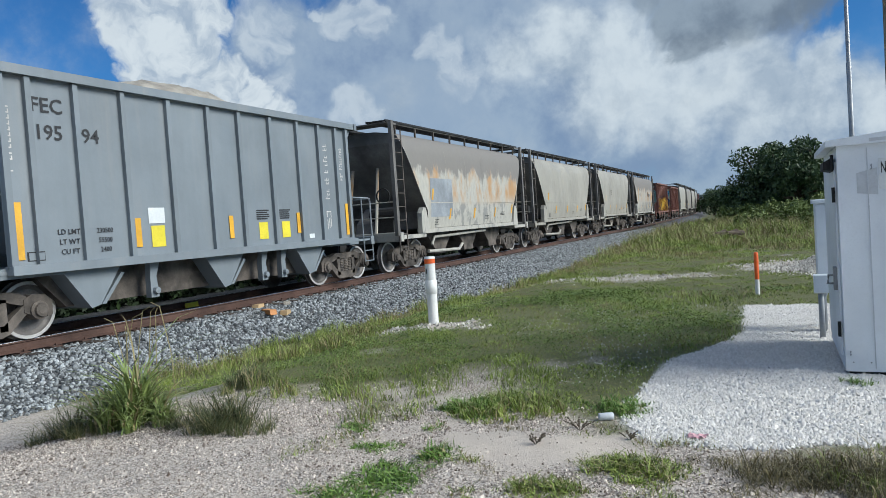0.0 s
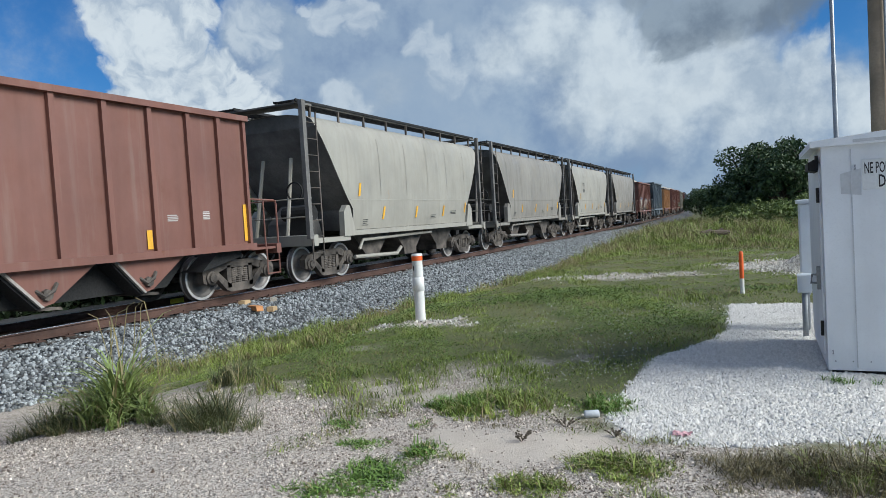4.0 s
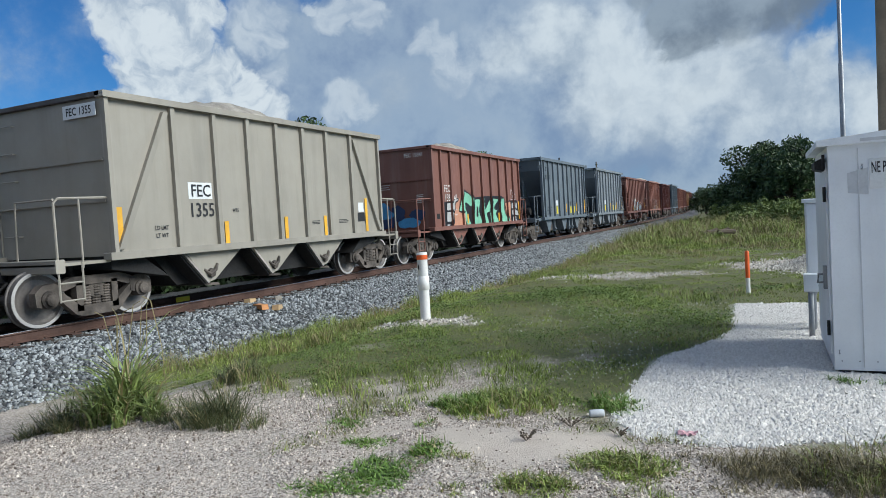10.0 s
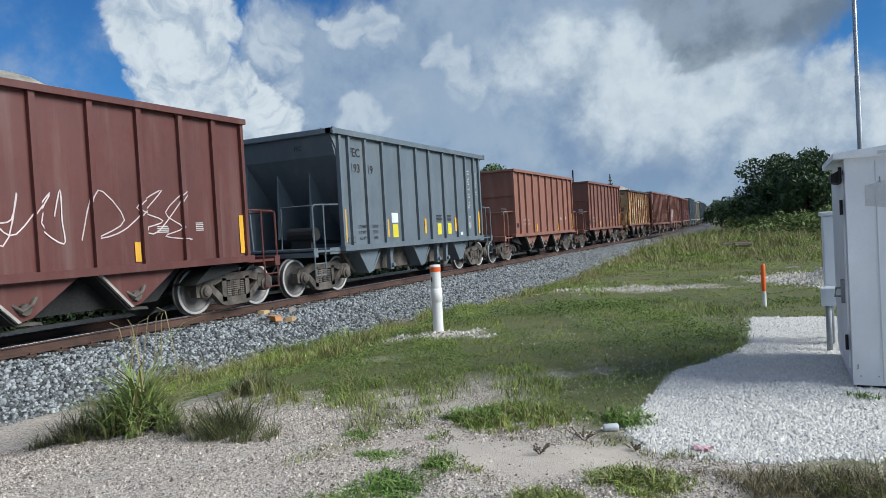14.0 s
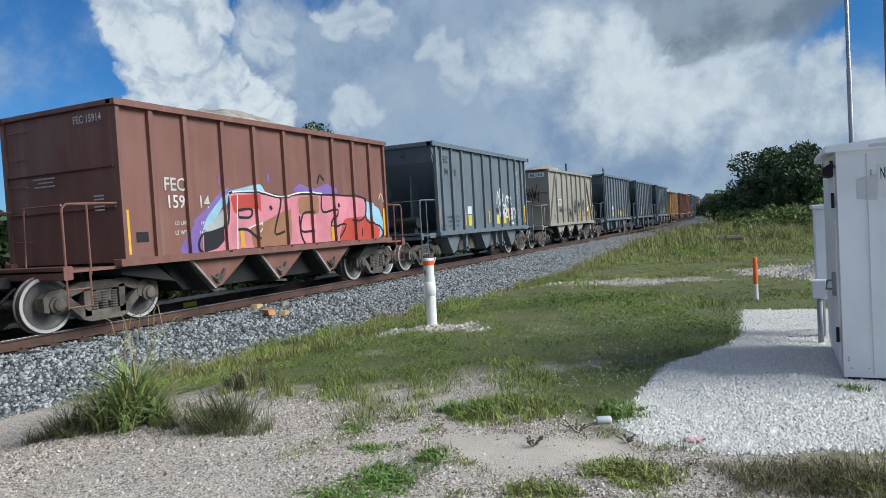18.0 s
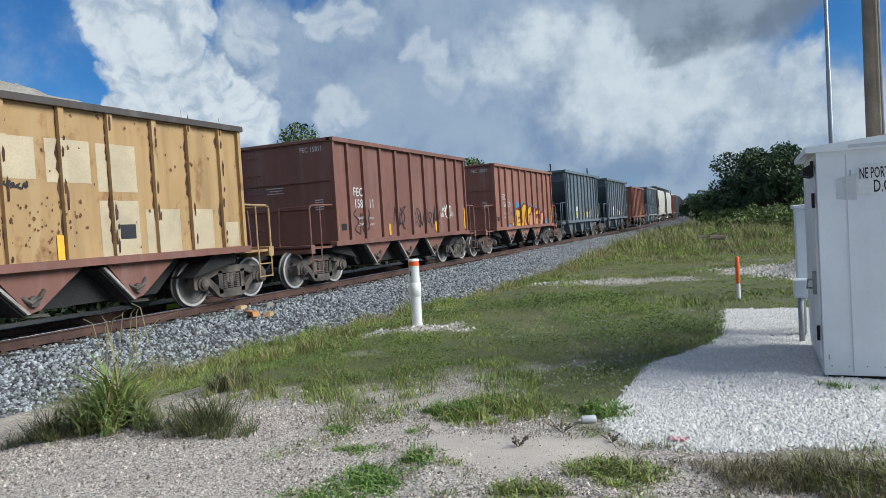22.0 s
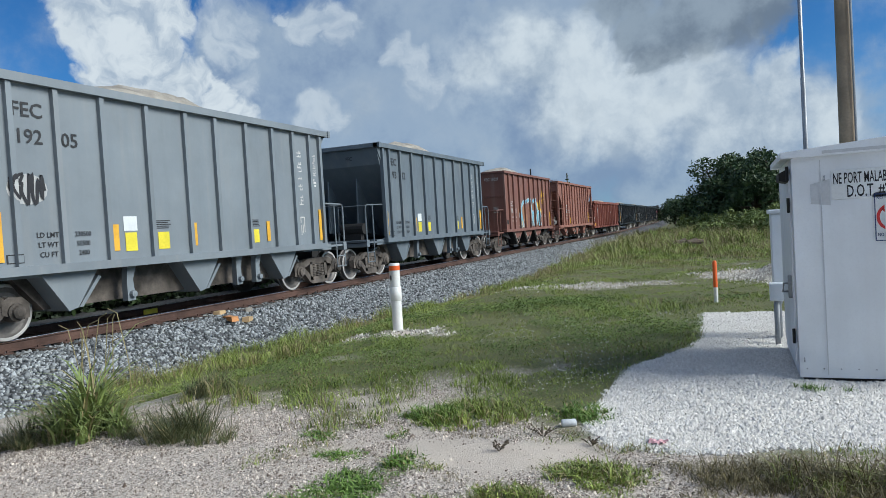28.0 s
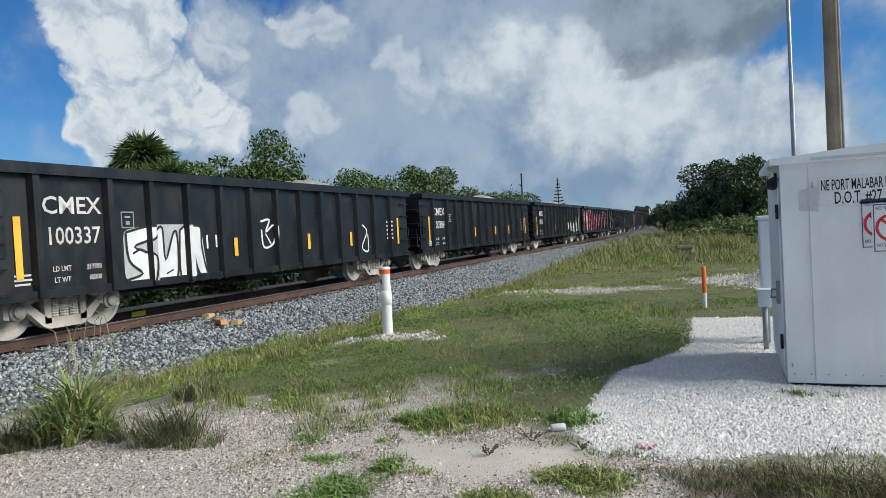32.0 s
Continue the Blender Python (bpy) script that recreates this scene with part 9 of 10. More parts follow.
    sprayed(c[37], "B", [(1.21, 1.88), (1.37, 1.94), (1.36, 1.11), (1.16, 1.11)], "salmon", "maroon", 1.4)
    sprayed(c[37], "B", [(1.49, 1.74), (1.9, 1.85), (1.93, 1.64), (1.47, 1.6)], "yellow", "maroon", 1.2)
    sprayed(c[37], "B", [(1.39, 1.47), (1.96, 1.36), (2.12, 1.12), (1.49, 1.11)], "salmon", "maroon", 1.2)
    sprayed(c[37], "B", [(2.33, 1.63), (2.62, 1.72), (2.87, 1.62), (2.57, 1.11), (2.24, 1.11)], "salmon", "maroon", 1.2)
    sprayed(c[37], "B", [(-0.32, 1.61), (-0.18, 1.25), (-0.02, 1.11), (-0.29, 1.11), (-0.45, 1.34)], "orange", "", 2.0)
    stroke(c[37], "B", [(-1.48, 1.24), (-0.96, 1.29), (-0.92, 1.13)], "maroon", 0.05, 2.2, "maroon sprayed line")
    sprayed(c[21], "A", [(-2.53, 1.49), (-2.03, 1.8), (-1.57, 1.72), (-1.61, 1.11), (-2.56, 1.11)], "ash", "", 0)
    sprayed(c[21], "A", [(1.66, 1.61), (2.4, 1.53), (2.35, 1.11), (0.94, 1.11)], "ash", "", 0)
    sprayed(c[21], "A", [(-2.06, 2.1), (-0.86, 2.13), (0.25, 2.11), (1.84, 2.12), (1.8, 1.18), (0.13, 1.11), (-1.95, 1.11), (-1.89, 1.67)], "slate", "white", 0.4, 0.035)
    sprayed(c[21], "A", [(-1.97, 2.04), (-1.5, 2.04), (-1.17, 1.69), (-0.83, 2.09), (-0.74, 1.85), (-1.1, 1.11), (-1.34, 1.39), (-1.57, 1.11), (-1.88, 1.7)], "umber", "white", 1.2, 0.03)
    sprayed(c[21], "A", [(-0.66, 1.98), (0.28, 2.02), (-0.14, 1.69), (0.24, 1.67), (-0.18, 1.35), (-0.65, 1.36)], "umber", "white", 1.2, 0.03)
    sprayed(c[21], "A", [(0.4, 2.02), (0.85, 2.07), (0.76, 1.68), (1.01, 1.21), (0.38, 1.17)], "umber", "white", 1.2, 0.03)
    sprayed(c[21], "A", [(0.97, 2.07), (1.76, 2.1), (1.7, 1.16), (1.22, 1.2), (1.14, 1.63)], "umber", "white", 1.2, 0.03)
    stroke(c[21], "A", [(-2.36, 1.73), (-2.2, 1.61), (-2.42, 1.5)], "black", 0.035, 1, "black sprayed line")
    stroke(c[21], "A", [(1.93, 1.97), (2.14, 1.76), (2.07, 1.95), (2.34, 1.78)], "navy", 0.03, 1, "navy sprayed line")
    sprayed(c[51], "D", [(-4.64, 1.7), (-3.93, 1.8), (-2.93, 1.79), (-2.62, 1.63), (-2.5, 0.75), (-2.27, 0.74), (-3.58, 0.74), (-4.31, 0.74), (-4.65, 0.82)], "silver", "", 0)
    sprayed(c[51], "D", [(-4.59, 1.66), (-3.95, 1.77), (-3.97, 1.54), (-4.4, 1.39), (-3.98, 1.2), (-4.04, 0.74), (-4.31, 0.74), (-4.62, 0.79), (-4.25, 0.89), (-4.54, 1.15)], "white", "black", 1.0)
    sprayed(c[51], "D", [(-3.86, 1.68), (-3.7, 1.73), (-3.66, 1.11), (-3.41, 1.64), (-3.32, 1.52), (-3.38, 0.74), (-3.89, 0.74)], "white", "black", 1.0)
    sprayed(c[51], "D", [(-3.24, 1.67), (-2.95, 1.78), (-2.88, 0.96), (-2.78, 0.74), (-3.26, 0.74)], "white", "black", 1.0)
    sprayed(c[51], "D", [(-2.88, 1.76), (-2.65, 1.72), (-2.64, 1.31), (-2.5, 0.77), (-2.3, 0.74), (-2.7, 0.74), (-2.86, 1.14)], "white", "black", 1.0)
    stroke(c[51], "D", [(-2.49, 1.42), (-2.44, 1.42)], "white", 0.28, 1.0, "white sprayed dot")
    stroke(c[51], "D", [(-2.21, 1.43), (-2.16, 1.43)], "white", 0.26, 1.0, "white sprayed dot")
    stroke(c[51], "D", [(-4.45, 1.27), (-4.26, 1.34), (-4.14, 1.27)], "black", 0.04, 2, "black sprayed line")
    stroke(c[51], "D", [(-3.66, 0.84), (-3.47, 0.91)], "black", 0.03, 2, "black sprayed line")
    stroke(c[51], "D", [(-0.63, 1.83), (-0.29, 1.87), (-0.45, 1.59), (-0.12, 1.74), (-0.16, 1.32), (-0.55, 1.23), (-0.61, 1.64)], "white", 0.05, 1, "white sprayed line")
    stroke(c[51], "D", [(-0.46, 1.54), (-0.27, 1.3)], "white", 0.04, 1, "white sprayed line")
    stroke(c[51], "D", [(4.29, 1.69), (4.55, 1.49), (4.21, 1.03), (4.59, 0.91), (4.59, 1.42)], "white", 0.05, 1, "white sprayed line")
    sprayed(c[11], "B", [(-4.28, 2.08), (-4.09, 2.27), (-3.9, 2.31), (-3.66, 2.13), (-4.12, 1.91)], "blue", "", 0)
    sprayed(c[11], "B", [(-2.51, 2.14), (-2.26, 2.35), (-2.01, 2.36), (-1.84, 2.15)], "blue", "", 0)
    sprayed(c[11], "B", [(-1.5, 2.13), (-1.2, 2.3), (-0.98, 2.14)], "blue", "", 0)
    sprayed(c[11], "B", [(0.36, 2.11), (0.74, 2.33), (1.12, 2.3), (1.47, 1.94), (0.42, 1.54)], "blue", "", 0)
    sprayed(c[11], "B", [(3.12, 2.13), (3.81, 2.28), (4.13, 2.03)], "blue", "", 0)
    sprayed(c[11], "B", [(-4.24, 1.85), (-3.97, 2.21), (-3.53, 2.12), (-2.9, 2.11), (-2.44, 2.09), (-1.94, 2.18), (-1.6, 2.03), (-1.22, 2.14), (-0.47, 2.18), (-0.17, 1.95), (0.03, 2.25), (0.48, 2.11), (1.17, 2.18), (1.34, 1.94), (1.77, 2.16), (2.8, 2.12), (4.32, 2.08), (4.48, 1.11), (2.52, 1.11), (-1.7, 1.11), (-4.19, 1.11)], "cream", "white", 0.6)
    sprayed(c[11], "B", [(-4.01, 2.07), (-3.79, 2.13), (-3.5, 1.84), (-3.43, 2.07), (-3.27, 1.96), (-3.37, 1.65), (-3.83, 1.66), (-4.13, 1.38)], "maroon", "", 1.4)
    sprayed(c[11], "B", [(-4.13, 1.35), (-3.83, 1.63), (-3.68, 1.48), (-3.75, 1.12), (-4.07, 1.11)], "black", "", 1.6)
    sprayed(c[11], "B", [(-3.6, 1.29), (-3.34, 1.59), (-3.3, 1.21), (-3.58, 1.11)], "black", "", 1.6)
    sprayed(c[11], "B", [(-2.79, 2.09), (-2.44, 2.11), (-2.26, 1.82), (-2.18, 1.41), (-2.59, 1.33), (-2.77, 1.63)], "maroon", "", 1.4)
    sprayed(c[11], "B", [(-2.79, 1.5), (-2.18, 1.41), (-2.12, 1.11), (-2.8, 1.11)], "black", "", 1.6)
    sprayed(c[11], "B", [(-1.73, 2.01), (-1.41, 2.06), (-1.41, 1.59), (-1.7, 1.46)], "maroon", "", 1.4)
    sprayed(c[11], "B", [(-2.0, 1.54), (-1.37, 1.55), (-1.22, 1.11), (-1.95, 1.11)], "black", "", 1.6)
    sprayed(c[11], "B", [(-1.22, 2.1), (-0.52, 2.14), (-0.4, 1.72), (-0.88, 1.65), (-0.8, 1.42), (-1.23, 1.51)], "maroon", "", 1.4)
    sprayed(c[11], "B", [(-1.29, 1.44), (-0.7, 1.38), (-0.41, 1.13), (-1.22, 1.11)], "black", "", 1.6)
    sprayed(c[11], "B", [(0.19, 2.15), (0.95, 1.94), (0.89, 1.35), (0.3, 1.54)], "maroon", "", 1.4)
    sprayed(c[11], "B", [(-0.21, 1.48), (0.89, 1.34), (1.0, 1.14), (-0.3, 1.13)], "black", "", 1.6)
    sprayed(c[11], "B", [(1.77, 2.12), (2.41, 2.08), (2.13, 1.49), (1.76, 1.41)], "maroon", "", 1.4)
    sprayed(c[11], "B", [(2.79, 2.08), (3.78, 2.03), (4.05, 1.33), (3.01, 1.17)], "maroon", "", 1.4)
    sprayed(c[11], "B", [(1.55, 1.33), (2.72, 1.37), (3.0, 1.11), (1.52, 1.11)], "black", "", 1.6)
    stroke(c[11], "B", [(-3.53, 1.35), (-3.67, 1.6), (-3.89, 1.67)], "white", 0.04, 2.6, "white sprayed line")
    stroke(c[11], "B", [(-2.17, 1.11), (-2.22, 1.82), (-1.94, 2.13)], "white", 0.04, 2.6, "white sprayed line")
    stroke(c[11], "B", [(-1.22, 1.11), (-1.32, 1.59), (-1.22, 2.1)], "white", 0.04, 2.6, "white sprayed line")
    stroke(c[11], "B", [(-0.4, 1.17), (-0.78, 1.65), (-0.23, 1.87)], "white", 0.04, 2.6, "white sprayed line")
    stroke(c[11], "B", [(0.88, 1.27), (0.42, 1.54), (1.23, 2.11)], "white", 0.04, 2.6, "white sprayed line")
    stroke(c[11], "B", [(1.95, 1.22), (1.59, 1.77), (1.84, 2.16)], "white", 0.04, 2.6, "white sprayed line")
    stroke(c[11], "B", [(3.34, 1.16), (3.24, 1.74), (3.88, 2.13)], "white", 0.04, 2.6, "white sprayed line")
    stroke(c[11], "B", [(2.3, 1.71), (3.26, 1.93)], "white", 0.03, 2.6, "white sprayed line")
    # a faded piece of round letters on one end wall, a blue block letter on the next
    ring = [(-1.23, 2.83), (-1.11, 3.1), (-0.86, 3.24), (-0.46, 3.23), (-0.17, 3.1), (-0.04, 3.21), (0.22, 3.22), (0.37, 3.14), (0.51, 3.21), (0.88, 3.2), (1.02, 3.2), (1.3, 3.22), (1.42, 3.06), (1.42, 2.38), (1.4, 1.97), (0.87, 1.76), (0.13, 1.76), (-0.34, 1.6), (-0.65, 1.58), (-0.77, 1.89), (-1.14, 2.14), (-1.28, 2.38), (-1.23, 2.83)]
    end_paint(c[5], -4.5, ring[:-1], "jade", 0)
    end_paint(c[5], -4.5, ring, "seafoam", 1, 0.03)
    for pts in ([(-1.15, 2.6), (-1.0, 2.95), (-0.75, 3.12), (-0.48, 3.1), (-0.3, 2.9), (-0.28, 2.5), (-0.22, 2.2)], [(-0.95, 2.3), (-0.85, 2.75), (-0.65, 2.95), (-0.5, 2.7), (-0.42, 2.2)], [(-0.2, 3.0), (-0.22, 2.6), (-0.05, 2.72), (0.1, 2.66), (0.24, 2.75), (0.22, 3.05)],
                [(0.24, 2.75), (0.24, 1.85)], [(0.32, 2.9), (0.45, 3.05), (0.62, 3.0), (0.6, 2.75), (0.42, 2.65), (0.4, 2.3), (0.3, 1.9)], [(0.7, 3.05), (0.78, 2.85), (0.72, 2.6), (0.55, 2.5), (0.8, 2.3), (0.82, 1.95)], [(1.0, 3.05), (0.95, 2.6), (1.02, 2.2), (1.2, 2.0), (1.34, 2.3), (1.35, 2.85), (1.22, 3.08), (1.05, 2.9)],
                [(1.1, 2.75), (1.22, 2.8), (1.24, 2.5), (1.12, 2.45)], [(-0.6, 2.05), (-0.3, 2.0), (0.1, 1.95), (0.5, 2.0), (0.9, 1.9)], [(-0.12, 2.45), (0.05, 2.3), (0.02, 2.05)]):
        end_paint(c[5], -4.5, pts, "seafoam", 2, 0.022)
    for pts in ([(-1.05, 2.5), (-0.8, 2.6), (-0.66, 2.45)], [(0.55, 2.72), (0.6, 2.5), (0.66, 2.45)], [(-0.06, 2.9), (0.08, 2.95), (0.12, 2.84)]):
        end_paint(c[5], -4.5, pts, "black", 3, 0.04)
    end_paint(c[6], -4.5, [(-1.3, 3.42), (0.3, 3.45), (1.42, 3.6), (1.43, 2.0), (1.42, 1.35), (-0.1, 1.3), (-1.3, 1.4)], "ash", 0)
    end_paint(c[6], -4.5, [(-0.3, 3.26), (0.03, 3.08), (0.42, 3.15), (0.62, 3.24), (1.04, 3.3), (1.4, 3.28), (1.36, 2.9), (1.15, 2.5), (0.5, 2.4), (-0.05, 2.45), (-1.1, 2.5), (-1.2, 3.2)], "azure", 1)
    end_paint(c[6], -4.5, [(-1.2, 2.55), (-0.1, 2.5), (0.55, 2.55), (1.14, 2.61), (1.41, 2.31), (1.42, 1.72), (1.1, 1.55), (0.6, 1.7), (0.1, 1.6), (-0.6, 1.7), (-1.2, 1.6)], "navy", 2)
    for pts in ([(-0.1, 3.26), (0.03, 3.08), (0.42, 3.15), (0.44, 3.26), (0.64, 3.26), (1.04, 3.32), (1.42, 3.3), (1.22, 2.8), (1.14, 2.6)], [(0.03, 3.08), (0.12, 2.85), (0.18, 2.62), (0.0, 2.56)], [(0.62, 3.07), (0.64, 2.65)]):
        end_paint(c[6], -4.5, pts, "black", 3, 0.045)
    spray_piece(c[15], "A", -0.9, 2.9, 1.12, 1.95, 4, "green", "white", ("teal", "mint"), 10, 0.24)
    scrawl(c[15], "A", 2.9, 4.2, 1.5, 2.2, 3, "black", 3)
    end_piece(c[17], -4.47, -1.0, 1.2, 1.2, 1.9, ("navy", "blue"), 14)
    spray_piece(c[20], "W", -1.75, 2.5, 1.1, 1.95, 7, ("sky", "salmon", "white"), "black", ("white", "yellow", "sky"), 15, 0.16, "yellow")
    for y0, y1, sd in ((-1.2, 0.6, 1), (0.9, 3.2, 2)):
        scrawl(c[22], "A", y0, y1, 1.5, 2.3, 3, "blush", sd, 0.022)
    arc = lambda y, z, ry, rz, a0, a1: [(y + ry * math.cos(a), z + rz * math.sin(a)) for a in np.linspace(a0, a1, 9)]
    for pts in (arc(-1.88, 2.08, 0.24, 0.17, 0.5, 4.4) + arc(-1.86, 1.72, 0.22, 0.18, 1.4, -2.6), arc(-1.0, 1.94, 0.22, 0.3, 1.6, 8.0), [(-0.22, 1.62), (-0.3, 1.95), (-0.2, 2.2), (-0.04, 2.22), (0.1, 2.0), (0.18, 1.72), (0.0, 1.72), (-0.22, 1.74)], [(0.7, 1.66), (0.6, 1.95), (0.68, 2.2), (0.86, 2.22), (0.98, 2.05), (0.82, 1.86), (0.72, 1.72), (1.08, 1.9)], arc(1.0, 1.52, 0.16, 0.2, 1.2, 7.6) + arc(1.0, 1.5, 0.07, 0.1, 7.6, 12.0)):
        stroke(c[27], "W", pts, "black", 0.04)
    spray_piece(c[28], "V", -4.5, -2.65, 1.12, 2.55, 3, "blush", "maroon", ("pink", "blush"), 17, 0.62)
    on_side(c[28], "V", "graffiti_accent", [[(-3.55 + 0.36 * math.cos(a), 1.52 + 0.13 * math.sin(a)) for a in np.linspace(0, math.tau, 14, endpoint=False)]], SPRAY["rose"], 5, "rose sprayed lips")
    scrawl(c[28], "V", -1.35, -0.7, 1.6, 2.25, 2, "sky", 4, 0.06)
    for y0, y1, z0, z1, sd in ((0.9, 2.6, 2.0, 2.6, 5), (1.8, 3.2, 1.45, 1.9, 6), (1.2, 2.4, 1.6, 2.0, 7)):
        scrawl(c[30], "G", y0, y1, z0, z1, 3, "white", sd, 0.07)
    for y0, y1, z0, z1, sd in ((-0.8, -0.15, 1.15, 2.0, 8), (0.22, 0.8, 1.5, 2.28, 9), (1.18, 1.68, 1.65, 2.25, 10), (2.12, 2.78, 1.66, 2.32, 11)):
        scrawl(c[31], "T", y0, y1, z0 + 0.25, z1, 3, "black", sd, 0.05)
        stroke(c[31], "T", [(y0 + 0.3, z0 + 0.6), (y0 + 0.15, z0 + 0.3), (y0 + 0.3, z0), (y0 + 0.45, z0 + 0.15), (y1, z0 + 0.5)], "black", 0.04)
    for y0, y1, sd in ((-3.5, -2.6, 12), (-1.2, -0.4, 13), (0.1, 0.9, 14), (1.2, 2.1, 15)):
        scrawl(c[36], "B", y0, y1, 1.35, 1.95, 3, "black", sd, 0.03)
    scrawl(c[36], "B", 2.4, 3.2, 1.7, 2.1, 3, "white", 16, 0.04)
    spray_cloud(c[47], "A", -1.9, 1.2, 1.3, 2.2, 8, "rust", 21, 0.0, 0.4)
    spray_cloud(c[47], "A", 1.45, 2.25, 1.9, 2.5, 8, "yellow", 22, 0.0, 0.26)
    ribbon = [(0.6, 2.5), (1.0, 2.58), (1.35, 2.4), (1.5, 2.05), (1.35, 1.6), (1.2, 1.3), (1.45, 1.5), (1.6, 1.9), (1.85, 1.9), (1.75, 1.5), (1.85, 1.2)]
    for dy, mirror, lay in ((0.0, 1, 3.0), (-1.15, 1, 2.0), (-0.1, -1, 1.0)):
        path = [(dy + mirror * y, z * (1.0 if mirror > 0 else 0.96)) for y, z in ribbon]
        for colour, w, up in (("black", 0.27, 0.0), ("white", 0.22, 0.35), ("aqua", 0.14, 0.7)):
            stroke(c[47], "A", path, colour, w, lay + up, colour + " sprayed ribbon")
    scrawl(c[47], "A", 2.5, 3.0, 2.75, 3.1, 3, "yellow", 45, 0.035)
    scrawl(c[47], "A", 2.55, 3.0, 2.45, 2.7, 4, "yellow", 46, 0.03)
    on_side(c[45], "G", "graffiti_cloud", [[(-3.78 + 0.34 * math.cos(a), 2.35 + 0.24 * math.sin(a)) for a in np.linspace(0, math.tau, 16, endpoint=False)]], SPRAY["silver"], 0)
    scrawl(c[45], "G", -4.05, -3.5, 2.2, 2.55, 4, "black", 21, 0.05)
    for i, y, x0, x1, z0, z1, col in ((31, -4.52, -0.3, 0.5, 2.6, 3.1, "black"), (31, -4.52, 0.3, 1.1, 2.2, 3.0, "black"), (22, -4.5, -0.3, 1.1, 2.2, 3.1, "white"), (22, -4.5, 0.0, 1.2, 1.6, 2.2, "white"), (15, -4.5, 0.0, 1.1, 2.7, 3.0, "black")):
        end_scrawl(c[i], y, x0, x1, z0, z1, 3, col, i)
    for y0, y1, z0, z1, sd in ((-1.27, -0.6, 1.3, 1.72, 81), (2.62, 3.1, 1.45, 1.88, 82)):
        scrawl(c[12], "G", y0, y1, z0, z1, 3, "lime", sd, 0.055)
        stroke(c[12], "G", [(y0 + 0.05, z0 - 0.1), (y0 + 0.3, z0 - 0.08), (y1, z0 - 0.06)], "lime", 0.05)
    for y0, y1, sd in ((0.1, 0.7, 83), (1.07, 1.65, 84), (3.83, 4.25, 85)):
        scrawl(c[44], "B", y0, y1, 1.95, 2.28, 4, "white", sd, 0.03)
    # tan cars
    for i, num in ((16, "1355"), (31, "1366")):
        on_side(c[i], "T", "paint_patch", [rect(-2.7, -2.08, 2.04, 2.36)], DECAL_WHITE, 0, "white patch behind the letters")
        words(c[i], "T", "FEC", -2.38, 2.09, 0.33, INK_BLACK, 0.95)
        words(c[i], "T", num, -2.38, 1.70, 0.38, INK_BLACK, 0.9)
        words(c[i], "T", "HTS", -1.44, 1.77, 0.11, INK_BLACK, 0.9)
        part("paint_patch", Shape().box(0.55, 1.36, -4.5, -4.494, 3.45, 3.68), DECAL_WHITE, c[i], "white patch behind the letters")
        end_words(c[i], -4.506, "FEC " + num, 0.95, 3.5, 0.19, INK_BLACK)
        tape(c[i], "T", ((-4.3, 1.18, 1.9), (-1.74, 1.11, 1.59), (0.19, 1.12, 1.64), (1.74, 1.14, 1.63), (3.7, 1.17, 2.07)))
        on_side(c[i], "T", "white_decal", [rect(3.32, 3.58, 1.70, 1.95)], DECAL_WHITE, 0)
        on_side(c[i], "T", "stencil_box", [rect(3.27, 3.62, 1.44, 1.68)], INK_BLACK, 0)
        print_block(c[i], "T", 2.35, 1.5, 2, INK_BLACK, 0.45)
        print_block(c[i], "T", 1.2, 1.5, 2, INK_BLACK, 0.35)
        words(c[i], "T", "LD LMT", -3.4, 1.48, 0.11, INK_BLACK)
        words(c[i], "T", "LT WT", -3.4, 1.34, 0.11, INK_BLACK)
    # worn yellow cars: newer cream squares, rust along the ribs, stencilled marks and tags
    blocks = {13: ((-0.77, -0.14, 2.42, 3.05), (0.16, 0.79, 2.45, 3.09), (1.13, 1.79, 2.44, 3.09), (-2.79, -1.93, 1.14, 2.41), (-3.72, -2.9, 1.14, 1.74), (1.0, 1.8, 1.16, 2.0), (2.0, 2.7, 1.29, 1.92), (3.0, 3.6, 1.47, 1.81), (0.33, 0.79, 1.17, 1.44)),
              26: ((-0.4, 0.4, 2.43, 3.06), (0.99, 1.8, 2.45, 3.05), (1.94, 2.75, 1.13, 1.78), (0.03, 0.52, 1.16, 1.42), (-2.79, -1.93, 1.14, 2.2)),
              35: ((-2.79, -1.93, 1.14, 2.44), (-0.85, -0.08, 2.44, 3.08), (0.09, 0.88, 2.40, 3.09), (1.0, 1.8, 2.27, 3.08), (1.0, 1.8, 1.13, 2.12), (1.95, 2.75, 1.14, 1.97), (3.0, 3.62, 1.19, 1.97), (3.89, 4.35, 1.20, 1.70))}
    for i, sd, amount in ((13, 1, 0.55), (26, 2, 0.8), (35, 3, 0.65)):
        for y0, y1, z0, z1 in blocks[i]:
            on_side(c[i], "O", "paint_patch", [rect(y0, y1, z0, z1)], PATCH_CREAM, 0, "cream repainted patch")
        rust_runs(c[i], "O", amount, sd)
        words(c[i], "O", "RGCX", -2.36, 1.80, 0.30, INK_BLACK, 0.9)
        words(c[i], "O", "7224" if i == 13 else "7228", -2.36, 1.54, 0.30, INK_BLACK, 0.9)
        print_block(c[i], "O", -2.65, 1.38, 1, INK_BLACK, 0.4, 0.05, 0.12)
        end_words(c[i], -4.53, "RGCX 7224" if i == 13 else "RGCX 7228", 0.85, 3.36, 0.2, INK_BLACK)
        tape(c[i], "O", ((-4.5, 1.18, 2.0), (-2.0, 1.12, 1.7), (0.23, 1.16, 1.57), (4.47, 1.2, 2.1)))
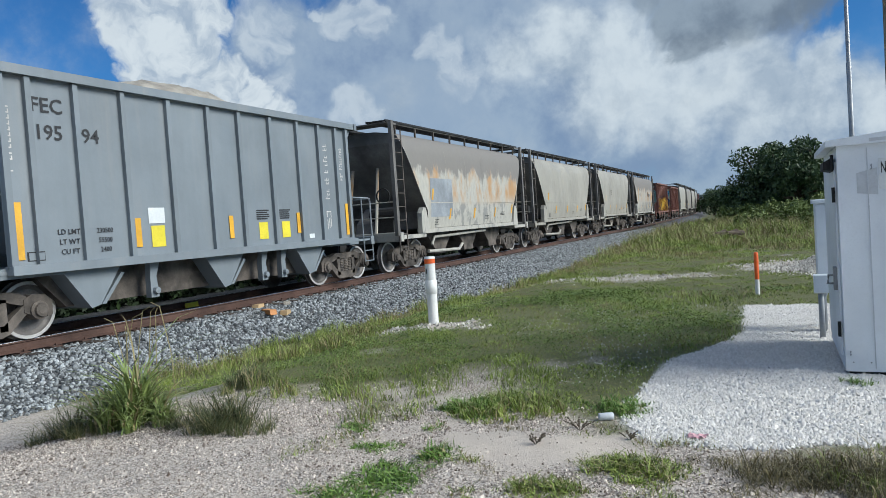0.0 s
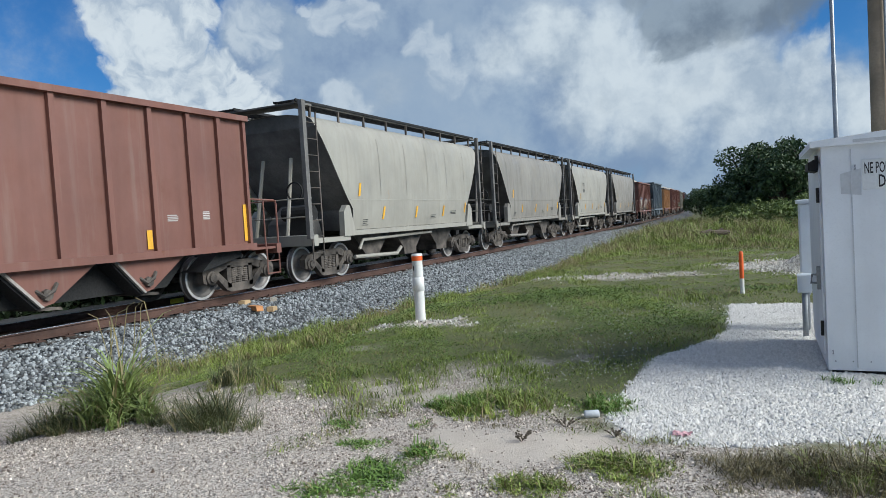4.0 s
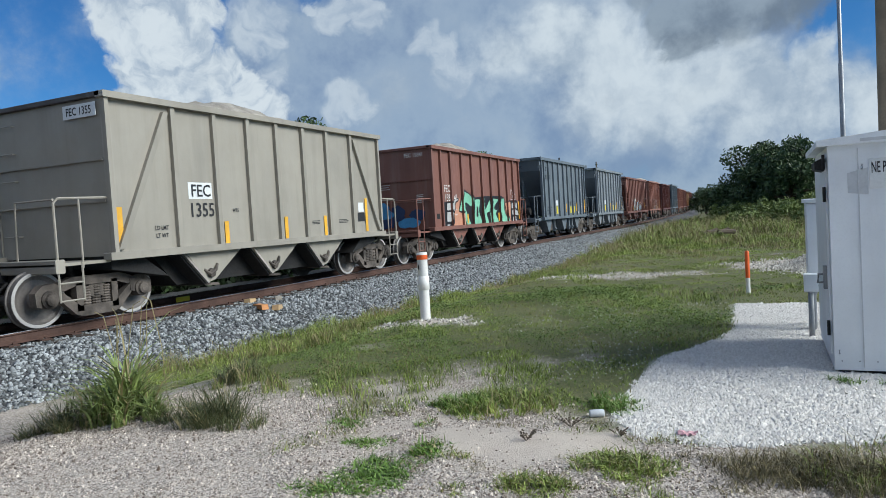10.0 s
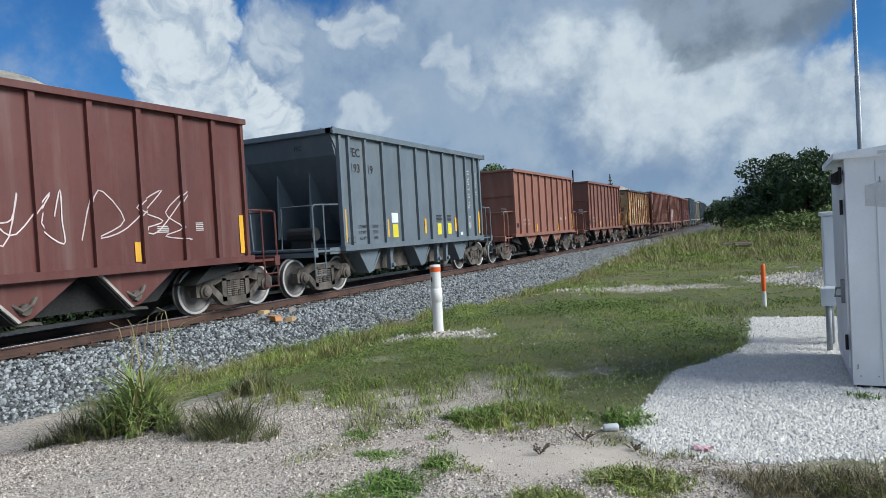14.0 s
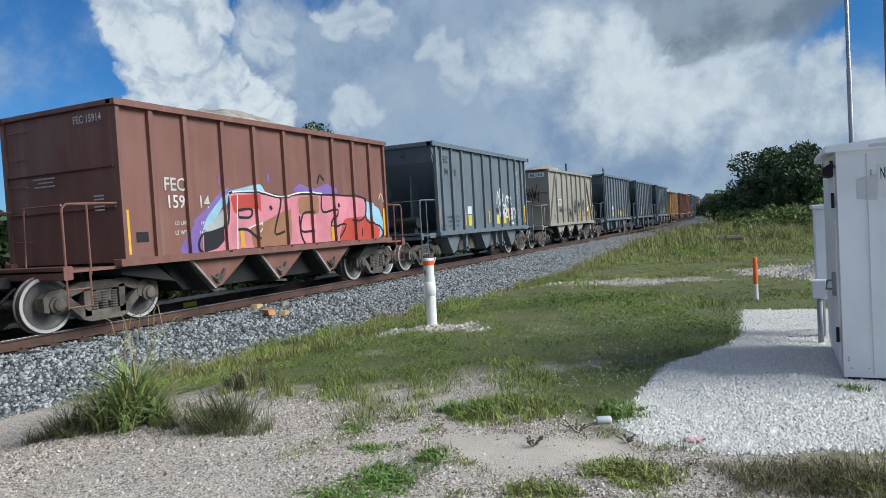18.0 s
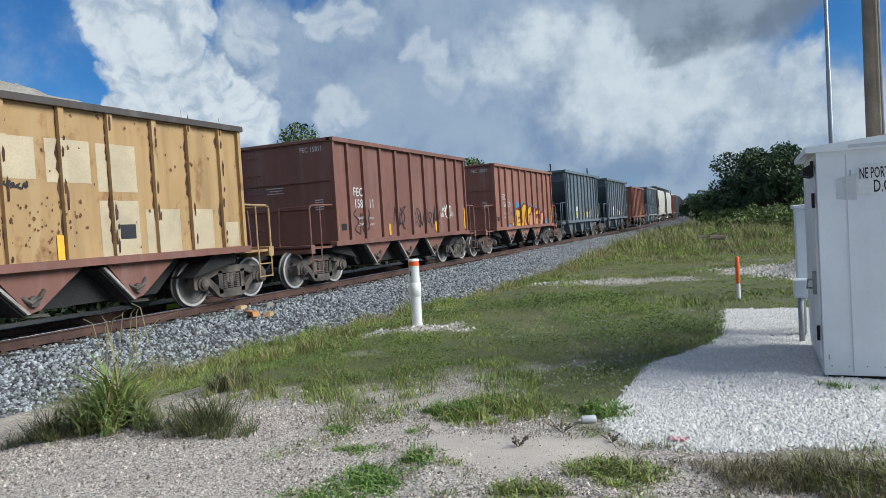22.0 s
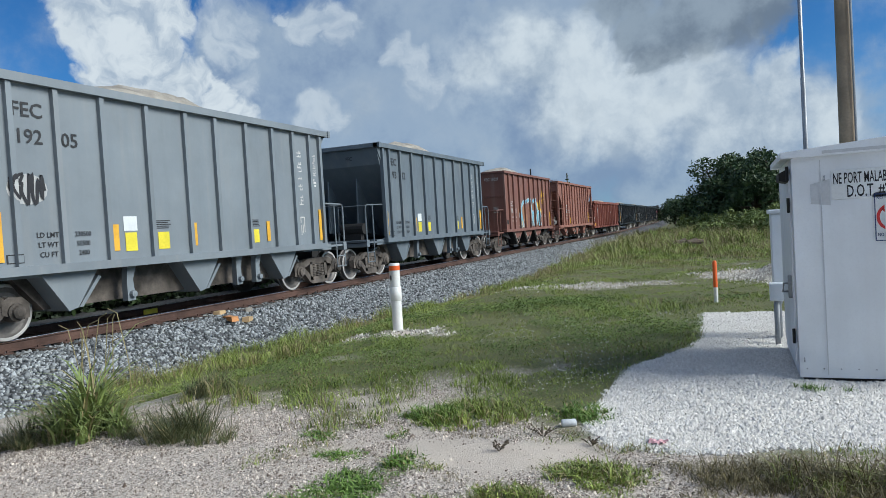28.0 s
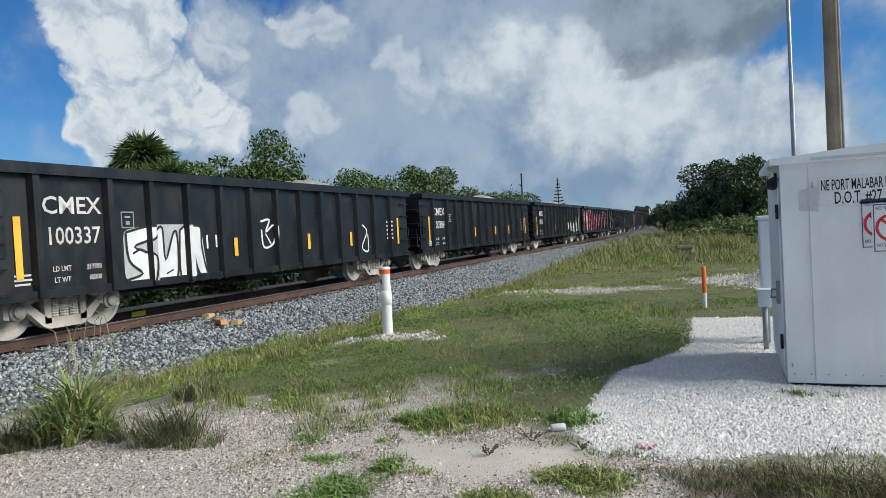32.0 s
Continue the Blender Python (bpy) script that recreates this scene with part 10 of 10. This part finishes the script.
        on_side(c[i], "O", "stencil_box", [rect(1.32, 1.7, 1.46, 1.71)], INK_BLACK, 1)
        stain(c[i], "O", -1.8, 0.8, 1.3, 2.1, 30 if i == 13 else 90, RUST_BROWN, sd)
        stain(c[i], "O", -4.4, 4.4, 1.2, 3.6, 60, RUST_BROWN, sd + 5)
    for i, y0, y1, z0, z1, sd in ((13, -3.65, -3.0, 1.45, 1.7, 51), (13, -1.7, -1.1, 1.18, 1.3, 52), (13, 2.1, 2.65, 1.35, 1.55, 53), (13, -1.6, -1.1, 1.5, 2.0, 54), (13, -0.7, -0.1, 1.6, 1.95, 55), (26, -3.6, -3.0, 1.3, 1.7, 56), (35, -0.75, -0.2, 2.3, 2.4, 57)):
        scrawl(c[i], "O", y0, y1, z0, z1, 5, "black", sd, 0.022)
    # covered hoppers
    for i in (1, 2, 3, 4, 7, 8, 9, 10, 42, 43, 60, 61):
        for y, z in ((-3.6, 2.15), (-2.3, 1.5), (-0.2, 1.5), (1.85, 1.5), (3.75, 1.6)):
            on_side(c[i], "C", "reflective_strip", [[(y - 0.05, z), (y + 0.05, z), (y + 0.10, z + 0.18), (y + 0.14, z + 0.36), (y + 0.04, z + 0.36), (y, z + 0.18)]], SEALANT_YELLOW, 1, "yellow reflective strip")
        print_block(c[i], "C", 2.5, 1.66, 2, INK_BLACK, 0.5, 0.018, 0.05)
        if i == 3:
            on_side(c[i], "C", "stencil_box", [rect(-1.9, -1.6, 2.55, 2.57), rect(-1.9, -1.6, 2.83, 2.85), rect(-1.9, -1.88, 2.57, 2.83), rect(-1.62, -1.6, 2.57, 2.83), rect(-1.8, -1.7, 2.65, 2.75)], STEEL_DARK, 0)
        print_block(c[i], "C", -3.4, 1.5, 3, INK_BLACK, 0.3, 0.015, 0.05)
        print_block(c[i], "C", 0.9, 1.55, 2, INK_BLACK, 0.4, 0.015, 0.05)
        on_side(c[i], "C", "weld_seam", [rect(y - 0.008, y + 0.008, z, z + 0.2) for y in (-2.39, -0.78, 0.73, 2.24, 3.8) for z in np.arange(2.2, 3.7, 0.2)], PAINT["sooty"], 0)
    for i, a, b in ((9, "TITX", "4629"), (4, "TITX", "4612")):
        words(c[i], "C", a, -2.65, 2.92, 0.28, INK_BLACK, 0.9)
        words(c[i], "C", b, -2.65, 2.55, 0.28, INK_BLACK, 0.9)
    for y0, y1, sd in ((-3.0, -1.2, 91), (-1.1, 0.9, 92), (1.0, 2.9, 93)):
        scrawl(c[42], "C", y0, y1, 2.25, 3.0, 3, "black", sd, 0.018)
    on_side(c[1], "C", "paint_patch", [[(y, z) for y, z in ((-3.7, z0), (-2.05, z0), (-2.05, z0 + 0.25), (-3.7, z0 + 0.25))] for z0 in np.arange(1.6, 2.85, 0.25)], GREY_SEAL, 0, "grey repainted panel")
    on_side(c[4], "C", "emblem", [[(1.75 + 0.22 * math.cos(a), 2.72 + 0.2 * math.sin(a)) for a in np.linspace(0.3, 5.6, 14)], rect(2.05, 2.8, 2.62, 2.74), rect(2.05, 2.6, 2.48, 2.54)], INK_BLACK, 0, "dark round owner's emblem")
    # gondolas
    g = c[49]
    on_side(g, "R", "paint_patch", [rect(-5.62, -4.72, 1.33, 2.35)], SPRAY["black"], 0, "black patch behind the number")
    for t, y, z in (("HZG", -5.2, 1.9), ("663", -5.15, 1.38), ("X", -4.02, 1.9), ("90", -4.02, 1.38)):
        part("lettering", text_mesh(t, 0.37, INK_WHITE, "CENTER", 0.85), None, g, at=pose(RIBS["R"][2] + 0.012, y, z))
    on_side(g, "R", "paint_patch", [rect(-7.1, -6.6, 1.2, 1.5)], SPRAY["silver"], 0, "pale repainted patch")
    on_side(g, "R", "reflective_strip", [rect(-6.55, -6.1, 0.84, 1.1)], SEALANT_YELLOW, 1, "square yellow reflective plate")
    for y in (-3.1, -1.15, 1.75, 3.6):
        on_side(g, "R", "reflective_strip", [rect(y - 0.22, y + 0.22, 0.92, 1.06)], SEALANT_YELLOW, 1, "yellow reflective strip")
    smile = [(1.4 + 0.22 * math.cos(a), 1.62 + 0.2 * math.sin(a)) for a in np.linspace(3.3, 6.1, 8)]
    on_side(g, "R", "graffiti_tag", [[p, q, (q[0], q[1] + 0.06), (p[0], p[1] + 0.06)] for p, q in zip(smile, smile[1:])] + [rect(1.25, 1.32, 1.85, 1.95), rect(1.48, 1.55, 1.85, 1.95)], SPRAY["white"], 1, "white sprayed smile")
    on_side(g, "R", "paint_patch", [rect(6.58, 7.1, 1.25, 1.5)], SPRAY["silver"], 0, "pale repainted patch")
    on_side(g, "R", "reflective_strip", [rect(6.0, 6.5, 0.84, 1.1)], SEALANT_YELLOW, 1, "square yellow reflective plate")
    print_block(g, "R", 6.05, 1.32, 2, INK_WHITE, 0.3, 0.03, 0.07)
    on_side(g, "R", "stencil_box", [rect(4.6, 5.2, 1.3, 1.62)], INK_WHITE, 0)
    on_side(g, "R", "stencil_box", [rect(4.64, 4.88, 1.34, 1.58), rect(4.92, 5.16, 1.34, 1.58)], INK_BLACK, 1)
    for i, y in enumerate((-3.6, -0.6, 2.2, 3.9)):
        scrawl(g, "R", y, y + 0.8, 1.3, 2.2, 2, "maroon", 30 + i, 0.03)
    mark_gondola(c[50], "HZGX", "66334")
    # a burst of thin pale strokes
    for a, r in ((0.2, 0.34), (0.75, 0.3), (1.4, 0.34), (2.0, 0.36), (2.6, 0.42), (3.3, 0.3), (3.9, 0.34), (4.6, 0.2), (5.5, 0.4)):
        stroke(c[50], "D", [(-6.85 + 0.06 * math.cos(a), 2.14 + 0.05 * math.sin(a)), (-6.85 + r * 0.6 * math.cos(a + 0.25), 2.14 + r * 0.6 * math.sin(a + 0.25)), (-6.85 + r * math.cos(a), 2.14 + r * math.sin(a))], "silver", 0.018)
    stroke(c[50], "D", [(-7.05, 2.0), (-6.95, 2.3), (-6.75, 2.32), (-6.66, 2.12), (-6.85, 1.98), (-7.05, 2.05)], "silver", 0.018)
    end_words(c[50], -7.56, "66334", 0.85, 2.3, 0.2, INK_WHITE)
    mark_gondola(c[51], "CMEX", "100337")
    mark_gondola(c[52], "CMEX", "100309")
    mark_gondola(c[53], "CMEX", "100312")
    spray_piece(c[53], "D", 2.5, 6.5, 0.8, 1.6, 5, "silver", "white", (), 26, 0.24)
    mark_gondola(c[54], "CMEX", "100320")
    spray_piece(c[54], "D", -6.5, 5.0, 0.9, 2.3, 9, "rose", "white", ("pink",), 27, 0.3)
    on_side(c[56], "D", "graffiti_cloud", [rect(2.5, 6.4, 0.9, 2.5)], SPRAY["salmon"], 0, "salmon-pink painted panel")
    for i in (55, 57, 58, 59):
        mark_gondola(c[i], "CMEX", "100" + str(300 + i))


mark_train()


# ---- motion ----
def motions():
    turn = SPEED / 0.457
    for ob, (kind, s0, paint) in zip(CARS, TRAIN):
        reach = {"D": 5.6, "R": 5.4, "G": 4.72, "W": 4.6}.get(kind, 4.5)
        rows = []
        for i in range(33):
            t = SECONDS * i / 32
            xa, ya, ha = on_track(s0 - SPEED * t - reach)
            xb, yb, hb = on_track(s0 - SPEED * t + reach)
            rows.append((t, pose((xa + xb) / 2, (ya + yb) / 2, 0, 0, 0, math.degrees(math.atan2(-(xb - xa), yb - ya)))))
        walk(ob, rows)
        # the wheels roll while the car is near; before and after it is far off
        t0, t1 = max(0.0, (s0 - 52) / SPEED), min(SECONDS, (s0 + 8) / SPEED)
        f0, f1 = int(math.floor(t0 * FPS)), int(math.ceil(t1 * FPS))
        if f1 <= f0:
            continue
        for tr in [c for c in ob.children if c.name.startswith("truck")]:
            for w in [c for c in tr.children if c.name.startswith("wheelset")]:
                p = w.location.copy()
                spin = [(f / FPS, pose(p.x, p.y, p.z, math.degrees(turn * f / FPS) % 360)) for f in range(f0, f1 + 1)]
                if f0 > 0:
                    spin.insert(0, (0.0, spin[0][1]))
                if f1 < SECONDS * FPS:
                    spin.append((SECONDS, spin[-1][1]))
                walk(w, spin)


motions()
